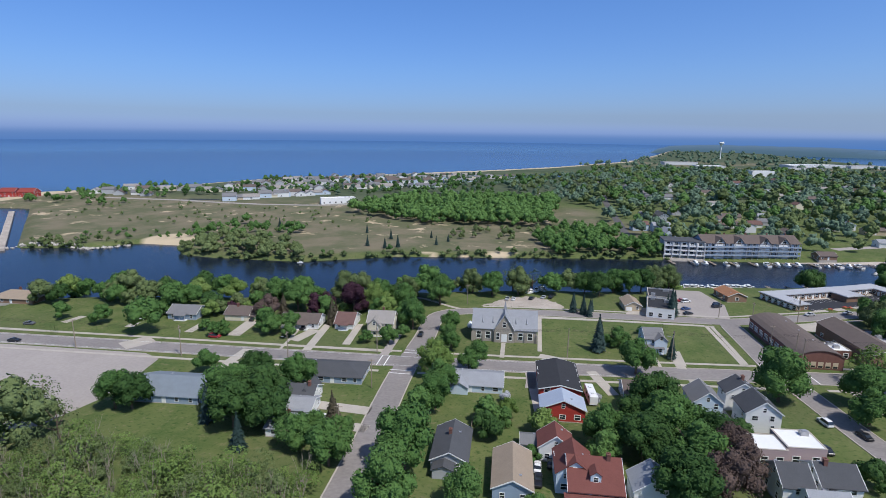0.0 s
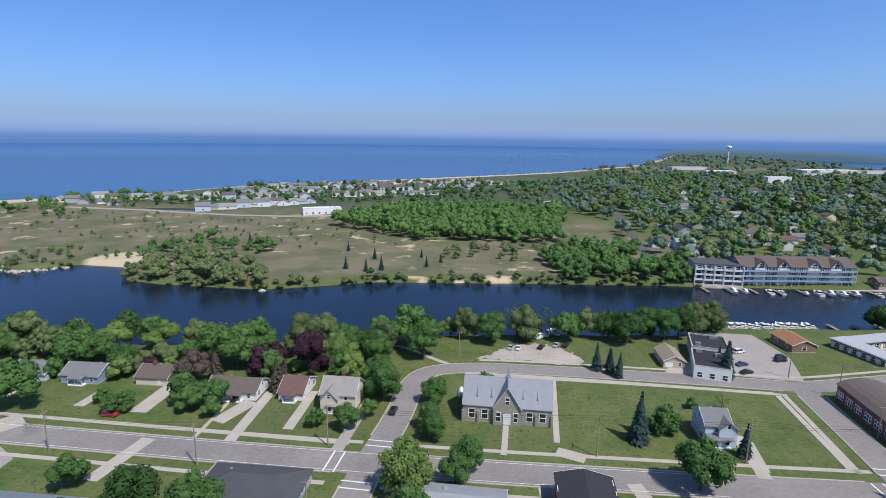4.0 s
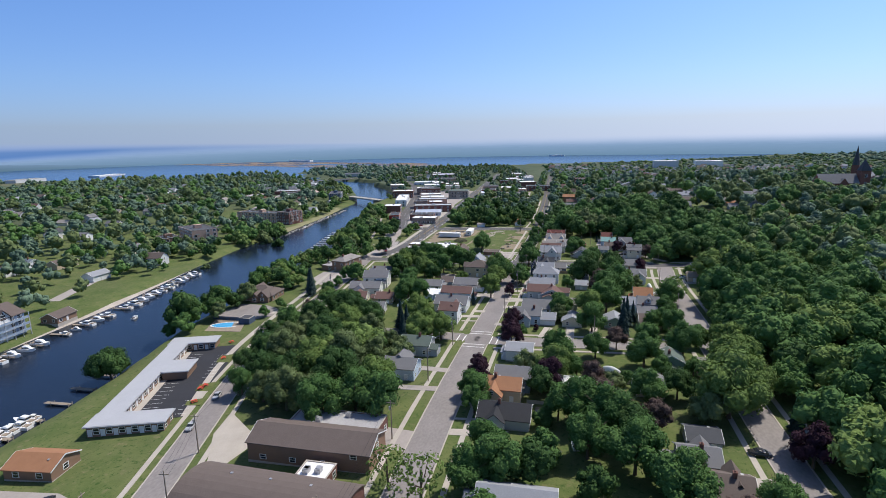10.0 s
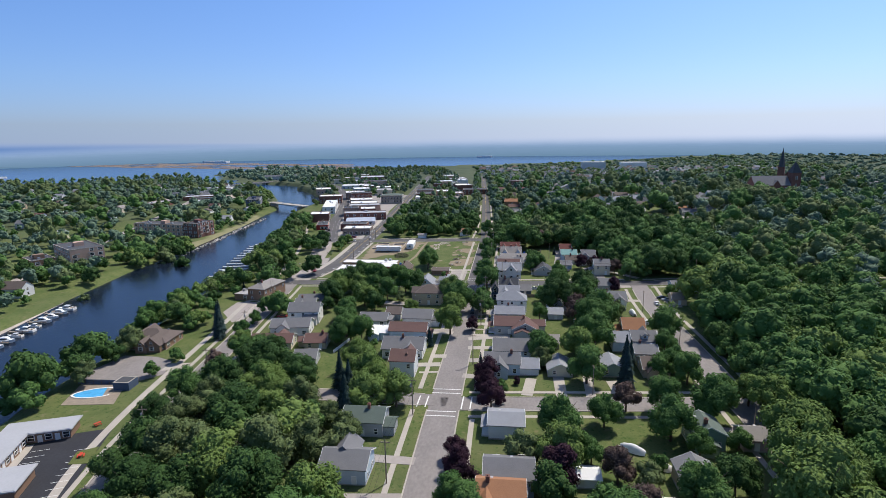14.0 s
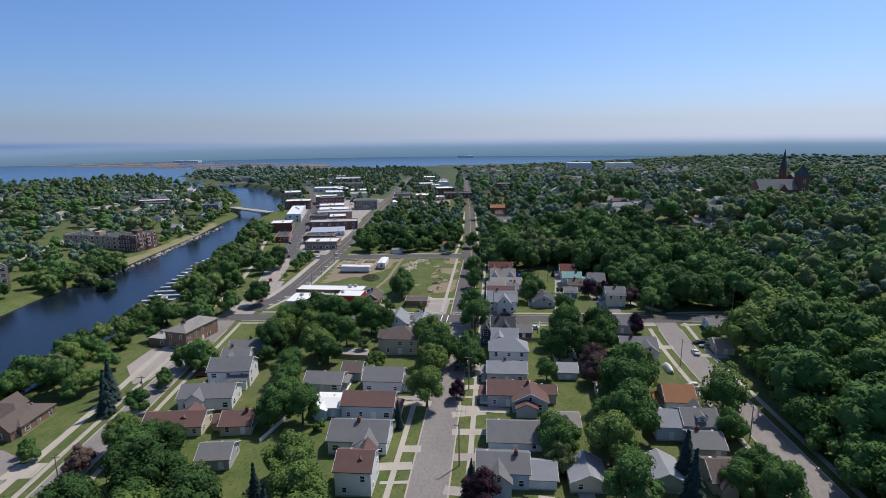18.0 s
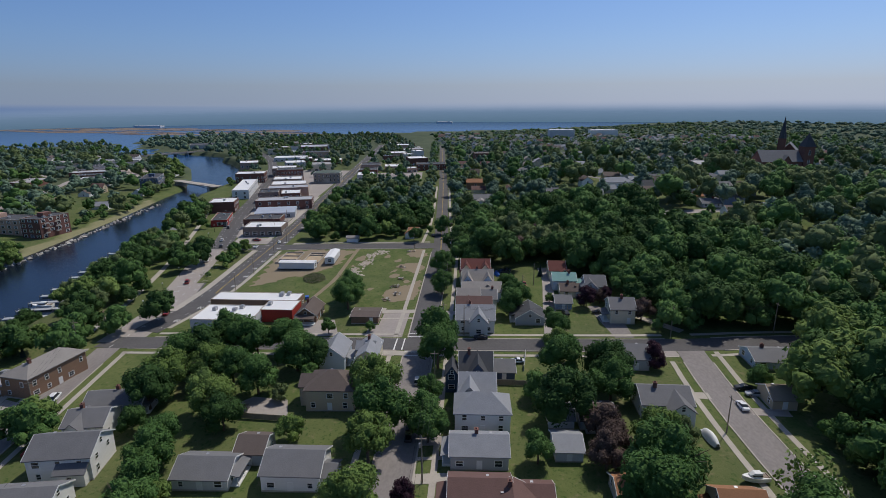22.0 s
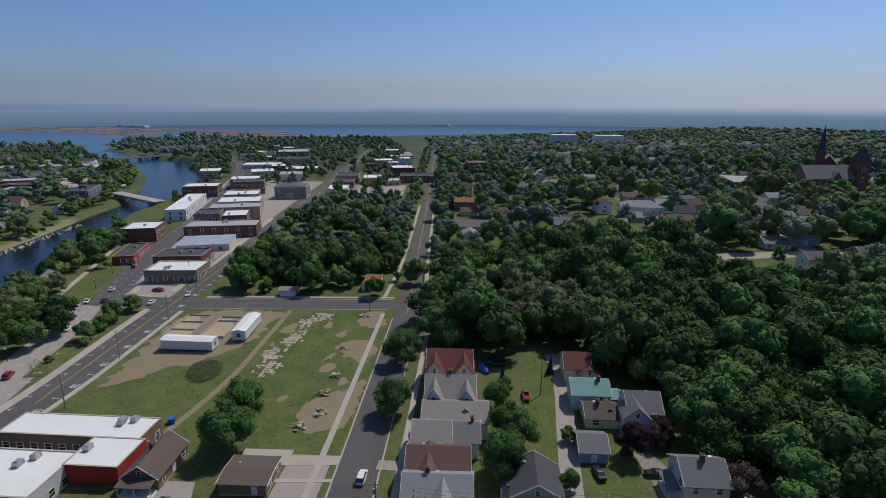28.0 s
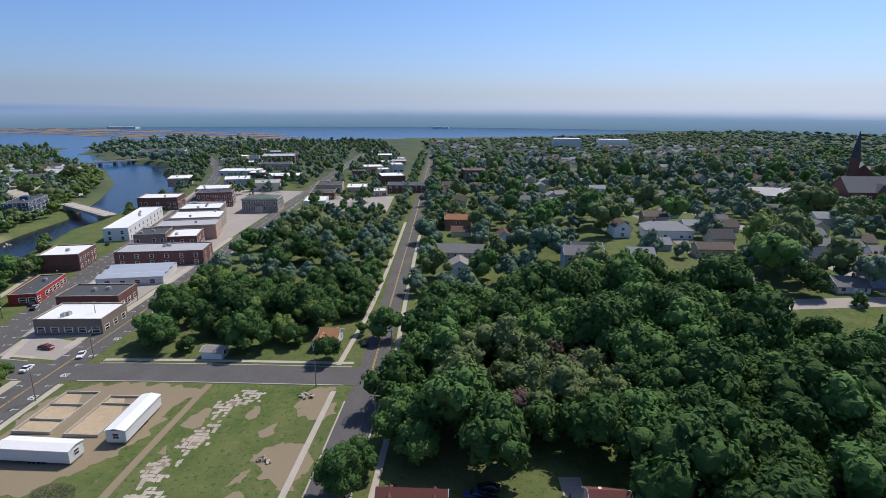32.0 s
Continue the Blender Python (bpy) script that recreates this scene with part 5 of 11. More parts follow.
for _s in (-1, 1):
    stall_marks(FRONT, _s * 3.4, 6, 1.9, "thin white parking bay marks", _s < 0)
    stall_marks(RIVER[1:], _s * 3.4, 6, 2.2, "thin white parking bay marks")
dashes(RIVER, 0.0, 2, 6, 0.14, M["line_white"], "lane_mark", "dashed white lane marks")


def crossing(x, y, rot, length):
    """Two white lines across a street."""
    m = pose(x, y, 0, 0, 0, rot)
    vs, fs = [], []
    for d in (-1.3, 1.3):
        k = len(vs)
        for a, b in ((-length / 2, d - 0.2), (length / 2, d - 0.2), (length / 2, d + 0.2), (-length / 2, d + 0.2)):
            p = m @ Vector((a, b, 0))
            vs.append((p.x, p.y, zg(p.x, p.y) + 0.135))
        fs.append((k, k + 1, k + 2, k + 3))
    tagged(link_mesh("crosswalk", vs, fs, M["line_white"]), "pair of white crosswalk lines", "crosswalk", kind="structure")


for _c in ((-46, 171.5, 90, 9), (-29, 171.8, 90, 9), (-38, 163, 0, 7.6), (-37, 181, 0, 7), (81, 178.5, 94, 9), (95, 180, 94, 9), (87.5, 188, 0, 8), (88, 172, 0, 7.5), (205, 185, 90, 9), (219, 185, 90, 9), (339, 186, 90, 9), (353, 186.3, 90, 9), (212, 191.5, 0, 7), (212, 178, 0, 8), (346, 193, 0, 8.6), (346, 179, 0, 8.6)):
    crossing(*_c)

# paved and bare areas
slab("parking_lot", [(-235, 100), (-128, 104), (-120, 134), (-122, 148), (-124, 160), (-132, 164), (-235, 163)], M["asphalt_lot"], 0.05, "large empty pale asphalt parking lot")
slab("parking_lot", [(70.5, 242), (92, 240.5), (97, 262), (93, 287), (79, 287), (72, 257)], M["asphalt_lot"], 0.05, "pale asphalt lot beside the boat basin")
slab("gravel_lot", [(-17, 244), (16, 242), (22, 245), (15, 258), (2, 262), (-11, 252)], M["gravel"], 0.05, "worn gravel parking area with stains", ragged=1.3)
slab("concrete_apron", [(109, 231), (128, 228), (140, 246), (128, 243)], M["concrete"], 0.05, "bare pale concrete yard")
slab("concrete_apron", [(131, 186), (141, 186.5), (143, 216), (133, 215)], M["asphalt_lot"], 0.05, "paved yard beside a brick building")
slab("drive", [(48, 241), (66, 241), (60, 252), (52, 251)], M["concrete"], 0.06, "broad concrete drive to a garage")
slab("drive", [(278.7, 291), (282.4, 287.4), (303.4, 288.4), (307.4, 291), (309.6, 298.5), (308, 304.4), (292.5, 303.3)], M["asphalt_lot"], 0.05, "pale paved drive beside a lawn")
slab("drive", [(227.6, 290.5), (228.8, 282), (235, 283), (234, 290.4)], M["concrete"], 0.06, "pale concrete entrance to a parking lot")
slab("parking_lot", [(219.5, 292), (225, 286.8), (230, 289), (236, 291.5), (239.5, 300), (240, 314), (226, 316.6), (218.4, 314)], M["asphalt"], 0.05, "empty grey asphalt parking lot beside a restaurant")
slab("dirt_lot", [(403, 268), (406, 262), (413, 256), (419, 247), (425, 242), (434, 237), (452, 235), (461, 233), (461, 272), (440, 272), (420, 269)], M["soil"], 0.04, "bare brown earth of a building site", ragged=1.3)
slab("dirt_lot", [(446, 194.5), (461, 194.5), (462, 203), (455, 206), (447, 202)], M["soil"], 0.04, "bare sandy patch at a corner", ragged=1.3)
slab("dirt_lot", [(420, 194), (436, 194), (436, 206), (431, 208), (421, 199)], M["soil"], 0.04, "bare sandy patch beside the street", ragged=1.3)
slab("dirt_lot", [(385, 194), (397, 192.5), (410, 192.5), (410.5, 195.5), (402, 198.5), (399, 206), (390, 207), (384, 203)], M["soil"], 0.04, "bare sandy patch beside the street", ragged=1.3)
slab("drive", [(351.5, 193), (376, 193), (376, 202.5), (361.5, 202.8), (361.5, 206), (352, 206)], M["asphalt_lot"], 0.045, "grey paved corner lot")
slab("drive", [(303, 215.5), (311.5, 218.5), (312.8, 228.5), (309, 232), (303, 230)], M["asphalt_lot"], 0.05, "grey paved yard under trees")
slab("concrete_pad", [(373.6, 202.6), (377.6, 202.6), (377.6, 214), (373.6, 214)], M["concrete"], 0.06, "old concrete pad behind an office")
slab("drive", [(352, 215), (366, 220), (366, 232), (352, 233)], M["asphalt_lot"], 0.045, "paved yard behind buildings")
slab("parking_lot", [(474, 288), (487, 289), (492, 312), (476, 309)], M["asphalt_lot"], 0.05, "small paved parking lot before a shop")
slab("drive", [(540, 292), (575, 294), (574, 302), (545, 301)], M["asphalt_lot"], 0.05, "paved yard behind shops")
ribbon("path", [(381, 236.5), (394, 234.2), (413.5, 231.8), (425, 232.3), (462, 232.6)], 1.9, M["soil"], 0.075, "worn dirt track across a vacant lot", "path")
for _x, _y, _r in ((437, 223, 2.6), (445, 227, 3.2), (449, 214, 2.2), (427, 226, 1.8), (405, 227, 1.6), (416, 206, 2.2), (424, 207, 1.6), (441, 207, 2.0), (409, 199, 1.5), (452, 222, 1.7), (399, 214, 1.4), (432, 229, 1.4)):
    slab("dirt_patch", [(_x + _r * 1.5 * math.cos(0.7 * k), _y + _r * math.sin(0.7 * k)) for k in range(9)], M["soil"], 0.035, "small worn patch of bare earth in grass", ragged=0.9)
ribbon("alley", [(350, 143), (384, 140), (412, 137), (428, 138)], 4.6, M["asphalt_lot"], 0.05, "narrow pale concrete alley", "path")
slab("drive", [(352, 116), (366, 116), (380, 122), (380, 126), (364, 124), (352, 122)], M["asphalt"], 0.05, "curved asphalt drive")
ribbon("path", [(-54, 251.4), (-46, 249.4), (-40.9, 245.9), (-31.4, 238.5), (-27, 236)], 1.8, M["concrete"], 0.07, "curving concrete walk from the road to the river", "path")
ribbon("path", [(8.5, 189), (9.5, 230)], 1.6, M["concrete"], 0.07, "straight concrete walk over a lawn", "path")
ribbon("path", [(-5, 197), (-5, 181)], 1.6, M["concrete"], 0.07, "straight concrete walk to a door", "path")
ribbon("path", [(78, 188), (78.5, 228)], 1.6, M["concrete"], 0.07, "straight concrete walk over a lawn", "path")
ribbon("path", [(-20, 229), (9.5, 230.5), (78, 229.5)], 1.6, M["concrete"], 0.07, "concrete walk along a street", "path")
ribbon("path", [(135, 259), (155, 268), (175, 276), (205, 283), (260, 291), (300, 298), (340, 304), (400, 314), (470, 335), (560, 366)], 2.4, M["concrete"], 0.07, "broad pale riverside walk", "path")
ribbon("path", [(-230, 178), (-150, 179), (-45, 180)], 1.6, M["concrete"], 0.07, "concrete walk along a street", "path")
ribbon("path", [(358, 279), (390, 272), (440, 274), (460, 275)], 1.8, M["concrete"], 0.07, "concrete walk along a street", "path")
ribbon("path", [(470, 303.5), (522, 321.5), (568, 334.5), (616, 346), (652, 356), (702, 369), (762, 387)], 2.6, M["concrete"], 0.07, "broad shopping street pavement", "path")
ribbon("path", [(482, 291), (530, 293), (632, 305)], 3.0, M["concrete"], 0.07, "broad street pavement", "path")
ribbon("path", [(374, 286.8), (394, 285.8), (410, 286.4), (439, 288.4), (461, 289.4)], 3.0, M["concrete"], 0.12, "broad pale concrete walk beside a street", "path")
ribbon("path", [(408, 290), (440, 296), (462, 304)], 9.0, M["lawn"], 0.11, "grass median between two streets", "path")
ribbon("path", [(480, 182.5), (530, 186.5), (680, 195.5)], 1.6, M["concrete"], 0.07, "concrete walk along a street", "path")
ribbon("path", [(475, 199), (530, 198), (680, 207)], 1.6, M["concrete"], 0.07, "concrete walk along a street", "path")


slab("downtown_paving", [(490, 292), (640, 306), (820, 322), (822, 425), (780, 412), (640, 366), (545, 334), (490, 314)], M["asphalt_lot"], 0.03, "paved yards and lots between downtown blocks")
slab("downtown_paving", [(716, 226), (790, 232), (790, 302), (725, 296)], M["asphalt_lot"], 0.03, "paved yards and lots between downtown blocks")
# broken old paving in the vacant lot
def broken_paving():
    rng = random.Random(8)
    p = root("broken_paving", 440, 214, 0, 0, "broken slabs of old concrete among grass", "paving")
    for cx, cy, lx, ly in ((-24, 10, 11, 9), (-14, 12, 11, 8), (-3, 9, 13, 8), (9, 9, 11, 7), (16, 5, 8, 9)):
        for i in range(int(lx / 1.25)):
            for j in range(int(ly / 1.05)):
                u, v = (i + 0.5) * 1.25 - lx / 2, (j + 0.5) * 1.05 - ly / 2
                if rng.random() < 0.22 + 0.6 * ((2 * u / lx) ** 2 + (2 * v / ly) ** 2) ** 1.5:
                    continue
                x, y = cx + u, cy + v
                z = zg(440 + x, 214 + y)
                s = rng.uniform(0.75, 1.0)
                pts = [(x + a * 0.62 * s + rng.uniform(-0.22, 0.22), y + b * 0.52 * s + rng.uniform(-0.2, 0.2)) for a, b in ((-1, -1), (0.1, -1.05), (1, -1), (1, 1), (-0.1, 1.05), (-1, 1))]
                vs = [(a, b, z - 0.2) for a, b in pts] + [(a, b, z + 0.05 + rng.uniform(0, 0.05)) for a, b in pts]
                link_mesh("slab", vs, [tuple(range(6, 12))] + [(k, (k + 1) % 6, 6 + (k + 1) % 6, 6 + k) for k in range(6)], M["gravel"], p)


broken_paving()

house(-142.5, 205.3, 3.0, 12.7, 10.0, 2.7, 2.5, "w_blue", "r_grey", label="blue one-storey house with grey gabled roof", seed=1, porch=(0, 2.0, 5.0))
house(-118.7, 207.8, 3.0, 10.6, 10.0, 2.7, 2.5, "w_cream", "r_brown", label="cream one-storey house with brown gabled roof", seed=2)
house(-88.5, 202.8, 3.0, 15.7, 10.0, 2.7, 2.5, "w_white", "r_brown", label="white one-storey house with brown gabled roof", seed=3, garage=0)
house(-70.4, 206.2, 3.0, 7.6, 12.0, 2.5, 2.9, "w_white", "r_maroon", label="white one-storey house with maroon gabled roof", seed=4, porch=(0, 2.0, 4.0))
house(-54.1, 201.3, 3.0, 10.2, 10.0, 5.1, 3.4, "w_cream", "r_greige", label="cream two-storey house with weathered grey gabled roof", seed=5, porch=(0, 2.2, 6.0), wings=((-2.0, -3.0, 8.0, 5.0, 4.6, 2.6, True),))
house(-160.9, 204.5, 3.0, 12.2, 10.0, 2.5, 2.5, "w_pale", "r_grey", label="pale blue one-storey house with grey gabled roof", seed=6)
house(-234.8, 214.2, 3.0, 22.1, 12.0, 2.5, 2.5, "w_brown", "r_tan", hip=True, label="brown one-storey house with tan hipped roof", seed=7)
house(-101.3, 138.0, 3.0, 20.5, 15.0, 2.5, 2.7, "w_blue", "r_blue", label="blue one-storey house with blue gabled roof", seed=8, chimney=False)
house(-59.4, 157.0, 3.0, 22.4, 12.0, 2.5, 2.1, "w_blue", "r_dark", hip=True, label="blue one-storey house with dark hipped roof", seed=9)
house(-62.0, 139.3, 3.0, 8.7, 10.0, 2.5, 2.5, "w_white", "r_dark", label="white one-storey house with dark gabled roof", seed=10, garage=1)
house(-59.5, 132.5, 3.0, 8.0, 9.0, 2.5, 1.7, "w_white", "r_light", label="white one-storey house with light grey gabled roof", seed=11)
house(-59.0, 122.4, 3.0, 9.0, 8.0, 2.5, 1.7, "w_white", "r_light", label="white one-storey house with light grey gabled roof", seed=12)
house(-13.7, 157.4, 1.5, 19.8, 11.0, 2.5, 1.9, "w_pale", "r_light", label="pale blue one-storey house with light grey gabled roof", seed=13, chimney=False)
house(13.3, 141.6, -88.5, 7.0, 12.0, 3.9, 2.6, "w_red", "r_metal", label="red barn with silver metal gabled roof", seed=14, chimney=False)
house(13.0, 158.0, -88.5, 19.0, 12.0, 4.8, 1.4, "w_red", "r_black", label="red two-storey barn with black gabled roof", seed=15, chimney=False)
house(10.3, 121.5, -88.5, 6.4, 8.0, 4.0, 3.0, "w_white", "r_red", label="white one-storey house with red gabled roof", seed=16)
house(17.7, 109.3, 1.5, 11.1, 13.0, 3.8, 4.2, "w_pale", "r_red", label="pale blue one-storey house with red gabled roof", seed=17, porch=(0, 2.4, 13.0), dormers=((0.0, -1),), wings=((-4.0, 2.0, 9.0, 8.0, 5.0, 3.0, True),))
house(0.3, 109.0, -88.5, 14.2, 8.5, 3.3, 2.1, "w_blue", "r_tan", label="blue one-storey house with tan gabled roof", seed=18)
house(4.7, 123.8, 1.5, 5.0, 5.0, 2.5, 1.1, "w_blue", "r_grey", label="blue shed with grey gabled roof", seed=19, chimney=False)
house(-14.5, 117.6, -88.5, 14.3, 8.5, 3.1, 2.1, "w_grey", "r_dark", label="grey one-storey house with dark gabled roof", seed=20)
house(30.0, 107.1, -88.5, 6.6, 9.0, 4.4, 3.2, "w_white", "r_light", label="white one-storey house with light grey gabled roof", seed=21, wings=((2.0, 6.0, 8.0, 7.0, 3.0, 1.6, False),))
house(35.9, 157.2, 1.5, 7.6, 9.0, 3.0, 2.2, "w_grey", "r_brown", label="grey one-storey house with brown gabled roof", seed=22)
house(52.7, 149.6, -88.5, 8.4, 8.0, 5.4, 3.0, "w_pale", "r_grey", label="pale blue two-storey house with grey gabled roof", seed=23)
house(65.1, 144.6, -88.5, 8.2, 9.0, 5.8, 3.2, "w_white", "r_dark", label="white two-storey house with dark gabled roof", seed=24, porch=(3, 2.0, 5.0))
house(64.3, 155.5, -88.5, 6.0, 9.0, 5.6, 3.0, "w_white", "r_dark", label="white two-storey house with dark gabled roof", seed=25)
house(59.3, 113.4, 1.5, 6.0, 9.0, 5.2, 3.0, "w_white", "r_dark", label="white two-storey house with dark gabled roof", seed=26)
house(68.5, 114.9, 1.5, 8.0, 9.0, 5.2, 2.8, "w_white", "r_dark", label="white two-storey house with dark gabled roof", seed=27)
house(63.4, 106.5, 1.5, 7.6, 9.0, 3.5, 3.0, "w_white", "r_light", label="white one-storey house with light grey gabled roof", seed=28)
house(49.5, 199.6, 3.0, 6.5, 9.5, 5.4, 2.6, "w_pale", "r_grey", label="pale blue two-storey house with grey gabled roof", seed=29, porch=(0, 2.2, 6.0), wings=((2.0, -3.0, 6.0, 4.5, 5.2, 1.8, True),))
house(51.7, 251.2, -87.0, 11.3, 7.4, 2.7, 1.9, "w_tan", "r_tan", label="tan garage with tan gabled roof", seed=30, cat="garage", chimney=False, garage=1)
house(175.1, 203.3, -88.5, 11.0, 9.0, 4.2, 2.2, "w_pale", "r_grey", label="pale blue one-storey house with grey gabled roof", seed=31, wings=((-1.0, 3.5, 7.0, 6.0, 4.6, 2.6, True),))
house(195.7, 204.6, -88.5, 11.2, 9.0, 4.3, 2.2, "w_grey", "r_green", label="grey one-storey house with green gabled roof", seed=32)
house(159.6, 209.8, -88.5, 6.7, 8.0, 2.5, 1.5, "w_green", "r_green", label="green garage with green gabled roof", seed=33, cat="garage", chimney=False, garage=1)
house(231.7, 201.4, -88.5, 8.2, 9.0, 6.2, 2.4, "w_white", "r_maroon", label="white two-storey house with maroon gabled roof", seed=34)
house(248.6, 204.8, -88.5, 14.9, 11.0, 3.7, 2.8, "w_white", "r_grey", label="white one-storey house with grey gabled roof", seed=35, wings=((2.5, -3.5, 8.0, 6.0, 3.6, 2.0, True),))
house(264.5, 206.3, -88.5, 14.8, 9.0, 4.3, 2.2, "w_pale", "r_maroon", label="pale blue one-storey house with maroon gabled roof", seed=36)
house(265.4, 218.6, -88.5, 8.3, 9.0, 3.0, 0.8, "w_pale", "r_white", label="pale blue one-storey house with white gabled roof", seed=37, chimney=False)
house(281.4, 205.6, -88.5, 12.2, 10.0, 3.9, 2.5, "w_white", "r_grey", label="white one-storey house with grey gabled roof", seed=38)
house(280.5, 224.8, -88.5, 11.8, 9.0, 2.8, 2.2, "w_lightgrey", "r_grey", label="light grey one-storey house with grey gabled roof", seed=39)
house(267.6, 257.2, -81.0, 15.8, 9.5, 4.0, 2.4, "w_white", "r_grey", label="white one-storey house with grey gabled roof", seed=43)
house(282.5, 257.2, -81.0, 13.2, 10.0, 5.8, 2.8, "w_white", "r_grey", label="white two-storey house with grey gabled roof", seed=44, wings=((3.0, -4.0, 6.0, 6.0, 3.2, 1.8, False),))
house(306.4, 262.4, -81.0, 14.3, 11.0, 2.5, 2.7, "w_grey", "r_grey", label="grey one-storey house with grey gabled roof", seed=45)
house(252.7, 258.6, -81.0, 15.9, 9.0, 3.0, 2.2, "w_cream", "r_maroon", label="cream one-storey house with maroon gabled roof", seed=46)
house(254.6, 241.3, -81.0, 8.3, 9.0, 2.8, 2.2, "w_tan", "r_maroon", label="tan one-storey house with maroon gabled roof", seed=47)
house(238.4, 239.0, -81.0, 7.8, 8.0, 3.0, 2.0, "w_grey", "r_grey", label="grey one-storey house with grey gabled roof", seed=48)
house(252.0, 310.0, -85.0, 17.0, 13.0, 3.2, 3.4, "w_brown", "r_brown", hip=True, label="brown restaurant with a many-gabled brown roof", seed=49, wings=((-4.6, 4.4, 9.0, 6.0, 3.0, 2.8, True), (4.4, -4.2, 10.0, 6.4, 3.0, 3.0, True), (0.4, -6.4, 7.0, 4.6, 2.8, 2.2, True)))
house(319.2, 293.4, -9.3, 18.5, 9.6, 6.4, 2.2, "w_brown", "r_greige", hip=True, label="dark brown two-storey inn with a grey-brown hipped roof", seed=50)
flat_building(315.8, 303.0, -9, 8.6, 8.4, 3.0, "w_brown", "r_flat", "low flat-roofed annex of a brown inn", seed=52, cat="building", parapet=0.15)
house(166.4, 166.2, -88.5, 10.2, 9.0, 4.3, 2.2, "w_tan", "r_orange", label="tan one-storey house with orange gabled roof", seed=52, wings=((-3.0, -3.0, 9.0, 5.6, 3.4, 2.4, True),))
house(173.7, 164.6, -88.5, 11.0, 9.0, 4.8, 2.2, "w_blue", "r_grey", label="blue two-storey house with grey gabled roof", seed=53, porch=(0, 1.8, 8.0))
house(197.4, 165.8, -88.5, 9.3, 9.0, 4.0, 1.4, "w_white", "r_light", label="white one-storey house with light grey gabled roof", seed=54)
house(151.9, 163.7, -88.5, 14.2, 10.0, 3.1, 2.5, "w_grey", "r_black", label="grey one-storey house with black gabled roof", seed=55)
house(236.2, 168.1, -88.5, 11.7, 9.0, 4.2, 2.2, "w_pale", "r_grey", label="pale blue one-storey house with grey gabled roof", seed=57, wings=((-1.0, -3.5, 8.0, 5.6, 3.6, 2.2, True),))
house(236.1, 159.2, -88.5, 6.2, 8.0, 2.6, 2.0, "w_white", "r_light", label="white garage with light grey gabled roof", seed=58, cat="garage", chimney=False, garage=1)
house(236.1, 149.1, 1.5, 9.0, 8.0, 2.6, 2.0, "w_cream", "r_light", label="cream garage with light grey gabled roof", seed=59, cat="garage", chimney=False, garage=1)
house(237.3, 132.1, 1.5, 9.0, 8.0, 2.8, 2.0, "w_green", "r_light", label="green garage with light grey gabled roof", seed=60, cat="garage", chimney=False, garage=1)
house(238.1, 118.3, -88.5, 8.3, 10.0, 2.7, 2.5, "w_tan", "r_brown", label="tan one-storey house with brown gabled roof", seed=61)
house(252.3, 165.0, -88.5, 13.5, 11.0, 2.5, 2.7, "w_pale", "r_grey", label="pale blue one-storey house with grey gabled roof", seed=62, chimney=False)
house(274.1, 166.5, -88.5, 11.9, 9.5, 3.8, 2.4, "w_grey", "r_maroon", label="grey one-storey house with maroon gabled roof", seed=64, porch=(3, 2.4, 6.0))
house(270.7, 160.2, 1.5, 8.6, 10.0, 3.3, 2.5, "w_grey", "r_maroon", label="grey one-storey house with maroon gabled roof", seed=65)
house(274.8, 155.5, -88.5, 6.3, 6.0, 3.1, 1.5, "w_grey", "r_maroon", label="grey one-storey house with maroon gabled roof", seed=66, chimney=False)
house(302.0, 166.0, -88.5, 13.2, 9.0, 5.6, 3.0, "w_white", "r_light", hip=True, label="white two-storey house with light grey hipped roof", seed=68)
house(304.1, 147.0, -88.5, 6.0, 8.0, 2.5, 1.9, "w_white", "r_light", label="white garage with light grey gabled roof", seed=71, cat="garage", chimney=False, garage=1)
house(291.9, 147.0, -88.5, 6.0, 8.0, 2.5, 1.7, "w_lightgrey", "r_light", label="light grey garage with light grey gabled roof", seed=72, cat="garage", chimney=False, garage=1)
house(304.5, 138.4, -88.5, 8.3, 9.0, 2.5, 1.9, "w_grey", "r_brown", label="grey one-storey house with brown gabled roof", seed=73)
house(258.9, 151.6, -88.5, 7.5, 8.0, 2.5, 1.9, "w_grey", "r_greige", label="grey garage with weathered grey gabled roof", seed=74, cat="garage", chimney=False, garage=1)
house(258.6, 125.0, -90.0, 7.3, 9.5, 3.8, 2.4, "w_pale", "r_light", label="pale blue one-storey house with light grey gabled roof", seed=75, chimney=False)
house(258.8, 117.5, -90.0, 8.6, 9.5, 4.2, 2.4, "w_pale", "r_grey", label="pale blue one-storey house with grey gabled roof", seed=76, dormers=((0.0, -1),))
house(251.0, 118.3, -90.0, 7.7, 9.0, 2.5, 1.9, "w_grey", "r_grey", label="grey one-storey house with grey gabled roof", seed=77)
house(271.7, 118.7, -90.0, 8.1, 9.5, 4.0, 3.0, "w_white", "r_orange", label="white one-storey house with orange gabled roof", seed=78)
house(277.5, 136.8, -88.5, 6.0, 8.0, 2.5, 1.9, "w_tan", "r_orange", label="tan shed with orange gabled roof", seed=79, chimney=False)
house(309.6, 120.7, -90.0, 12.2, 10.0, 4.1, 2.5, "w_white", "r_grey", label="white one-storey house with grey gabled roof", seed=80, wings=((2.5, -4.5, 7.0, 6.0, 4.0, 2.2, True),))
house(334.6, 121.3, -90.0, 7.3, 10.0, 3.5, 2.5, "w_grey", "r_grey", label="grey one-storey house with grey gabled roof", seed=81)
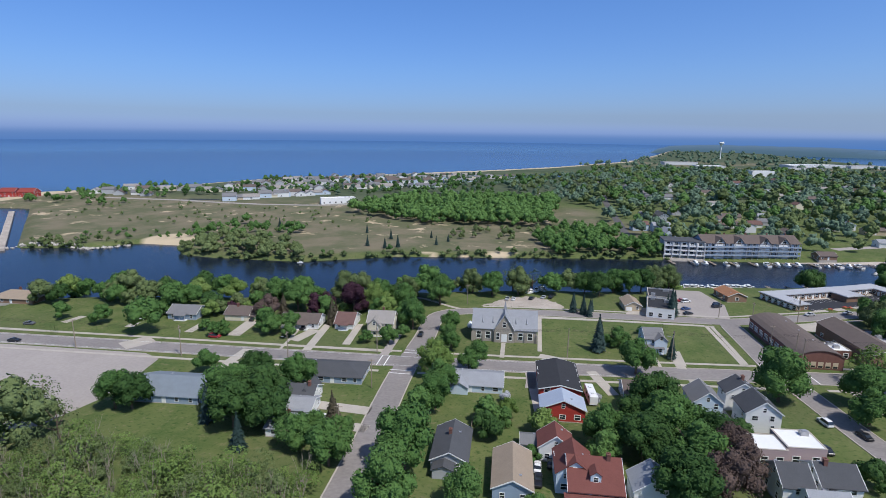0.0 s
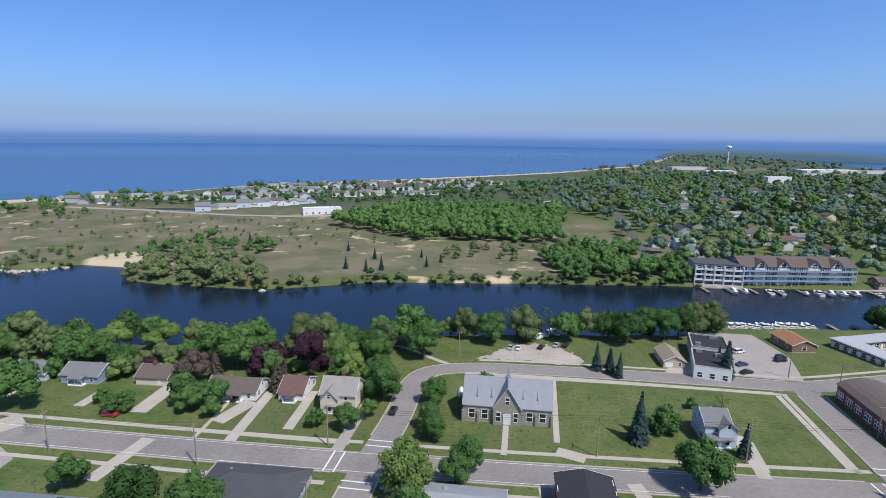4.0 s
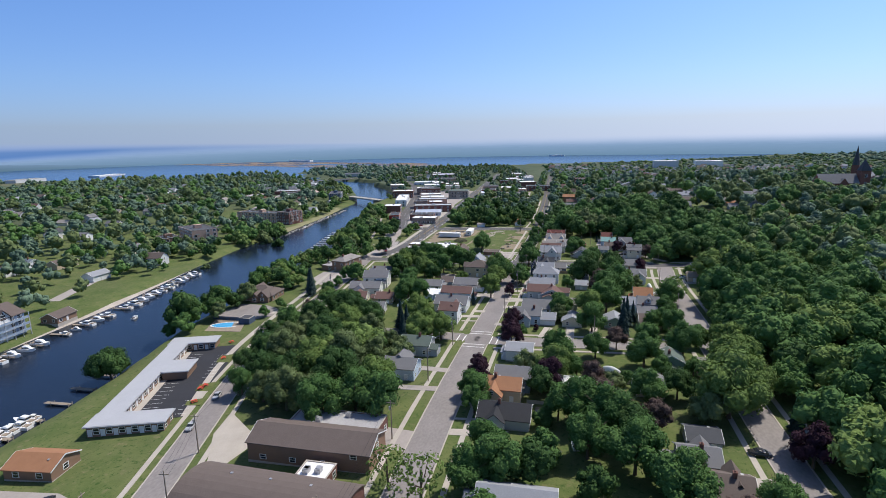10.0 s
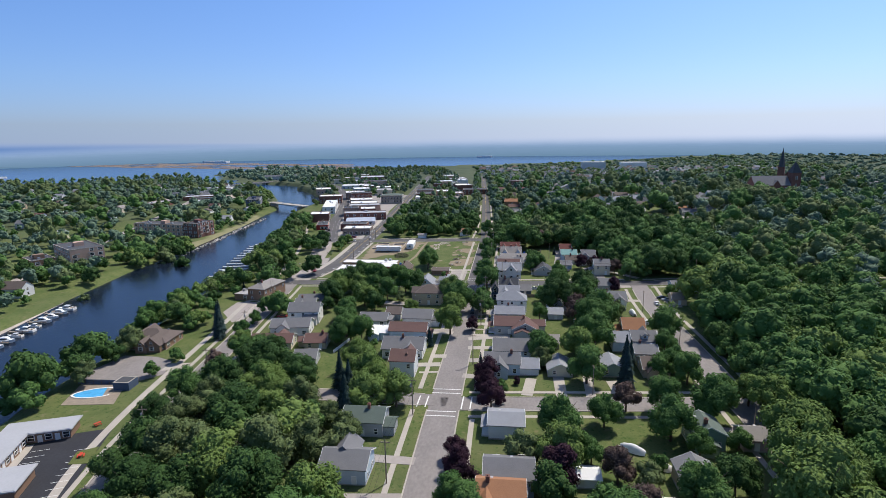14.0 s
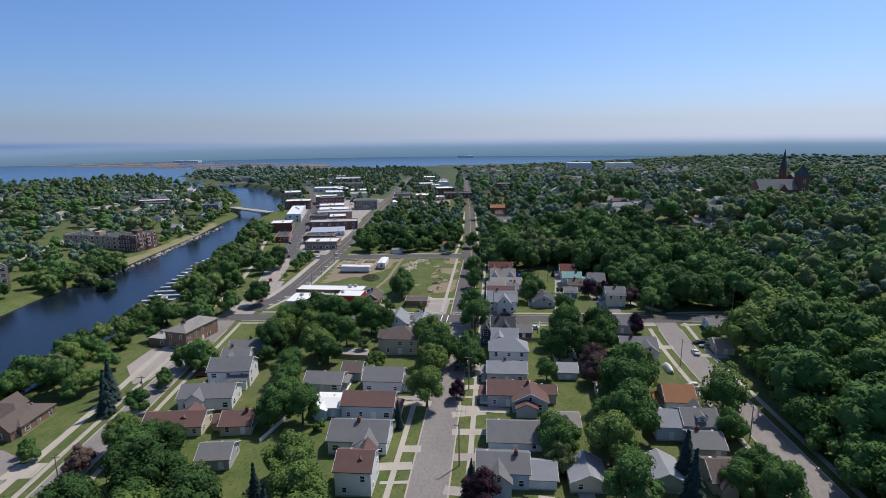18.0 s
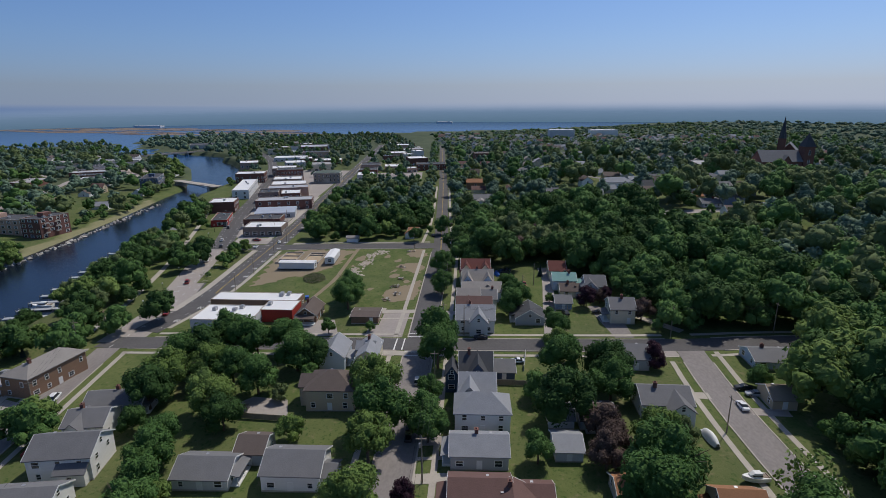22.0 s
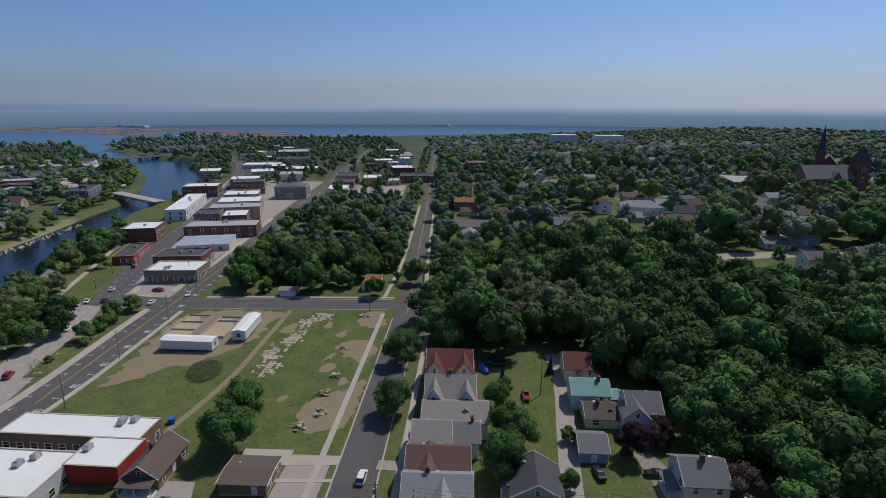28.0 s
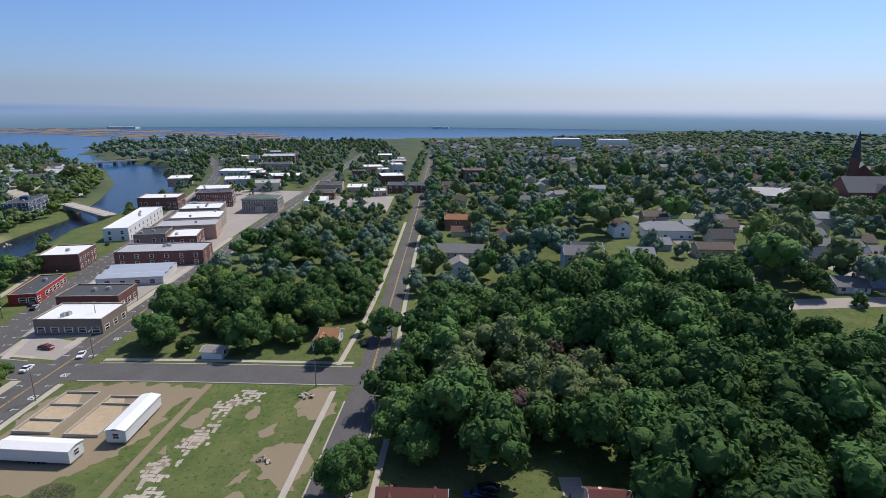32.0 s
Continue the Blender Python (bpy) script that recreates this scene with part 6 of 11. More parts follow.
house(322.5, 167.8, -88.5, 8.9, 9.0, 5.2, 4.0, "w_navy", "r_dark", label="dark navy two-storey house with dark gabled roof", seed=82, wings=((0.5, -3.0, 8.0, 5.4, 5.4, 3.6, True), (-6.5, -3.0, 6.0, 3.6, 5.0, 2.6, True)))
house(327.3, 159.8, -88.5, 6.0, 8.0, 2.5, 1.9, "w_navy", "r_grey", label="dark navy one-storey house with grey gabled roof", seed=83)
house(312.2, 167.3, -88.5, 9.1, 9.0, 5.4, 3.0, "w_grey", "r_light", label="grey two-storey house with light grey gabled roof", seed=84, wings=((-2.0, -3.6, 7.0, 6.0, 5.0, 3.0, True),))
house(289.0, 166.7, -88.5, 12.5, 9.0, 3.5, 2.2, "w_grey", "r_light", label="grey one-storey house with light grey gabled roof", seed=87)
house(335.6, 81.7, -90.0, 12.1, 10.0, 2.5, 1.9, "w_pale", "r_grey", label="pale blue one-storey house with grey gabled roof", seed=92)
house(313.7, 90.4, -90.0, 6.0, 8.0, 2.8, 2.0, "w_tan", "r_tan", label="tan one-storey house with tan gabled roof", seed=93)
house(311.6, 205.5, -88.5, 12.6, 10.5, 6.0, 3.0, "w_tan", "r_brown", hip=True, label="tan two-storey house with brown hipped roof", seed=94, wings=((-6.4, 0.6, 4.2, 6.4, 5.4, 2.0, False),))
house(288.3, 217.7, -88.5, 6.4, 8.0, 3.0, 2.0, "w_grey", "r_brown", label="grey one-storey house with brown gabled roof", seed=96)
house(295.7, 262.1, -81.0, 9.3, 9.0, 4.2, 2.2, "w_white", "r_grey", label="white one-storey house with grey gabled roof", seed=97)
house(333.2, 210.8, 1.5, 10.6, 7.6, 4.4, 3.0, "w_pale", "r_light", label="pale blue one-storey house with light grey gabled roof", seed=99)
house(332.6, 200.0, 1.5, 11.4, 6.0, 5.0, 2.0, "w_cream", "r_light", label="cream two-storey house with light grey gabled roof", seed=100)
house(360.4, 168.3, -88.5, 12.9, 11.0, 4.8, 3.4, "w_white", "r_light", label="white two-storey house with light grey gabled roof", seed=102, wings=((1.0, -4.0, 8.0, 6.0, 4.8, 3.2, True),))
house(369.3, 168.8, -88.5, 12.6, 10.0, 5.0, 3.0, "w_pale", "r_maroon", label="pale blue two-storey house with maroon gabled roof", seed=103)
house(379.0, 171.0, -88.5, 8.4, 10.0, 4.6, 3.0, "w_white", "r_greige", label="white one-storey house with weathered grey gabled roof", seed=104)
house(380.5, 163.7, -88.5, 6.4, 9.0, 4.2, 2.2, "w_white", "r_grey", label="white one-storey house with grey gabled roof", seed=105)
house(388.2, 166.2, -88.5, 15.2, 10.0, 4.5, 2.5, "w_pale", "r_greige", label="pale blue one-storey house with weathered grey gabled roof", seed=106)
house(396.8, 167.8, -88.5, 12.2, 10.0, 5.4, 4.0, "w_pale", "r_greige", label="pale blue two-storey house with weathered grey gabled roof", seed=107, wings=((-4.0, -3.0, 8.0, 5.0, 5.4, 3.6, True), (4.0, -3.0, 8.0, 5.0, 5.4, 3.6, True)))
house(411.0, 168.8, -88.5, 12.2, 10.0, 5.6, 4.0, "w_cream", "r_red", label="cream two-storey house with red gabled roof", seed=108, wings=((-4.0, -3.0, 8.0, 5.4, 5.6, 3.6, True), (4.0, -3.0, 8.0, 5.4, 5.6, 3.6, True)))
house(415.3, 133.2, -90.0, 7.0, 9.0, 4.2, 3.0, "w_cream", "r_red", label="cream one-storey house with red gabled roof", seed=109, wings=((3.0, -3.0, 6.0, 6.0, 3.0, 2.0, True),))
house(401.5, 132.1, -90.0, 9.3, 9.0, 4.2, 2.2, "w_pale", "r_teal", label="pale blue one-storey house with teal gabled roof", seed=110)
house(393.1, 121.3, -90.0, 7.8, 9.5, 4.8, 3.2, "w_lightgrey", "r_grey", label="light grey two-storey house with grey gabled roof", seed=111, wings=((-2.5, -4.0, 6.0, 6.0, 4.6, 2.8, True),))
house(393.0, 130.3, -90.0, 8.9, 8.0, 2.6, 2.0, "w_cream", "r_brown", label="cream one-storey house with brown gabled roof", seed=112)
house(380.2, 135.4, -90.0, 6.0, 8.0, 2.5, 1.9, "w_blue", "r_grey", label="blue garage with grey gabled roof", seed=113, cat="garage", chimney=False, garage=1)
house(366.7, 149.1, 0.0, 10.0, 10.0, 2.6, 3.0, "w_grey", "r_dark", label="grey one-storey house with dark gabled roof", seed=114)
house(367.6, 117.1, -90.0, 8.3, 9.5, 5.4, 2.8, "w_cream", "r_grey", label="cream two-storey house with grey gabled roof", seed=115, porch=(3, 2.2, 6.0))
house(366.9, 208.2, -88.5, 9.8, 8.8, 2.6, 0.5, "w_brown", "r_brown", label="low brown office with a nearly flat brown roof", seed=116, chimney=False, detail=0.9)
house(369.0, 230.0, 1.5, 12.0, 7.6, 3.0, 2.8, "w_brown", "r_brown", label="brown bungalow with a steep brown roof and porch", seed=117, porch=(3, 2.6, 7.0))
house(490.2, 205.5, -89.0, 6.0, 8.5, 3.1, 2.1, "w_white", "r_orange", label="white one-storey house with orange gabled roof", seed=119, wings=((-2.0, -3.0, 6.0, 5.0, 2.8, 1.8, True),))
house(479.0, 239.2, -89.0, 6.4, 5.0, 2.5, 0.9, "w_white", "r_greige", label="white shed with weathered grey gabled roof", seed=120, chimney=False)
house(457.1, 173.2, -89.0, 6.0, 7.0, 2.5, 1.7, "w_pale", "r_grey", label="pale blue shed with grey gabled roof", seed=121, chimney=False)
house(597.5, 165.9, -89.0, 26.1, 12.0, 3.0, 3.0, "w_grey", "r_grey", label="grey one-storey house with grey gabled roof", seed=122, chimney=False)
house(560.3, 112.8, -89.0, 16.8, 11.0, 6.0, 3.0, "w_blue", "r_grey", label="blue two-storey house with grey gabled roof", seed=123, wings=((-2.0, -4.0, 8.0, 6.0, 5.4, 3.0, True),))
house(529.3, 133.6, -89.0, 11.8, 10.0, 3.6, 3.4, "w_cream", "r_brown", label="cream one-storey house with brown gabled roof", seed=124)
house(602.3, 63.7, -89.0, 23.2, 10.0, 4.5, 2.5, "w_white", "r_light", hip=True, label="white one-storey house with light grey hipped roof", seed=126)
house(517.4, 69.3, -89.0, 12.8, 10.0, 5.0, 3.0, "w_grey", "r_grey", label="grey two-storey house with grey gabled roof", seed=127)
house(549.0, 0.8, -89.0, 13.0, 10.0, 3.5, 2.5, "w_white", "r_orange", label="white one-storey house with orange gabled roof", seed=130)
house(547.4, 25.8, -89.0, 8.2, 8.0, 2.6, 2.0, "w_cream", "r_orange", label="cream garage with orange gabled roof", seed=131, cat="garage", chimney=False, garage=1)
house(567.8, 55.0, -89.0, 15.1, 9.0, 3.8, 2.2, "w_tan", "r_brown", label="tan one-storey house with brown gabled roof", seed=133)
house(523.6, 26.2, -89.0, 11.3, 10.0, 2.5, 2.5, "w_lightgrey", "r_grey", label="light grey one-storey house with grey gabled roof", seed=135)
house(159.6, 81.7, -90.0, 10.0, 11.0, 2.8, 2.8, "w_pale", "r_grey", label="pale blue one-storey house with grey gabled roof", seed=139)
house(129.2, 110.8, -90.0, 8.6, 10.0, 3.1, 2.5, "w_tan", "r_brown", label="tan one-storey house with brown gabled roof", seed=142, garage=3)
house(112.7, 154.9, -87.0, 16.3, 10.0, 4.6, 2.6, "w_navy", "r_light", label="dark navy one-storey house with light grey gabled roof", seed=143)
house(166.1, 132.9, -90.0, 6.0, 6.0, 2.5, 1.1, "w_white", "r_white", label="white shed with white gabled roof", seed=147, chimney=False)
car(-5.5, 254.5, 80, "silver", "sedan")
car(-2.5, 254.5, 85, "white", "sedan")
car(6.2, 257.0, 70, "black", "sedan")
car(12.0, 259.9, 70, "silver", "sedan")
car(15.8, 260.9, 70, "black", "suv")
car(92.0, 258.2, 20, "black", "suv")
car(75.5, 244.7, 25, "black", "sedan")
car(76.5, 251.8, 25, "blue", "sedan")
car(80.1, 264.6, 25, "white", "suv")
car(78.3, 265.7, 25, "red", "sedan")
car(147.5, 257.2, 200, "silver", "sedan")
car(-188.6, 166.3, 5, "black", "sedan")
car(-200.2, 184.2, 5, "grey", "sedan")
car(-116.5, 182.8, 3, "red", "suv")
car(-37.6, 198.0, 90, "black", "suv")
car(-111.9, 204.5, 90, "black", "sedan")
car(-86.5, 197.8, 90, "black", "sedan")
car(-54.1, 129.9, 3, "white", "pickup")
car(6.1, 114.8, 88, "white", "sedan")
car(6.2, 109.8, 88, "black", "pickup")
car(9.3, 116.9, 88, "black", "sedan")
car(84.4, 148.3, 100, "white", "suv")
car(90.9, 142.3, 100, "black", "sedan")
car(77.5, 133.5, 90, "black", "sedan")
car(129.2, 251.8, 200, "silver", "sedan")
car(93.2, 260.9, 25, "black", "suv")
car(147.8, 100.0, 90, "black", "sedan")
car(137.7, 149.9, 90, "grey", "pickup")
car(374.3, 288.9, 10, "white", "suv")
car(157.8, 155.2, 0, "black", "sedan")
car(310.7, 100.1, 0, "white", "sedan")
car(316.6, 94.4, 90, "silver", "sedan")
car(319.8, 95.8, 90, "black", "sedan")
car(298.0, 183.5, 0, "black", "suv")
car(372.6, 123.4, 90, "black", "sedan")
car(271.5, 125.1, 0, "tan", "sedan")
car(310.2, 284.1, 15, "white", "suv")
car(286.7, 218.2, 90, "blue", "sedan")
car(286.2, 270.3, 100, "red", "sedan")
car(468.6, 312.3, 20, "black", "sedan")
car(407.5, 298.8, 20, "red", "suv")
car(295.8, 183.4, 0, "black", "pickup")
car(321.4, 184.1, 0, "silver", "suv")
car(333.9, 155.3, 90, "white", "sedan")
car(350.5, 166.4, 90, "black", "sedan")
car(370.9, 287.4, 15, "red", "sedan")
car(452.1, 314.2, 20, "black", "sedan")
car(515.8, 330.0, 20, "silver", "sedan")
car(482.4, 318.5, 20, "white", "sedan")
car(440.9, 306.7, 22, "white", "sedan")
car(451.0, 312.3, 22, "black", "sedan")
car(536.5, 339.5, 22, "grey", "sedan")
car(519.2, 333.8, 22, "black", "sedan")
car(467.4, 291.6, 5, "white", "sedan")
car(467.9, 319.3, 22, "white", "sedan")
car(481.9, 297.7, 90, "black", "sedan")
car(372.1, 135.2, 10, "black", "sedan")
car(368.4, 184.9, 0, "white", "suv")
car(419.9, 155.1, 90, "black", "sedan")
car(402.6, 148.1, 0, "red", "pickup")
car(476.9, 281.7, 200, "white", "sedan")
car(481.5, 296.9, 80, "red", "sedan")
car(489.5, 194.2, 10, "black", "sedan")
car(515.1, 329.8, 22, "black", "sedan")
car(567.8, 273.4, 10, "black", "sedan")
car(423.3, 154.8, 90, "black", "sedan")
car(421.0, 157.6, 90, "blue", "sedan")
car(611.2, 367.1, 22, "black", "sedan")
car(642.8, 377.7, 22, "silver", "sedan")
car(678.0, 389.4, 22, "white", "sedan")
car(708.7, 398.6, 22, "red", "sedan")
house(568.1, 110.0, -88.5, 13.1, 8.0, 6.0, 2.0, "w_blue", "r_dark", label="blue two-storey house with dark gabled roof", seed=149, detail=0.4)
house(662.5, 171.3, -88.5, 16.2, 10.0, 6.5, 2.5, "w_brown", "r_orange", label="brown two-storey house with orange gabled roof", seed=151, detail=0.4)
house(519.2, 108.5, 1.5, 7.2, 8.0, 5.0, 2.0, "w_white", "r_maroon", label="white two-storey house with maroon gabled roof", seed=153, detail=0.4)
house(634.1, 60.8, -88.5, 12.6, 10.0, 5.5, 2.5, "w_tan", "r_brown", label="tan two-storey house with brown gabled roof", seed=154, detail=0.4)
house(610.9, 62.5, -88.5, 22.2, 9.0, 4.2, 2.2, "w_white", "r_light", hip=True, label="white one-storey house with light grey hipped roof", seed=155, detail=0.4)
house(615.2, 47.1, -88.5, 9.2, 9.0, 4.2, 2.2, "w_white", "r_light", label="white one-storey house with light grey gabled roof", seed=156, detail=0.4)
house(525.9, 68.1, 1.5, 11.6, 9.0, 5.8, 2.2, "w_tan", "r_grey", label="tan two-storey house with grey gabled roof", seed=157, detail=0.4)
house(584.9, 7.3, -88.5, 13.6, 9.0, 6.8, 2.2, "w_white", "r_grey", label="white two-storey house with grey gabled roof", seed=158, detail=0.4)
house(562.9, 8.1, -88.5, 20.7, 9.0, 6.8, 2.2, "w_pale", "r_grey", label="pale blue two-storey house with grey gabled roof", seed=159, detail=0.4)
house(529.6, 10.1, -88.5, 12.5, 8.0, 5.5, 2.0, "w_blue", "r_blue", label="blue two-storey house with blue gabled roof", seed=162, detail=0.4)
house(492.0, 27.1, -88.5, 6.7, 9.0, 6.2, 2.2, "w_white", "r_brown", label="white two-storey house with brown gabled roof", seed=164, detail=0.4)
house(486.4, 18.7, -88.5, 13.6, 9.0, 5.2, 2.2, "w_white", "r_brown", label="white two-storey house with brown gabled roof", seed=165, detail=0.4)
house(498.3, 0.1, -88.5, 12.8, 10.0, 5.5, 2.5, "w_brown", "r_brown", label="brown two-storey house with brown gabled roof", seed=166, detail=0.4)
house(462.7, 54.3, -88.5, 15.0, 10.0, 3.3, 1.2, "w_grey", "r_blue", label="grey one-storey house with blue gabled roof", seed=167, detail=0.4)
house(734.0, 127.3, -88.5, 15.8, 9.0, 6.8, 2.2, "w_white", "r_grey", label="white two-storey house with grey gabled roof", seed=168, detail=0.4)
house(792.2, 59.6, -88.5, 12.5, 9.0, 6.8, 2.2, "w_white", "r_light", label="white two-storey house with light grey gabled roof", seed=169, detail=0.4)
house(731.6, 59.5, -88.5, 11.4, 9.0, 5.8, 2.2, "w_tan", "r_brown", label="tan two-storey house with brown gabled roof", seed=170, detail=0.4)
house(133.0, 544.4, -88.5, 25.5, 10.0, 4.5, 2.5, "w_grey", "r_dark", label="grey one-storey house with dark gabled roof", seed=171, detail=0.4)
house(153.6, 578.3, -88.5, 13.1, 10.0, 4.5, 2.5, "w_grey", "r_grey", label="grey one-storey house with grey gabled roof", seed=172, detail=0.4)
house(118.2, 551.6, 1.5, 7.5, 9.0, 3.8, 2.2, "w_tan", "r_grey", label="tan one-storey house with grey gabled roof", seed=173, detail=0.4)
house(201.0, 558.8, 1.5, 17.1, 10.0, 3.5, 2.5, "w_tan", "r_brown", label="tan one-storey house with brown gabled roof", seed=174, detail=0.4)
house(179.8, 508.3, 1.5, 19.5, 10.0, 3.5, 2.5, "w_grey", "r_brown", label="grey one-storey house with brown gabled roof", seed=175, detail=0.4)
house(269.7, 516.7, 1.5, 12.5, 9.0, 4.8, 2.2, "w_white", "r_maroon", label="white two-storey house with maroon gabled roof", seed=176, detail=0.4)
house(286.6, 520.9, -88.5, 8.2, 8.0, 5.0, 2.0, "w_white", "r_blue", label="white two-storey house with blue gabled roof", seed=177, detail=0.4)
house(296.3, 503.1, 1.5, 16.4, 9.0, 3.8, 2.2, "w_tan", "r_brown", label="tan one-storey house with brown gabled roof", seed=178, detail=0.4)
house(274.3, 448.4, 1.5, 13.2, 9.0, 3.8, 2.2, "w_white", "r_light", label="white one-storey house with light grey gabled roof", seed=179, detail=0.4)
house(350.4, 494.7, 1.5, 8.4, 9.0, 4.8, 2.2, "w_white", "r_grey", label="white two-storey house with grey gabled roof", seed=180, detail=0.4)
house(751.3, 837.1, -88.5, 22.9, 12.0, 6.0, 3.0, "w_white", "r_light", label="white two-storey house with light grey gabled roof", seed=181, detail=0.4)
house(134.1, 915.8, 1.5, 21.1, 10.0, 4.5, 2.5, "w_pale", "r_light", label="pale blue one-storey house with light grey gabled roof", seed=182, detail=0.4)
house(150.2, 818.0, -88.5, 34.8, 9.0, 4.8, 2.2, "w_white", "r_grey", label="white two-storey house with grey gabled roof", seed=183, detail=0.4)
house(177.5, 123.1, 1.5, 6.8, 8.0, 4.0, 2.0, "w_tan", "r_grey", label="tan one-storey house with grey gabled roof", seed=184)
house(195.9, 115.6, 1.5, 8.2, 8.0, 4.5, 2.0, "w_green", "r_green", label="green one-storey house with green gabled roof", seed=185)
house(195.8, 104.2, -88.5, 6.0, 7.0, 3.2, 1.8, "w_pink", "r_greige", label="dusty pink one-storey house with weathered grey gabled roof", seed=186)
house(176.7, 147.2, -88.5, 6.0, 5.0, 2.5, 0.9, "w_white", "r_white", label="white garage with white gabled roof", seed=188, cat="garage", chimney=False, garage=1)
house(151.2, 112.8, -88.5, 7.9, 8.0, 2.5, 1.5, "w_grey", "r_dark", label="grey one-storey house with dark gabled roof", seed=189)
house(140.4, 115.5, -88.5, 9.2, 9.0, 2.8, 2.2, "w_grey", "r_grey", label="grey one-storey house with grey gabled roof", seed=190)
house(137.4, 122.9, -88.5, 6.0, 8.0, 2.5, 1.1, "w_white", "r_grey", label="white garage with grey gabled roof", seed=191, cat="garage", chimney=False, garage=1)
car(148.4, 100.5, 100, "black", "sedan")

# concrete drives and entrances along the street
for _a, _b, _w in (((-188.6, 188.7), (-186.8, 197.4), 3.5), ((-157.8, 188.1), (-158.6, 193.8), 3.5), ((-130.3, 186.6), (-130.3, 196.4), 3.5), ((-110.6, 186.0), (-111.8, 206.3), 5.5), ((-85.1, 184.7), (-81.3, 197.6), 5.0), ((-63.8, 184.0), (-65.5, 207.4), 3.0),
                   ((-145.2, 168.6), (-139.2, 177.4), 9.0), ((-98.8, 155.1), (-97.6, 173.7), 4.0), ((-56.9, 136.9), (-40.4, 135.5), 4.5), ((-54.4, 128.3), (-38.3, 125.8), 4.0), ((25.1, 173.8), (29.9, 157.0), 3.5), ((8.2, 184.8), (15.2, 182.4), 4.0), ((58.1, 197.5), (56.8, 183.8), 3.0),
                   ((264.0, 182.4), (266.0, 172.9), 3.0), ((255.0, 181.6), (255.6, 172.5), 3.0), ((246.6, 188.8), (246.3, 194.6), 3.0), ((218.0, 160.0), (230.0, 158.4), 3.5), ((218.2, 149.4), (231.4, 149.6), 3.5), ((218.6, 131.4), (230.0, 132.6), 4.0), ((218.4, 140.6), (233.0, 140.2), 3.0)):
    ribbon("drive", [_a, _b], _w, M["concrete"], 0.07, "pale concrete drive leading off the street", "drive", False)

# drives from the street to the houses
_n = 0
for _k, _reach in ((0, 34), (10, 24)):
    for _x, _y, _r, _a, _b in list(TAKEN):
        _p, _h = beside(_x, _y, _k)
        _d = math.hypot(_x - _p[0], _y - _p[1])
        if not 11 < _d < _reach or _x > 440 or _a > 12:
            continue
        _n += 1
        if _n % 3 == 0:
            continue
        _walk = _n % 4 == 1
        _ux, _uy = (_x - _p[0]) / _d, (_y - _p[1]) / _d
        _s = (max(_a, _b) if abs(math.sin(radians(_r))) < 0.5 else min(_a, _b)) + 2.2
        _qx, _qy = _p[0] + _uy * _s, _p[1] - _ux * _s
        if off_roads(_qx + _ux * (_d - 4), _qy + _uy * (_d - 4), _k, 1) and all(math.hypot(_qx + _ux * (_d - 2) - t[0], _qy + _uy * (_d - 2) - t[1]) > 4.5 for t in TAKEN):
            ribbon("drive", [(_qx + _ux * (_h - 0.2), _qy + _uy * (_h - 0.2)), (_qx + _ux * (_d + 1), _qy + _uy * (_d + 1))], 3.2, M["concrete" if _n % 2 else "asphalt_lot"], 0.10, "pale drive beside a house", "drive", False)
            _walk and ribbon("path", [(_p[0] + _ux * (_h + 0.2), _p[1] + _uy * (_h + 0.2)), (_p[0] + _ux * (_d - 5), _p[1] + _uy * (_d - 5))], 1.1, M["concrete"], 0.095, "narrow front walk to a house", "path", False)

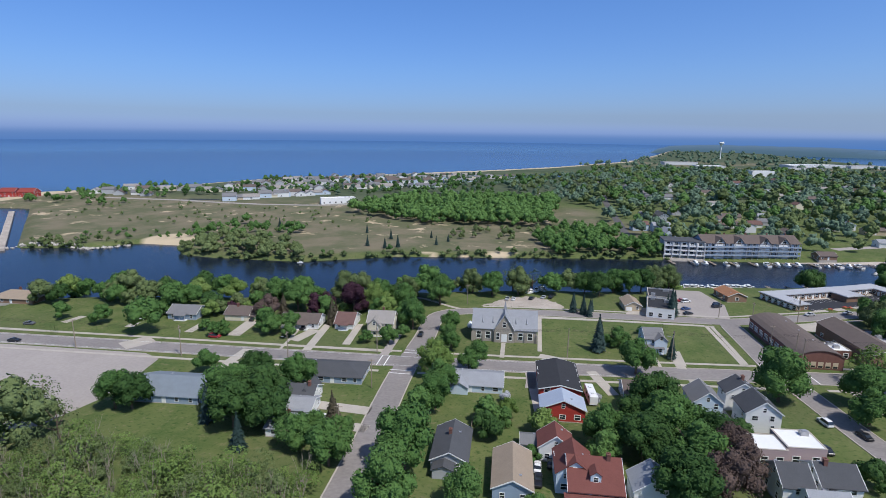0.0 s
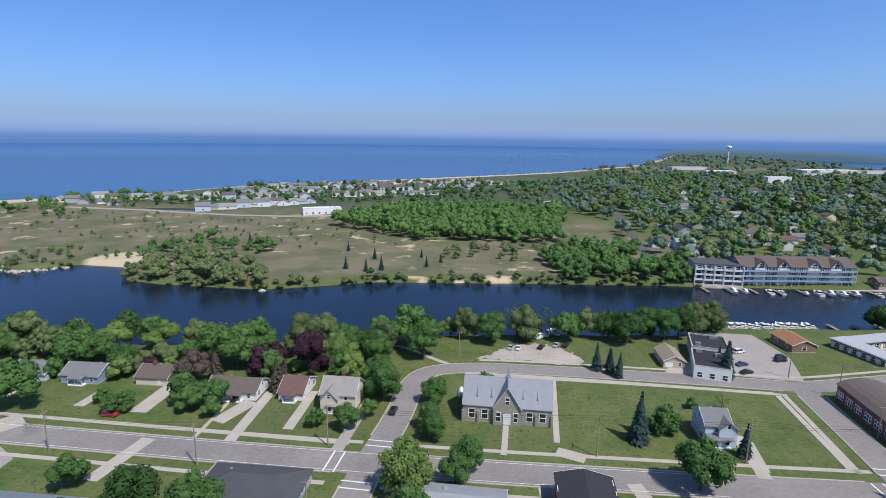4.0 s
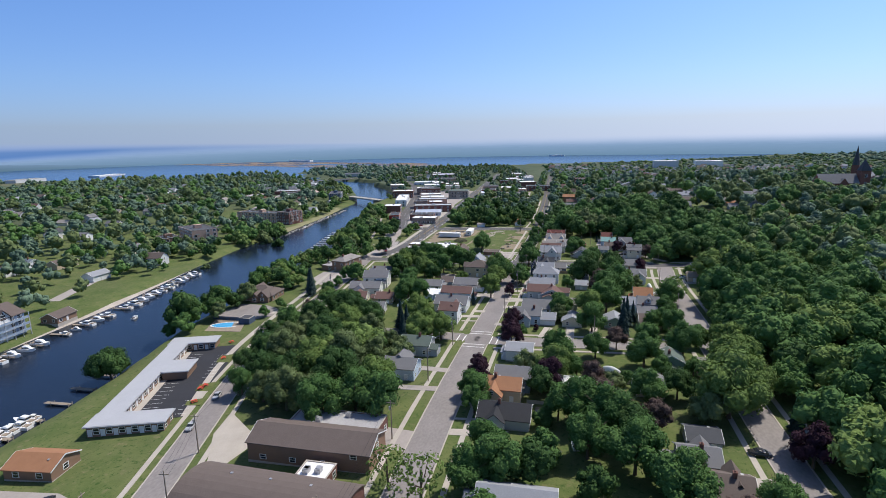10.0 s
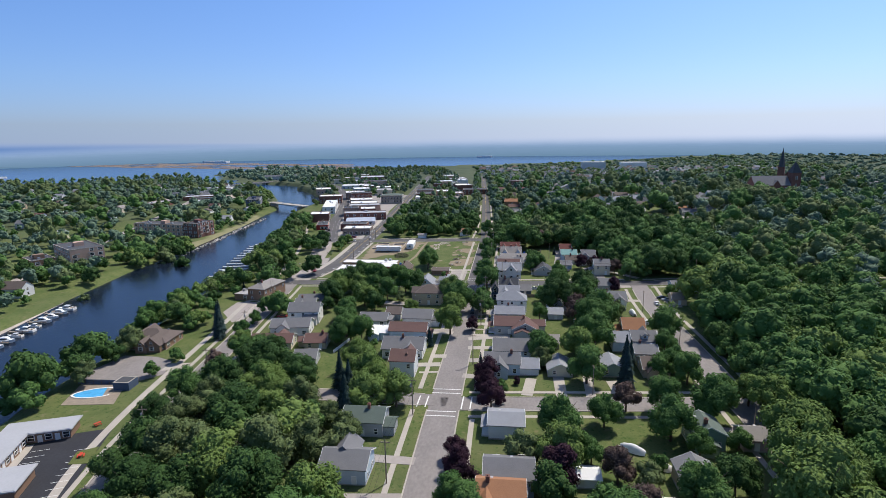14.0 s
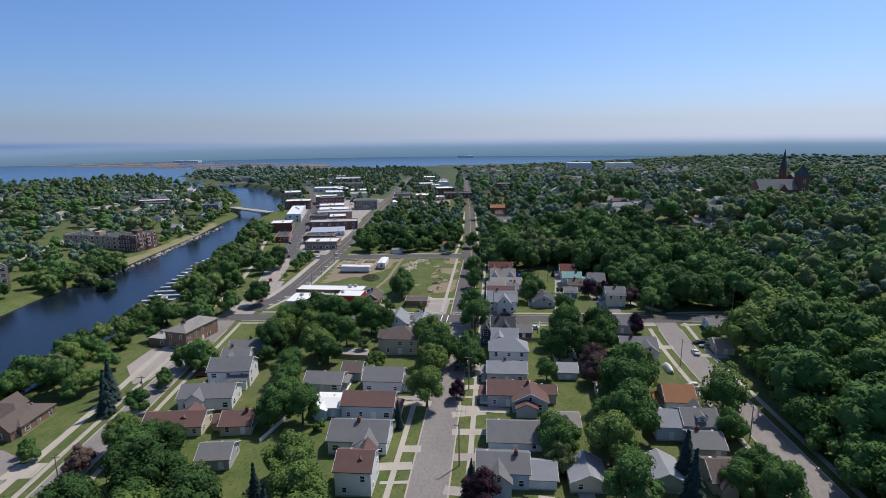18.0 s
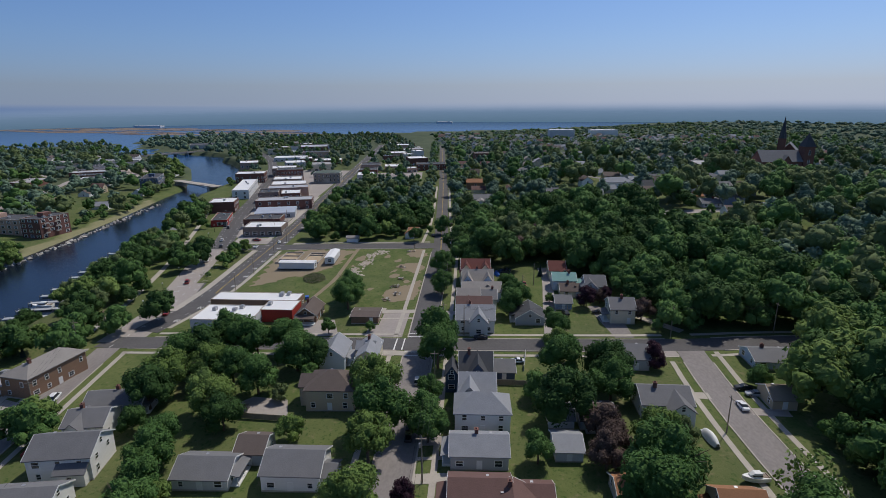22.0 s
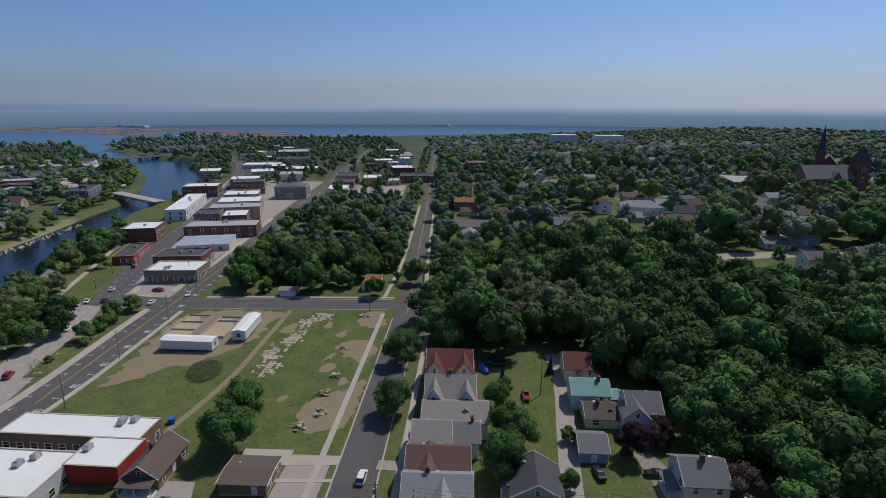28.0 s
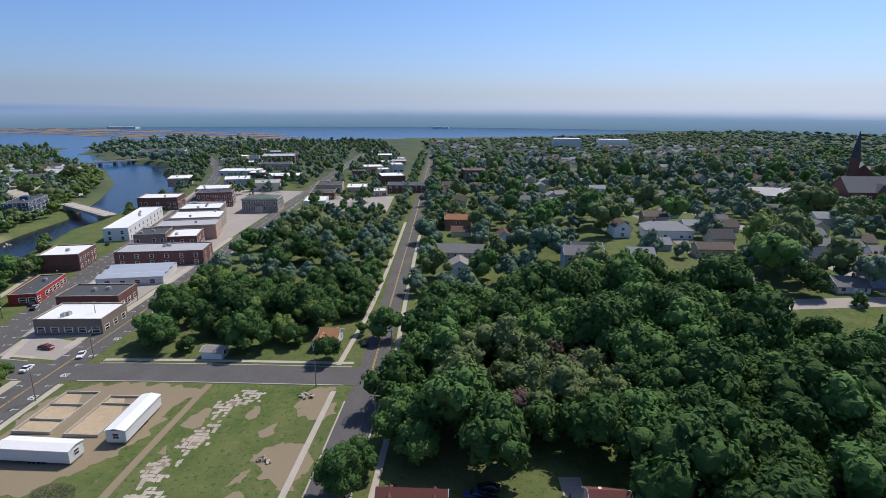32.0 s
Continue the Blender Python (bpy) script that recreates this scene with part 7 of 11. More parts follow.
# ---- larger buildings ----
def stone_hall():
    """The old stone hall with a steep middle gable."""
    h = root("church", -5, 203.2, zg(-5, 198), 1.0, "grey-roofed fieldstone hall with a steep central gable", "hall")
    TAKEN.append((-5, 203.2, 1, 12.5, 7))
    L, W, eave, rise = 24.5, 13.0, 5.2, 5.6
    link_mesh("wall", *body_vf(L, W, eave, rise, True), M["stone"], h)
    link_mesh("roof", *roof_slabs(L, W, eave, rise, 0.35, False), M["r_light"], h)
    link_mesh("gable_wall", *body_vf(8.2, 7.6, eave, 5.9, True, True), M["stone"], h, m=pose(0, -3.4, 0))
    link_mesh("gable_roof", *roof_slabs(9.4, 7.6, eave, 6.2, 0.35, False, True), M["r_light"], h, m=pose(0, -2.9, 0))
    vs = [(-0.9, -0.9, 9.4), (0.9, -0.9, 9.4), (0.9, 0.9, 9.4), (-0.9, 0.9, 9.4), (0, 0, 14.6)]
    link_mesh("spire", vs, [(0, 1, 4), (1, 2, 4), (2, 3, 4), (3, 0, 4)], M["r_light"], h)
    for s in (-1, 1):
        vs = [(s * 4.1, -7.9, 4.7), (s * 4.1, -7.75, 4.7), (0, -7.75, 11.2), (0, -7.9, 11.2), (s * 4.1, -7.9, 5.1), (s * 4.1, -7.75, 5.1), (0, -7.75, 11.65), (0, -7.9, 11.65)]
        link_mesh("bargeboard", vs, [(0, 1, 2, 3), (4, 7, 6, 5), (0, 3, 7, 4), (1, 5, 6, 2), (0, 4, 5, 1)], M["trim"], h)
    front = pose(0, -W / 2, 0)
    for x in (-9.8, -6.2, 6.2, 9.8):
        add_window(h, front @ pose(x, 0, 1.3), 1.6, 1.7)
        boxes_part("lintel", [(x - 1.2, -W / 2 - 0.1, 4.0, x + 1.2, -W / 2 + 0.1, 4.35)], M["concrete"], h)
    add_window(h, front @ pose(-2.4, -1.05, 1.3), 1.1, 1.7)
    add_window(h, front @ pose(2.4, -1.05, 1.3), 1.1, 1.7)
    add_window(h, front @ pose(0, -1.05, 6.4), 1.1, 1.3)
    share("door", DOOR_MESH, h, front @ pose(0, -1.05, 0.4) @ Matrix.Diagonal((1.7, 1, 1.45, 1)), "pale green panelled double door")
    for s in (-1, 1):
        for y in (-4, 0, 4):
            add_window(h, pose(0, 0, 0, 0, 0, 90 * s) @ pose(y * s, -L / 2, 1.3), 1.3, 1.7)
        for x in (4.4, 8.4):
            vs = [(s * x - 0.9, -4.9, 6.2), (s * x + 0.9, -4.9, 6.2), (s * x, -4.9, 7.5), (s * x, -2.6, 8.9)]
            link_mesh("roof_vent", vs, [(0, 1, 2), (1, 3, 2), (0, 2, 3)], M["r_light"], h)
    for x in (-12.3, -8, -4, 4, 8, 12.3):
        boxes_part("buttress", [(x - 0.3, -W / 2 - 0.45, -1, x + 0.3, -W / 2, 3.6)], M["stone"], h)


stone_hall()


def brick_hall(x, y, rot, L, W, eave, rise, label, groups, white_end=False):
    h = root("school", x, y, zg(x, y), rot, label, "school building")
    TAKEN.append((x, y, rot, L / 2, W / 2))
    n = 8
    prof = [(-W / 2 + W * i / n, eave + rise * math.sin(math.pi * i / n) ** 0.75) for i in range(n + 1)]
    vs = [(-L / 2, a, b) for a, b in prof] + [(L / 2, a, b) for a, b in prof]
    vs += [(-L / 2, -W / 2, -2), (-L / 2, W / 2, -2), (L / 2, W / 2, -2), (L / 2, -W / 2, -2)]
    k = n + 1
    link_mesh("wall", vs, [tuple([2 * k, 2 * k + 1] + list(range(n, -1, -1))), tuple([2 * k + 2, 2 * k + 3] + list(range(k, 2 * k))), (2 * k, 0, k, 2 * k + 3), (2 * k + 1, 2 * k + 2, 2 * k - 1, n)], M["brick"], h)
    rv = [(s * (L / 2 + 0.3), a * 1.05, b + t) for t in (0.03, 0.28) for s in (-1, 1) for a, b in prof]
    rf = []
    for i in range(n):
        rf += [(2 * k + i, 3 * k + i, 3 * k + i + 1, 2 * k + i + 1), (i, i + 1, k + i + 1, k + i), (i, 2 * k + i, 2 * k + i + 1, i + 1), (k + i, k + i + 1, 3 * k + i + 1, 3 * k + i)]
    rf += [(0, k, 3 * k, 2 * k), (n, 2 * k + n, 3 * k + n, k + n)]
    link_mesh("roof", rv, rf, M["r_brown"], h)
    for side in (0, 2):
        m = pose(0, 0, 0, 0, 0, 90 * side) @ pose(0, -W / 2, 0)
        for g in range(groups):
            for j in (-1, 0, 1):
                add_window(h, m @ pose(-L / 2 + (g + 0.5) * L / groups + j * 1.05, 0, 1.2), 0.8, 1.35)
    for side in (1, 3):
        m = pose(0, 0, 0, 0, 0, 90 * side) @ pose(0, -L / 2, 0)
        for j in (-2, -1, 0, 1, 2):
            o = boxes_part("window_panel", [(j * W / 6.2 - 0.85, -0.06, 1.0, j * W / 6.2 + 0.85, 0.05, 3.1)], M["w_tan"], h)
            o.matrix_basis = m
            o = boxes_part("window_glass", [(j * W / 6.2 - 0.7, -0.075, 1.1, j * W / 6.2 + 0.7, 0.0, 1.75)], M["glass"], h)
            o.matrix_basis = m
    for i in range(3):
        share("roof_vent", VENT_MESH, h, pose(-L / 2 + (i + 1) * L / 4, -W * 0.12, eave + rise))
    return h


brick_hall(102.2, 208, 91, 39.5, 14.5, 4.8, 2.3, "long dark brick school building with a curved brown roof", 9)
house(125.3, 208.5, 93, 33, 12, 5.2, 2.4, "w_brown", "r_brown", label="dark brick hall with a low brown gabled roof", cat="school", chimney=False, seed=77, detail=0.5)
flat_building(136, 208, 3, 9, 26, 4.0, "brick", "r_flat", "low flat-roofed brick wing of a school", seed=78, cat="school wing", name="school_wing", parapet=0.3)
flat_building(114, 203, 3, 7.5, 8, 3.2, "brick", "r_white", "small flat white-roofed link building", seed=79, cat="school wing", name="school_wing", parapet=0.2)


def range_of(h, u0, v0, u1, v1, eave, face, n):
    """One range of the motel: walls, roof slab with eaves, doors and windows on the side facing the lot."""
    boxes_part("wall", [(u0, v0, -2, u1, v1, eave)], M["w_brown"], h)
    boxes_part("roof", [(u0 - 0.7, v0 - 0.7, eave, u1 + 0.7, v1 + 0.7, eave + 0.32), (u0 - 0.4, v0 - 0.4, eave + 0.32, u1 + 0.4, v1 + 0.4, eave + 0.42)], M["r_pale"], h)
    a = {0: 0, 1: 90, 2: 180, 3: 270}[face]
    span = (u1 - u0) if face in (0, 2) else (v1 - v0)
    reach = (v1 - v0) / 2 if face in (0, 2) else (u1 - u0) / 2
    m = pose((u0 + u1) / 2, (v0 + v1) / 2, 0) @ pose(0, 0, 0, 0, 0, a) @ pose(0, -reach, 0)
    for i in range(n):
        s = -span / 2 + (i + 0.5) * span / n
        if i % 2:
            add_window(h, m @ pose(s, 0, 0.8), 1.5, 1.05)
        else:
            share("door", DOOR_MESH, h, m @ pose(s, 0, 0.1))


def motel():
    x, y, r = 118.5, 278, 22.5
    h = root("motel", x, y, zg(142, 280), r, "one-storey motel of dark ranges under flat white roofs", "motel")
    TAKEN.extend([(150, 288, 22.5, 36, 5), (124, 268, 22.5, 4, 12), (188, 296, 22.5, 4, 10)])
    range_of(h, 0, -21, 7, 0, 3.0, 3, 12)
    range_of(h, 7.8, -6.4, 63, -0.4, 3.0, 0, 26)
    range_of(h, 63.8, -17, 70.5, 0.2, 3.0, 3, 8)
    range_of(h, 36, -15.5, 46, -7.2, 3.0, 1, 2)
    m = pose(3.5, -21, 0)
    for s in (-2, 2):
        add_window(h, m @ pose(s, 0, 0.8), 1.2, 1.0)
    boxes_part("walkway", [(7.8, -8.6, -1, 63, -6.5, 0.15)], M["concrete"], h)


motel()
_mm = pose(118.5, 278, 0, 0, 0, 22.5)


def local(pts):
    return [tuple((_mm @ Vector((u, v, 0))).xy) for u, v in pts]


slab("motel_lot", local([(7.5, -24), (40, -26), (66, -27), (66, -17), (63, -6.6), (7.5, -6.6)]), M["asphalt_new"], 0.055, "fresh black asphalt motel parking lot")
for _i in range(18):
    for _v0, _v1 in ((-13.6, -8.8), (-24.5, -20.5)):
        _u = 9.5 + 2.9 * _i
        if 35 < _u < 47 and _v0 > -20 or (_v0 < -20 and (20 < _u < 33 or _u > 58)):
            continue
        _p = local([(_u, _v0), (_u + 0.14, _v0), (_u + 0.14, _v1), (_u, _v1)])
        tagged(link_mesh("stall_line", [(a, b, zg(a, b) + 0.075) for a, b in _p], [(0, 1, 2, 3)], M["line_white"]), "white parking stall line", "marking", kind="structure")
for _u0, _u1 in ((14, 19), (24, 31), (48, 56)):
    slab("grass_island", local([(_u0, -26.5), (_u1, -26.5), (_u1 - 1, -21.5), (_u0 + 1, -21.5)]), M["lawn"], 0.16, "kerbed grass island in a parking lot")


def picnic_table(x, y, rot):
    t = root("picnic_table", x, y, zg(x, y) + 0.16, rot, "bright red wooden picnic table on grass", "picnic table", "red picnic tables")
    boxes_part("tabletop", [(-0.9, -0.4, 0.7, 0.9, 0.4, 0.76)], M["plastic_red"], t)
    for s in (-1, 1):
        boxes_part("bench", [(-0.9, s * 0.7 - 0.15, 0.4, 0.9, s * 0.7 + 0.15, 0.45)], M["plastic_red"], t)
        boxes_part("leg", [(s * 0.7 - 0.05, -0.75, 0, s * 0.7 + 0.05, -0.65, 0.4), (s * 0.7 - 0.05, 0.65, 0, s * 0.7 + 0.05, 0.75, 0.4), (s * 0.7 - 0.05, -0.75, 0.36, s * 0.7 + 0.05, 0.75, 0.4), (s * 0.7 - 0.05, -0.1, 0.4, s * 0.7 + 0.05, 0.1, 0.7)], M["plastic_red"], t)


for _p in ((16.5, -24), (28, -24), (52, -23.5), (69, -22), (26, -23)):
    picnic_table(*local([_p])[0], 30 + _p[0] * 7)

# pool
slab("pool_deck", [(201, 306), (203, 289), (218, 296), (217, 312)], M["wood"], 0.08, "grey boarded pool deck")


def pool():
    px, py = 209.5, 300.8
    p = root("swimming_pool", px, py, zg(px, py) + 0.12, 112, "bright blue kidney-shaped swimming pool with white rim", "swimming pool")
    rim, top = [], []
    for i in range(32):
        a = 6.2832 * i / 32
        r = 1 - 0.16 * math.cos(2 * a) * 0 - 0.22 * max(0, math.sin(a)) * max(0, math.cos(a * 0.5)) ** 2
        rim.append((7.4 * math.cos(a) * r, 3.9 * math.sin(a) * r))
    n = 32
    vs = [(x, y, 0.06) for x, y in rim] + [(x * 0.9, y * 0.86, 0.06) for x, y in rim] + [(x, y, -0.3) for x, y in rim]
    link_mesh("rim", vs, [(i, (i + 1) % n, n + (i + 1) % n, n + i) for i in range(n)] + [(2 * n + i, 2 * n + (i + 1) % n, (i + 1) % n, i) for i in range(n)], M["trim"], p)
    link_mesh("pool_water", [(x * 0.9, y * 0.86, 0.02) for x, y in rim], [tuple(range(n))], M["pool"], p)


M["pool"] = mat("pool_water", (0.10, 0.42, 0.75), 0.08, 0.2, 0.5, 2.0, 0.1, spec=0.6)
pool()
TAKEN.append((229, 302, 7, 11, 14))
flat_building(214.5, 293.5, 4, 5.0, 5.4, 2.7, "w_navy", "r_dark", "small dark pavilion beside a pool", seed=81, cat="pavilion", name="pavilion", parapet=0.1, sides=())
_fence = root("fence", 216.0, 304.0, zg(216, 304), 93.4, "dark board fence between pool and parking lot", "fence")
for _i in range(36):
    boxes_part("board", [(-8.6 + 0.48 * _i, -0.03, 0.05, -8.16 + 0.48 * _i, 0.03, 1.65 + 0.03 * (_i % 3))], M["w_navy"], _fence)
for _i in range(7):
    boxes_part("post", [(-8.7 + 2.88 * _i, 0.03, -0.3, -8.58 + 2.88 * _i, 0.15, 1.7)], M["bark"], _fence)

# shops and sheds on the near bank
flat_building(63.5, 245, -12, 11.5, 17, 4.2, "w_white", "r_black", "white shop with a flat black roof", seed=82, cat="shop", name="shop")
flat_building(67.5, 261, -10, 12.5, 14.5, 4.8, "w_grey", "r_black", "dark flat-roofed rear building of a shop", seed=83, cat="shop", name="shop")
house(103.6, 275.3, 100, 13, 9.4, 3.0, 1.9, "w_brown", "r_orange", label="low brown brick boathouse with an orange-brown roof", seed=84, cat="boathouse", chimney=False, detail=0.6)
# red walls coloured brown here, the courtyard shadow put into the wall colour
flat_building(378, 253.5, 0, 8.5, 34, 4.6, "w_brown", "r_white", "white-roofed commercial building, brown walls standing in for shaded red ones", seed=85, cat="shop", name="shop", parapet=0.15)
flat_building(368.8, 241, 0, 10, 12, 4.6, "w_red", "r_white", "white-roofed wing with red walls", seed=86, cat="shop", name="shop", parapet=0.15, sides=())
flat_building(361.5, 257.5, 0, 14.5, 22, 4.6, "w_lightgrey", "r_white", "pale shop with a bright white flat roof", seed=87, cat="shop", name="shop", parapet=0.25)


def modular(x, y, rot, L, W, label, row=4):
    t = root("house_module", x, y, zg(x, y) + 0.35, rot, label, "house module", "house modules on a building site")
    TAKEN.append((x, y, rot, L / 2, W / 2))
    boxes_part("wall", [(-L / 2, -W / 2, 0.4, L / 2, W / 2, 3.3)], M["w_white"], t)
    vs, fs = roof_slabs(L, W, 3.3, 0.45, 0.2, False, t=0.16)
    link_mesh("roof", vs, fs, M["r_white"], t)
    boxes_part("chassis", [(-L / 2, -W / 2 + 0.4, 0.1, L / 2 + 1.2, W / 2 - 0.4, 0.4)], M["steel"], t)
    for i in range(4):
        for s in (-1, 1):
            w = share("wheel", TYRE, t, pose(-2 + 1.1 * i, s * (W / 2 - 0.3), 0.0))
    for i in range(row):
        add_window(t, pose(0, 0, 0, 0, 0, 180) @ pose(-L / 2 + 2 + i * 3.4, -W / 2, 1.3), 1.0, 0.85)
    for s in (-1, 1):
        add_window(t, pose(0, 0, 0, 0, 0, 90 * s) @ pose(0, -L / 2, 1.3), 1.4, 0.85)
    return t


modular(428, 254.3, 90, 17.0, 4.4, "long white prefabricated house section wrapped for transport", 0)
modular(441.6, 241.0, 4, 16.0, 4.6, "white prefabricated house section with a row of windows")


def footing(x, y, rot, L, W, cross):
    f = root("house_foundation", x, y, zg(x, y), rot, "poured concrete house foundation walls, open to the sky", "foundation", "foundations on a building site")
    a, b = L / 2, W / 2
    for q in ((-a, -b, a, -b + 0.3), (-a, b - 0.3, a, b), (-a, -b + 0.3, -a + 0.3, b - 0.3), (a - 0.3, -b + 0.3, a, b - 0.3)):
        boxes_part("foundation_wall", [(q[0], q[1], -0.6, q[2], q[3], 0.75)], M["concrete"], f)
    for c_ in cross:
        boxes_part("foundation_wall", [(c_, -b + 0.3, -0.6, c_ + 0.3, b - 0.3, 0.7)], M["concrete"], f)
    boxes_part("sand_fill", [(-a + 0.3, -b + 0.3, -0.3, a - 0.3, b - 0.3, 0.12)], M["sand"], f)


footing(446, 264.5, 2, 19, 9.5, (-4.0, 3.0))
footing(445, 251.5, 2, 18, 8.5, (5.0,))


def rubble(x, y, r, n, label, material="dirt"):
    rng = random.Random(int(x * 7 + y))
    p = root("rubble_heap", x, y, zg(x, y), 0, label, "rubble heap")
    for i in range(n):
        a, d = rng.uniform(0, 6.28), r * rng.random() ** 0.6
        s = rng.uniform(0.3, 0.8)
        vs = [(d * math.cos(a) + rng.uniform(-1, 1) * s, d * math.sin(a) + rng.uniform(-1, 1) * s, rng.uniform(-0.2, 1.0) * s + 0.5 * (1 - d / r)) for _ in range(7)]
        b = bmesh.new()
        for v in vs:
            b.verts.new(v)
        bmesh.ops.convex_hull(b, input=b.verts)
        me = bpy.data.meshes.new("chunk")
        b.to_mesh(me)
        b.free()
        me.materials.append(M["rock"] if i % 3 else M[material])
        share("chunk", me, p, Matrix.Identity(4))


M["straw"] = mat("dry_branches", (0.24, 0.20, 0.15), 0.9, 0.25, 0.8, 6.0, 0.2, by_island=0.5)


def brush_heap(x, y, rx, ry, h, label):
    """Cut branches thrown on a heap, with dry leaves between."""
    rng = random.Random(77)
    p = root("brush_heap", x, y, zg(x, y), 20, label, "brush heap")
    for name, material, n, thick, long in (("branches", "straw", 420, 0.07, 2.8), ("dry_leaves", "l_grey", 1300, 0.16, 0.6)):
        vs, fs = [], []
        for _ in range(n):
            a, d, u = rng.uniform(0, 6.28), rng.random() ** 0.5, rng.uniform(0, 6.28)
            c = Vector((rx * d * math.cos(a), ry * d * math.sin(a), h * (1 - d * d) * rng.uniform(0.5, 1.05) + 0.1))
            t = Vector((math.cos(u), math.sin(u), rng.uniform(-0.25, 0.45))) * long * rng.uniform(0.4, 1.0) / 2
            w = Vector((-math.sin(u), math.cos(u), rng.uniform(-0.5, 0.5))) * thick
            k = len(vs)
            vs += [tuple(c - t + w), tuple(c - t - w), tuple(c - t + Vector((0, 0, thick))), tuple(c + t)]
            fs += [(k, k + 1, k + 3), (k + 1, k + 2, k + 3), (k + 2, k, k + 3), (k, k + 2, k + 1)]
        link_mesh(name, vs, fs, M[material], p)


brush_heap(413.5, 242, 7.4, 5.0, 1.8, "long heap of cut brush and dry branches on grass")
rubble(412, 202, 1.6, 14, "heap of broken concrete and earth")
rubble(430, 204, 1.4, 12, "heap of grey rubble on sand")
rubble(402, 203, 2.2, 22, "heap of broken concrete and earth")
rubble(393, 201, 2.0, 18, "heap of broken concrete and earth")
rubble(386, 204, 1.8, 16, "heap of broken concrete and earth")
rubble(457, 203, 1.8, 16, "heap of grey rubble on sand")

# ---- downtown ----
# x, y, turn, depth, width, height, wall, roof, floors, sides with windows, window spacing, label
SHOPS = (
    (500.6, 298.7, 6, 16, 23, 5.2, "brick_grey", "r_white", 1, (0, 2, 3), 4.2, "grey-brown brick shop with a white flat roof"),
    (522, 308, 8, 15, 23, 5.4, "brick", "r_dark", 1, (0, 2), 5.0, "dark brick shop with a dark flat roof"),
    (582, 315.5, 12, 17, 41, 7.0, "brick", "r_pale", 2, (0, 2, 3), 6.0, "long dark brick shop block with a pale roof"),
    (613, 340, 17, 18, 16, 8.0, "brick_grey", "r_dark", 2, (2, 3), 3.6, "dark shop block with a dark flat roof"),
    (613, 321.5, 17, 20, 15, 7.4, "brick", "r_white", 2, (0, 3), 4.0, "brick shop block with a white roof"),
    (634, 331, 17, 18, 33, 8.6, "brick_tan", "r_pale", 2, (0, 2), 4.4, "tan brick shop block with a pale roof"),
    (662, 340, 17, 24, 30, 8.0, "stone", "r_white", 2, (0, 2), 5.0, "tan stone shop block with a white roof"),
    (690, 351, 16, 22, 26, 8.4, "brick_grey", "r_white", 2, (0, 2, 3), 4.6, "grey-brown shop block with a white roof"),
    (708, 358, 15, 13, 25, 7.0, "brick_tan", "r_flat", 2, (0, 2), 4.6, "tan brick shop block with a grey roof"),
    (654, 377.5, 16.3, 71, 13.5, 7.2, "w_white", "r_white", 2, (0, 3), 7.5, "long white-painted shop block with a pale roof"),
    (725, 402, 14.6, 22, 28, 9.0, "brick", "r_white", 2, (0, 3), 4.0, "dark brick block with a white roof by the river"),
    (571, 358.5, 15, 20, 18, 7.6, "brick", "r_white", 2, (0,), 3.4, "brick block with a painted pale blue gable wall"),
    (532, 341.5, 17, 27, 10, 3.8, "w_red", "r_dark", 1, (0, 3), 3.2, "low red shop with rooftop units"),
    (742, 367, 19, 22, 26, 11.0, "brick", "r_dark", 3, (0, 2, 3), 3.2, "three-storey red brick corner block"),
    (775, 385, 19, 26, 26, 9.0, "brick_grey", "r_white", 2, (0, 2, 3), 4.2, "grey brick block with a white roof"),
    (745, 287, 10, 24, 17, 5.0, "w_lightgrey", "r_white", 1, (0, 3), 4.6, "pale flat-roofed shop beside the street"),
    (783, 292, 10, 26, 20, 5.6, "brick", "r_dark", 1, (0, 3), 4.6, "low brick shop beside the street"),
    (815, 270, 10, 26, 18, 5.5, "brick_tan", "r_white", 1, (0, 3), 4.6, "flat-roofed shop with a white roof"),
    (820, 225, 6, 26, 34, 6.5, "brick", "r_dark", 2, (0, 3), 5.0, "dark brick block beside the street"),
    (905, 165, 6, 26, 22, 11.0, "brick", "r_brown", 3, (0, 3), 3.6, "tall brown brick public building"),
    (757, -80, -8, 52, 54, 8.0, "brick_grey", "r_flat", 2, (0, 3), 4.6, "large flat-roofed brick school"),
    (854, 400, 23, 30, 24, 7.0, "w_grey", "r_white", 2, (3,), 5.0, "grey block with a white roof"),
    (860, 462, 23, 30, 22, 6.0, "brick_tan", "r_white", 1, (3,), 5.0, "low tan block with a white roof"),
    (946, 437, 12, 30, 44, 5.0, "w_lightgrey", "r_white", 1, (3,), 7.0, "broad low pale store with a white roof"),
    (905, 372, 12, 30, 36, 5.0, "brick", "r_white", 1, (3,), 6.0, "low brick store with a white roof"),
    (1010, 420, 14, 30, 40, 7.5, "brick_tan", "r_dark", 2, (3,), 5.0, "broad tan brick block"),
    (1117, 455, 17, 50, 45, 10.0, "brick", "r_pale", 3, (3,), 5.0, "broad three-storey brick block"),
    (1230, 700, 25, 60, 70, 7.0, "w_grey", "r_dark", 1, (3,), 9.0, "long low store beside the far bridge"),
)
for _i, (_x, _y, _r, _a, _b, _h, _w, _f, _n, _sd, _sp, _l) in enumerate(SHOPS):
    flat_building(_x, _y, _r, _a, _b, _h, _w, _f, _l, _n, 200 + _i, "commercial building", spacing=_sp, win=(1.5 if _n > 1 else 2.3, 1.25), sides=_sd)


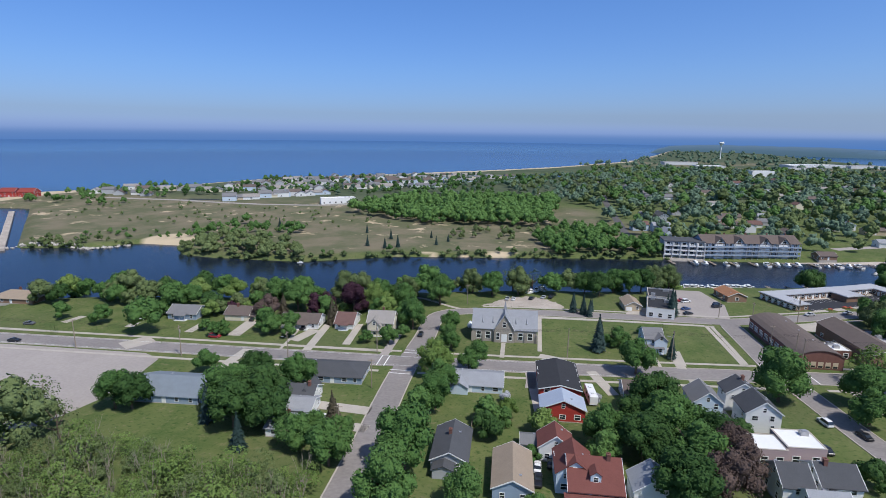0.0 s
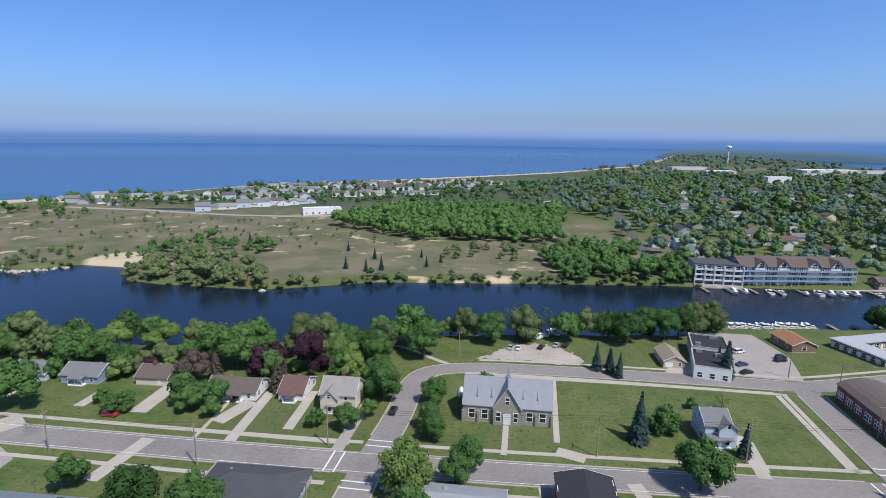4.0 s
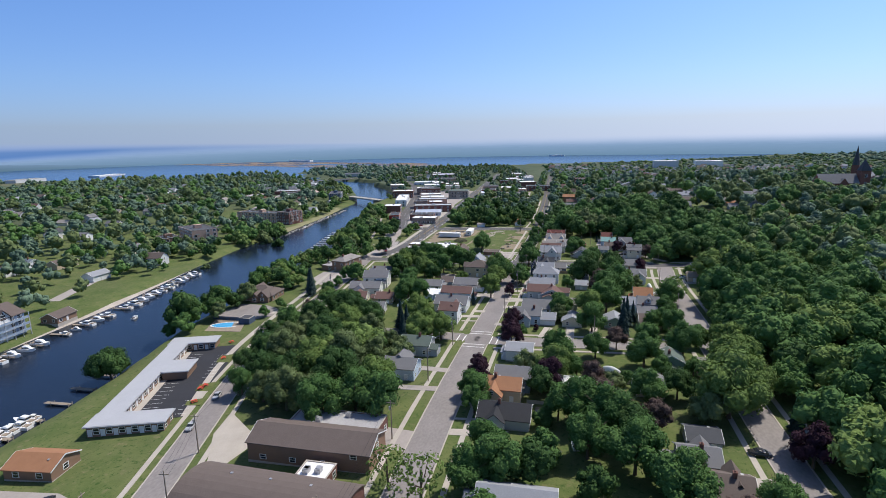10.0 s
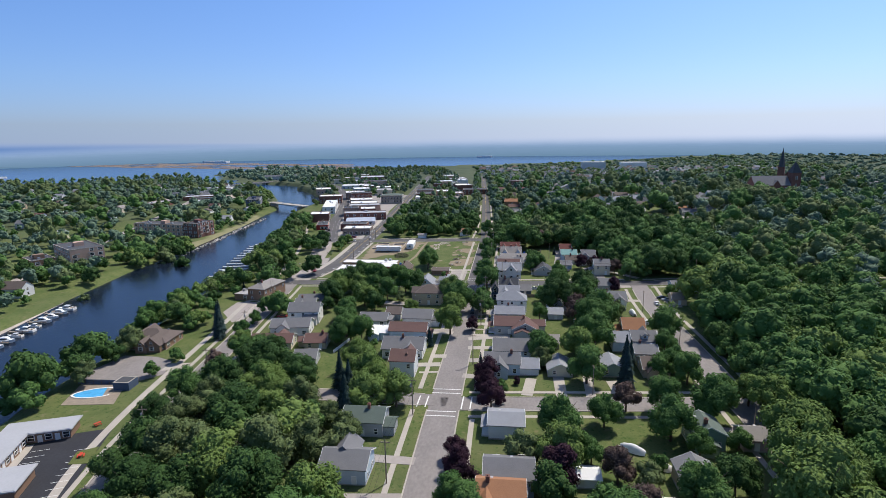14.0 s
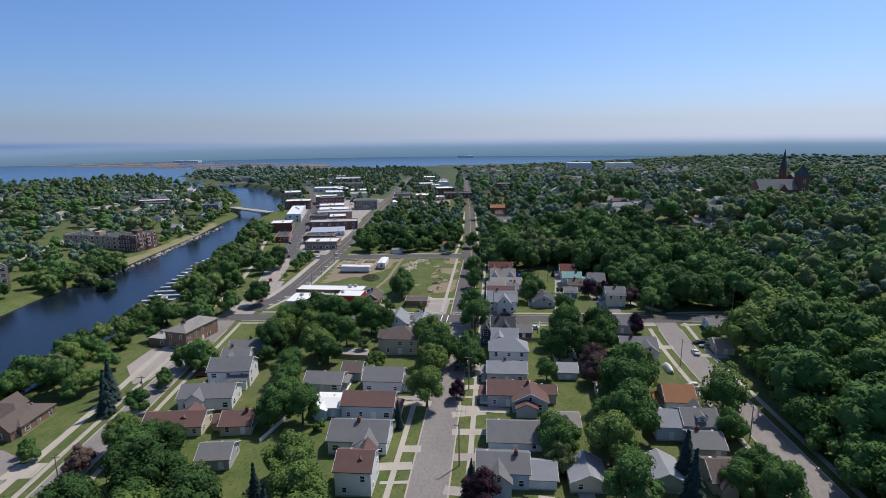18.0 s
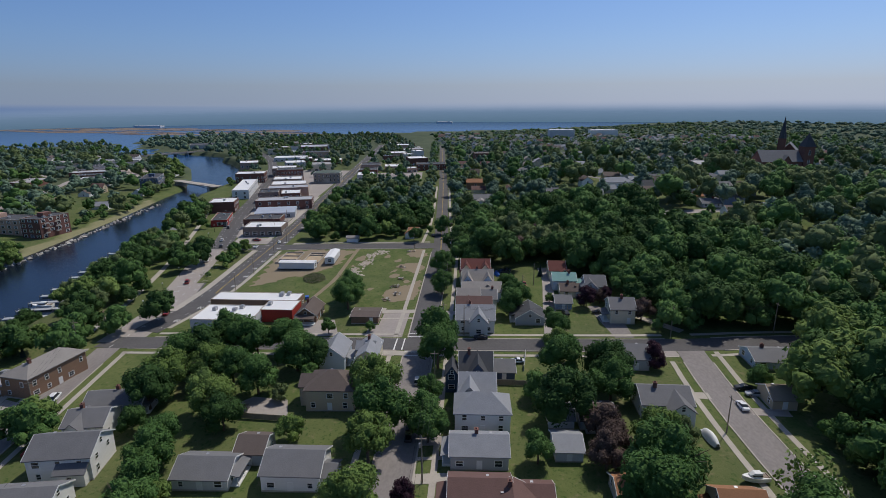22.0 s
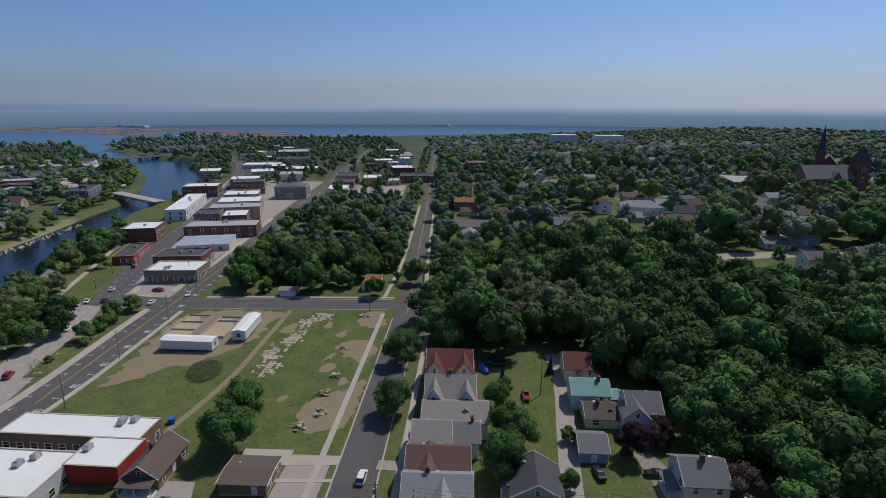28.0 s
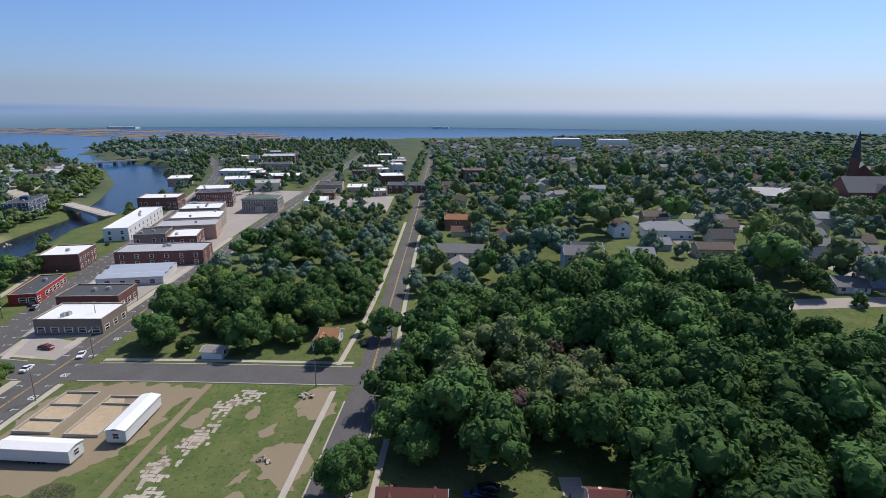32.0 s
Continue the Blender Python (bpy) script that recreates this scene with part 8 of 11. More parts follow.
def metal_shop():
    """Low store under three shallow metal roofs side by side."""
    h = root("commercial_building", 554, 312, zg(554, 312), 15, "low pale store under three shallow metal roofs", "commercial building")
    TAKEN.append((554, 312, 15, 12, 14))
    boxes_part("wall", [(-11, -13.5, -2, 11, 13.5, 3.7)], M["w_lightgrey"], h)
    for i in range(3):
        o = link_mesh("roof", *roof_slabs(27, 7.2, 3.7, 0.9, 0.2, False, True), M["r_metal"], h)
        o.matrix_basis = pose(-7.4 + 7.4 * i, 0, 0.02 * i)
    for i in range(4):
        add_window(h, pose(0, 0, 0, 0, 0, 270) @ pose(-9 + 6 * i, -11, 0.8), 2.2, 1.2)


metal_shop()


def civic_hall():
    """Tan stone public building with a raised middle, tall windows and a hipped green-grey roof."""
    h = root("civic_hall", 722, 321, zg(722, 321), 6, "tan stone public building with tall windows and a green-grey roof", "public building")
    TAKEN.append((722, 321, 6, 10, 14))
    boxes_part("wall", [(-9, -13, -2, 9, 13, 9.6)], M["stone"], h)
    boxes_part("plinth", [(-9.2, -13.2, -2, 9.2, 13.2, 1.6)], M["concrete"], h)
    boxes_part("cornice", [(-9.5, -13.5, 9.6, 9.5, 13.5, 10.3)], M["concrete"], h)
    link_mesh("roof", *roof_slabs(25, 17, 10.3, 1.7, 0.1, True, True), M["r_green"], h)
    for side, span, reach in ((0, 18, 13), (1, 26, 9), (2, 18, 13), (3, 26, 9)):
        n = int(span / 3.6)
        for f in range(2):
            for i in range(n):
                add_window(h, pose(0, 0, 0, 0, 0, 90 * side) @ pose(-span / 2 + (i + 0.5) * span / n, -reach, 2.2 + 4.0 * f), 1.2, 1.45)
    boxes_part("porch", [(-11.4, -3, -2, -9, 3, 4.6), (-11.6, -3.3, 4.6, -9, 3.3, 5.1)], M["concrete"], h)
    share("chimney", CHIMNEY_MESH, h, pose(3, 8, 12))


civic_hall()
_rng = random.Random(31)
for _i in range(46):
    _x = _rng.uniform(790, 1350)
    _y = 0.32 * (_x - 790) + _rng.uniform(330, 440) if _i % 2 else 0.09 * (_x - 790) + _rng.uniform(235, 330)
    if not off_roads(_x, _y, None, 9) or any(math.hypot(_x - t[0], _y - t[1]) < 26 for t in TAKEN) or zg(_x, _y) < WATER + 1.5:
        continue
    flat_building(_x, _y, _rng.choice((10, 18)), _rng.uniform(14, 30), _rng.uniform(12, 24), _rng.choice((4.5, 5.5, 7.5, 9.0)), _rng.choice(("brick", "brick_tan", "w_lightgrey", "w_cream")), _rng.choice(("r_white", "r_white", "r_flat", "r_dark")), "distant flat-roofed downtown block", 1, 300 + _i, "commercial building", spacing=20, win=(3.6, 1.2), parapet=0.4)


def apartment_block(x, y, rot, Lx, Ly, floors, wall, label):
    H = 3.0 * floors + 0.6
    h = flat_building(x, y, rot, Lx, Ly, H, wall, "r_dark", label, floors, int(x), "apartment block", name="apartment_block", spacing=5.0, win=(2.3, 1.15))
    for f in range(1, floors):
        for i in range(int(Lx / 8)):
            u = -Lx / 2 + 4 + 8 * i
            boxes_part("balcony", [(u - 1.6, -Ly / 2 - 1.2, 3.1 * f, u + 1.6, -Ly / 2, 3.1 * f + 0.15), (u - 1.6, -Ly / 2 - 1.2, 3.1 * f + 0.15, u + 1.6, -Ly / 2 - 1.12, 3.1 * f + 1.0)], M["concrete"], h)
    boxes_part("lift_house", [(-3, -2.5, H, 3, 2.5, H + 2.8)], M[wall], h)
    return h


apartment_block(400, 474.7, -32, 21, 36, 4, "brick_tan", "tan brick apartment block with balconies")
apartment_block(384, 492, -32, 14, 22, 2, "w_brown", "low dark wing of an apartment block")
apartment_block(522, 492, -8, 16, 58, 3, "brick_tan", "long tan brick apartment block with balconies")
apartment_block(515, 454, -8, 22, 15, 4, "brick", "brown brick apartment tower by the river")
apartment_block(708, 498, 22, 40, 16, 4, "w_navy", "dark modern apartment block by the river")


def condominium():
    h = root("condominium", 155, 398, -7.4, 9.0, "long waterfront condominium with white gables and blue balconies", "apartment block")
    TAKEN.extend([(155, 398, 9, 34, 12), (111, 391, -2, 13, 9)])
    L, W = 66, 17
    link_mesh("wall", *body_vf(L, W, 10.2, 4.2, True), M["w_blue"], h)
    link_mesh("roof", *roof_slabs(L, W, 10.2, 4.2, 0.8, False), M["r_brown"], h)
    for x in (-22, -9, 9, 22):
        link_mesh("gable", *body_vf(9, 6.6, 10.4, 3.6, True, True), M["w_white"], h, m=pose(x, -4.6, 0))
        link_mesh("gable_roof", *roof_slabs(10, 6.6, 10.4, 3.6, 0.5, False, True), M["r_brown"], h, m=pose(x, -4.4, 0))
        add_window(h, pose(x, -9.1, 9.4), 2.6, 1.6)
        add_window(h, pose(x, -9.1, 11.9), 1.2, 0.7)
    for f in range(3):
        boxes_part("balcony", [(-L / 2, -W / 2 - 2.4, 1.6 + 2.9 * f, L / 2, -W / 2, 1.8 + 2.9 * f)], M["w_grey"], h)
        boxes_part("railing", [(-L / 2, -W / 2 - 2.4, 1.8 + 2.9 * f, L / 2, -W / 2 - 2.32, 2.75 + 2.9 * f)], M["w_blue"], h)
        for i in range(16):
            add_window(h, pose(-L / 2 + 2 + i * 4.1, -W / 2, 2.0 + 2.9 * f), 2.2, 1.2)
    for i in range(17):
        boxes_part("balcony_post", [(-L / 2 + i * L / 16 - 0.14, -W / 2 - 2.45, -1, -L / 2 + i * L / 16 + 0.14, -W / 2 - 2.2, 10.2)], M["w_grey"], h)
    for x in (-28, -15, 0, 15, 28):
        share("chimney", CHIMNEY_MESH, h, pose(x, 0.6, 14.2))
    g = root("condominium", 111, 391, -7.4, -2, "grey flat-roofed waterfront row with stepped balconies", "apartment block")
    boxes_part("wall", [(-13, -8, -2, 13, 8, 10.5)], M["w_grey"], g)
    boxes_part("roof", [(-13.4, -8.6, 10.5, 13.4, 8.4, 11.0)], M["r_dark"], g)
    for i in range(6):
        u = -13 + i * 26 / 5
        boxes_part("party_wall", [(u - 0.25, -10.5, -2, u + 0.25, -8, 10.2)], M["w_lightgrey"], g)
        if i < 5:
            for f in range(3):
                boxes_part("balcony", [(u + 0.25, -10.2, 1.4 + 3.1 * f, u + 4.9, -8, 1.6 + 3.1 * f), (u + 0.25, -10.2, 1.6 + 3.1 * f, u + 4.9, -10.1, 2.5 + 3.1 * f)], M["trim"], g)
                add_window(g, pose(u + 2.6, -8, 1.8 + 3.1 * f), 2.4, 1.3)
    boxes_part("steps", [(-13, -14 + 0.8 * i, -3, 13, -13.2 + 0.8 * i, -1.4 + 0.35 * i) for i in range(4)], M["concrete"], g)


condominium()
ribbon("quay", [(97, 379), (125, 377), (188, 387), (250, 397), (318, 412)], 3.0, M["gravel"], 0.6, "pale concrete quay along the marina", "quay", thick=4.0)
ribbon("quay", [(84, 304), (110, 312), (146, 314), (168, 322)], 3.0, M["concrete"], 0.4, "pale concrete sea wall of a boat basin", "quay", thick=4.0)
house(206, 396, 9, 12, 9, 3, 2.2, "w_brown", "r_brown", label="small brown marina house on the quay", seed=95, chimney=False)
_rng = random.Random(5)
for _i in range(32):
    _x = 100 + _i * 6.6
    _y = float(np.interp(_x, FAR_X, FAR_Y)) - 5.5
    if _i % 2 == 0:
        dock(_x, _y + 4, -82, 9.5)
    if _rng.random() < 0.82 and _x > 108:
        boat(_x + 2.2, _y - 2.4, -82 + _rng.uniform(-4, 4) + (180 if _rng.random() < 0.4 else 0), _rng.uniform(0.8, 1.35))
for _i in range(17):
    _x = 84 + _i * 2.9
    _y = float(np.interp(_x, NEAR_X, NEAR_Y)) + 5.5
    boat(_x, _y + _rng.uniform(-1, 2.5), 100 + _rng.uniform(-14, 14), _rng.uniform(0.75, 1.25))
for _i in range(5):
    dock(118 + _i * 11, float(np.interp(118 + _i * 11, NEAR_X, NEAR_Y)) + 1, 96, 10)
for _i in range(12):
    _x = 384 + _i * 9
    _y = float(np.interp(_x, NEAR_X, NEAR_Y)) - 1
    dock(_x, _y, 104, 21, 2.4, "w_grey")
    if _rng.random() < 0.4:
        boat(_x + 1, _y + 14, 104, 1.25)
boat(222, 366, 12, 0.7)
boat(-141, 322, 10, 0.6)
for _x, _y, _r in ((6, 268, 40), (9, 272, 80), (2, 270, 10), (12, 274, 120)):
    boat(_x, _y, _r, 0.9, zg(_x, _y) + 0.4)
boat(283, 110, 95, 0.85, zg(283, 110) + 0.5)


# bridge over the river
def bridge():
    a, b = Vector((702, 432, -2.2)), Vector((736, 486, -2.2))
    d = b - a
    rot = math.degrees(math.atan2(d.y, d.x))
    g = root("bridge", a.x, a.y, a.z, rot, "low steel road bridge on concrete piers", "bridge")
    n = d.length
    boxes_part("deck", [(-8, -5, -0.5, n + 8, 5, 0.3)], M["concrete"], g)
    for s in (-1, 1):
        vs, fs = [], []
        for i in range(13):
            u = n * i / 12
            z = -2.6 + 1.9 * math.sin(math.pi * i / 12)
            vs += [(u, s * 4.6 - 0.2, z - 0.4), (u, s * 4.6 + 0.2, z - 0.4), (u, s * 4.6 + 0.2, z + 0.3), (u, s * 4.6 - 0.2, z + 0.3)]
        for i in range(12):
            k = 4 * i
            fs += [(k + j, k + (j + 1) % 4, k + 4 + (j + 1) % 4, k + 4 + j) for j in range(4)]
        link_mesh("girder", vs, fs, M["w_blue"], g)
        boxes_part("railing", [(-8, s * 4.9 - 0.06, 1.1, n + 8, s * 4.9 + 0.06, 1.25)] + [(u * n / 20 - 0.05, s * 4.9 - 0.05, 0.3, u * n / 20 + 0.05, s * 4.9 + 0.05, 1.1) for u in range(21)], M["w_blue"], g)
    for u in (1.5, n - 1.5):
        boxes_part("pier", [(u - 1.6, -5.4, -11, u + 1.6, 5.4, -0.5)], M["concrete"], g)


bridge()


def far_bridge():
    """Long flat road bridge over the bend of the river."""
    a, b = Vector((1045, 716, -4.6)), Vector((1130, 664, -4.6))
    d = b - a
    g = root("bridge", a.x, a.y, a.z, math.degrees(math.atan2(d.y, d.x)), "long flat concrete road bridge at the bend of the river", "bridge")
    n = d.length
    boxes_part("deck", [(-12, -6, -0.9, n + 12, 6, 0.3)], M["concrete"], g)
    for s in (-1, 1):
        boxes_part("parapet", [(-12, s * 5.8 - 0.15, 0.3, n + 12, s * 5.8 + 0.15, 1.3)], M["concrete"], g)
    for i in range(5):
        u = n * (i + 0.5) / 5
        boxes_part("pier", [(u - 1.0, -5, -9, u + 1.0, 5, -0.9)], M["concrete"], g)


far_bridge()


def steeple_church():
    h = root("church", 864, -191, zg(864, -191), 150, "large dark brick church with a tall pointed steeple", "church")
    TAKEN.append((845, -180, 150, 34, 18))
    link_mesh("wall", *body_vf(38, 17, 11, 9, True), M["brick"], h, m=pose(-22, 8, 0))
    link_mesh("roof", *roof_slabs(38, 17, 11, 9, 0.6, False), M["r_grey"], h, m=pose(-22, 8, 0))
    boxes_part("tower", [(-4, -4, -2, 4, 4, 26)], M["brick"], h)
    vs = [(4.4 * math.cos(0.7854 * i + 0.39), 4.4 * math.sin(0.7854 * i + 0.39), 26) for i in range(8)] + [(0, 0, 52)]
    link_mesh("spire", vs, [(i, (i + 1) % 8, 8) for i in range(8)], M["r_dark"], h)
    for i in range(6):
        add_window(h, pose(-22, 8, 0) @ pose(-15 + 6 * i, -8.5, 3), 1.6, 3.2)


steeple_church()


def tower_church():
    h = root("church", 750, -128, zg(750, -128), 95, "dark brick church with a grey roof and square tower", "church")
    TAKEN.extend([(750, -128, 95, 30, 15), (725, -128, 95, 30, 14)])
    link_mesh("wall", *body_vf(40, 20, 11, 10, True), M["brick"], h)
    link_mesh("roof", *roof_slabs(40, 20, 11, 10, 0.6, False), M["r_grey"], h)
    link_mesh("gable_wall", *body_vf(10, 8, 11, 5.5, True, True), M["brick"], h, m=pose(-4, 6.5, 0))
    link_mesh("gable_roof", *roof_slabs(10, 8, 11, 5.5, 0.4, False, True), M["r_grey"], h, m=pose(-4, 6.5, 0))
    boxes_part("tower", [(-31, 0, -2, -21, 10, 25), (-31.4, -0.4, 24, -20.6, 10.4, 24.8)], M["brick"], h)
    vs = [(-26 + x, 5 + y, 25) for x, y in ((-5.4, -5.4), (5.4, -5.4), (5.4, 5.4), (-5.4, 5.4))] + [(-26, 5, 38)]
    link_mesh("spire", vs, [(0, 1, 4), (1, 2, 4), (2, 3, 4), (3, 0, 4)], M["r_dark"], h)
    for i in range(6):
        add_window(h, pose(0, 0, 0, 0, 0, 180) @ pose(-15 + 6 * i, -10, 3), 1.6, 3.2)
    for z in (8, 17):
        add_window(h, pose(0, 0, 0, 0, 0, 180) @ pose(26, -10, z), 1.8, 2.6)


tower_church()

flat_building(61, 128.5, 3, 7, 7, 4.2, "w_pink", "r_white", "dusty pink building with a white flat roof", 1, 501, "building", parapet=0.12)
flat_building(69, 130.5, 3, 9, 8.5, 4.6, "w_pink", "r_white", "dusty pink building with a white flat roof", 1, 502, "building", parapet=0.12)


def motor_home(x, y, rot, L=9.0):
    r = root("motor_home", x, y, zg(x, y) + 0.1, rot, "white boxy motor home parked on a drive", "motor home")
    link_mesh("body", *loft([ring(-L / 2, 1.15, 0.5, 3.0, 0.95), ring(-L / 2 + 0.2, 1.22, 0.45, 3.15, 0.95), ring(L / 2 - 0.6, 1.22, 0.45, 3.15, 0.95), ring(L / 2, 1.1, 0.5, 2.3, 0.9)]), M["c_white"], r)
    boxes_part("windscreen", [(L / 2 - 0.28, -0.95, 1.5, L / 2 - 0.02, 0.95, 2.25)], M["glass"], r)
    for s in (-1, 1):
        for u in (-2.5, 0.2, 2.6):
            boxes_part("side_window", [(u - 0.6, s * 1.2 - 0.04, 1.7, u + 0.6, s * 1.2 + 0.04, 2.4)], M["glass"], r)
        for u in (-L / 2 + 2.2, L / 2 - 1.5):
            share("wheel", TYRE, r, pose(u, s * 1.05, 0.33))
    for u in (-2.4, 1.4):
        boxes_part("roof_unit", [(u - 0.5, -0.4, 3.12, u + 0.5, 0.4, 3.4)], M["trim"], r)


motor_home(22.5, 153, 95)
motor_home(40, 118, 90, 6.5)


def covered_load(x, y, rot, s, label, material):
    """A heap or boat under a sheet that sags between its high points."""
    r = root("covered_boat", x, y, zg(x, y), rot, label, "covered boat")
    n, m_ = 12, 8
    vs = []
    for i in range(n + 1):
        for j in range(m_ + 1):
            u, v = i / n * 2 - 1, j / m_ * 2 - 1
            w = 1.15 * (1 - abs(u) ** 3 * 0.55)
            z = 1.7 * (1 - abs(v) ** 2.2) * (1 - 0.5 * abs(u) ** 2) + 0.25 + 0.12 * noise.noise((u * 3, v * 3, x))
            vs.append((u * 2.9 * s, v * w * s, max(z * s, 0.15)))
    fs = [(i * (m_ + 1) + j, (i + 1) * (m_ + 1) + j, (i + 1) * (m_ + 1) + j + 1, i * (m_ + 1) + j + 1) for i in range(n) for j in range(m_)]
    o = link_mesh("cover", vs, fs, M[material], r)
    o.data.polygons.foreach_set("use_smooth", [True] * len(fs))
    boxes_part("trailer", [(-2.4 * s, -0.5 * s, 0.0, 3.6 * s, 0.5 * s, 0.28)], M["steel"], r)
    for q in (-1, 1):
        share("wheel", TYRE, r, pose(-0.4, q * 0.95 * s, 0.3))


covered_load(417, 159, 20, 0.9, "boat under a bright blue tarpaulin on a trailer", "tarp")
covered_load(190, 134, 60, 1.1, "boat under a white cover on a trailer", "trim")
covered_load(296.8, 113.4, 5, 1.1, "boat under a white cover on a trailer", "trim")
covered_load(183, 129, 80, 1.0, "boat under a white cover on a trailer", "trim")

# harbour mouth: concrete pier and rock edge
def pier():
    p = root("pier", -354, 313, WATER, math.degrees(math.atan2(144, -143)), "long weathered concrete pier at the harbour mouth", "pier")
    for i in range(17):
        boxes_part("pier_block", [(12.1 * i, -2.4, -4, 12.1 * i + 11.9, 2.4, 1.5 + 0.12 * (i % 3))], M["gravel"], p)


pier()


def boulder(name, seed, r):
    rng = random.Random(seed)
    b = bmesh.new()
    for _ in range(11):
        d = Vector((rng.gauss(0, 1), rng.gauss(0, 1), rng.gauss(0, 0.8))).normalized() * r * rng.uniform(0.75, 1.1)
        b.verts.new(d)
    bmesh.ops.convex_hull(b, input=b.verts)
    me = bpy.data.meshes.new(name)
    b.to_mesh(me)
    b.free()
    me.materials.append(M["rock"])
    return me


BOULDERS = [boulder("boulder", i, 1.25) for i in range(5)]


def revetment(line, n, label, side=1.5):
    r = root("rock_revetment", line[0][0], line[0][1], 0, 0, label, "rock edge")
    rng = random.Random(n)
    pts = resample(line, 1.0)
    for i in range(n):
        x, y = pts[int(i / n * (len(pts) - 1))]
        x, y = x + rng.uniform(-side, side), y + rng.uniform(-side, side)
        share("boulder", BOULDERS[i % 5], r, pose(x - line[0][0], y - line[0][1], max(zg(x, y), WATER - 0.1) + 0.3, 0, 0, rng.uniform(0, 360)) @ Matrix.Scale(rng.uniform(0.6, 1.3), 4))


revetment([(-359, 321), (-343, 329), (-321, 333), (-300, 330), (-282, 346)], 90, "pale boulders along the harbour bank", 2.0)
revetment([(440, 424), (500, 431), (560, 440), (640, 451)], 120, "pale broken rock along the river bank", 2.2)

# low buildings and a lot across the river, beyond the bridge
slab("parking_lot", [(770, 545), (850, 590), (905, 600), (965, 640), (1000, 700), (930, 745), (850, 715), (790, 610), (752, 590)], M["gravel"], 0.05, "pale bare yards across the river")
for _i, (_x, _y, _r, _a, _b, _w, _f) in enumerate(((885, 645, 32, 36, 52, "w_white", "r_dark"), (931, 686, 20, 26, 60, "w_lightgrey", "r_pale"), (850, 680, 28, 30, 62, "w_lightgrey", "r_dark"), (800, 632, 28, 24, 40, "brick", "r_pale"), (770, 606, 20, 22, 34, "brick", "r_dark"),
                                                      (742, 585, 12, 24, 30, "w_lightgrey", "r_pale"), (905, 735, 24, 30, 56, "w_white", "r_flat"), (720, 640, 12, 40, 22, "brick", "r_flat"))):
    flat_building(_x, _y, _r, _a, _b, 5.2, _w, _f, "low flat-roofed workshop in a pale yard", 1, 520 + _i, "workshop", spacing=8, win=(2.4, 1.1), name="workshop", sides=(3,))

# far landmarks
def water_tower(x, y):
    z = zg(x, y)
    t = root("water_tower", x, y, z, 0, "white water tower with a round tank on a slim stem", "water tower")
    H = 52 - z
    prof = [(2.6, 0), (1.7, H * 0.3), (1.6, H * 0.72), (3.5, H * 0.8), (8.0, H * 0.88), (8.6, H * 0.93), (7.0, H * 0.98), (2.5, H)]
    n = 18
    vs = [(r * math.cos(6.2832 * i / n), r * math.sin(6.2832 * i / n), q) for r, q in prof for i in range(n)]
    f = lambda a, b: [(j * n + i, j * n + (i + 1) % n, (j + 1) * n + (i + 1) % n, (j + 1) * n + i) for j in range(a, b) for i in range(n)]
    link_mesh("stem", vs[:3 * n], f(0, 2), M["trim"], t)
    link_mesh("tank", vs[2 * n:], [tuple(i - 0 for i in q) for q in f(0, 5)] + [tuple(range(5 * n, 6 * n))], M["trim"], t)


water_tower(666, 2010)
flat_building(440, 1100, 17, 46, 14, 15, "w_white", "r_white", "large white windowless industrial shed", 0, 401, "shed", name="industrial_shed")
for _i, (_x, _y, _a, _b) in enumerate(((415, 1565, 90, 30), (444, 1410, 70, 24), (640, 1380, 80, 30), (745, 1555, 150, 40), (870, 1560, 90, 30), (690, 1480, 70, 26), (1020, 1500, 90, 30), (1290, 1540, 110, 36), (560, 1330, 40, 20))):
    flat_building(_x, _y, 10, _a, _b, 7, "w_lightgrey", "r_white" if _i % 2 else "r_greige", "distant long pale industrial building", 0, 410 + _i, "industrial building", name="industrial_building")
flat_building(-205, 577, 28, 38, 12, 6, "w_white", "r_white", "long white building beside the dunes", 1, 420, "building", spacing=6)
house(-590, 545, 15, 17, 14, 6, 4, "w_red", "r_scarlet", label="bright red harbour building with a red roof", seed=421, chimney=False)
house(-568, 548, 15, 17, 14, 6, 4, "w_red", "r_scarlet", label="bright red harbour building with a red roof", seed=422, chimney=False)
flat_building(1560, -30, 0, 40, 60, 18, "w_lightgrey", "r_white", "distant white plant by the lake", 0, 430, "industrial building", name="industrial_building")
flat_building(1600, -140, 0, 40, 66, 15, "w_white", "r_white", "distant white plant by the lake", 0, 431, "industrial building", name="industrial_building")
flat_building(2640, 330, 0, 30, 70, 9, "w_white", "r_white", "distant white building on the far shore", 0, 432, "industrial building", name="industrial_building")
flat_building(2290, 1480, 0, 30, 110, 9, "w_white", "r_white", "distant white building on the far shore", 0, 433, "industrial building", name="industrial_building")


# ---- houses farther off ----
FAR_WALLS, FAR_ROOFS = ("w_white", "w_lightgrey", "w_cream", "w_pale", "w_grey"), ("r_grey", "r_brown", "r_light", "r_greige", "r_maroon")
FAR_STUFF = ([], [], [])


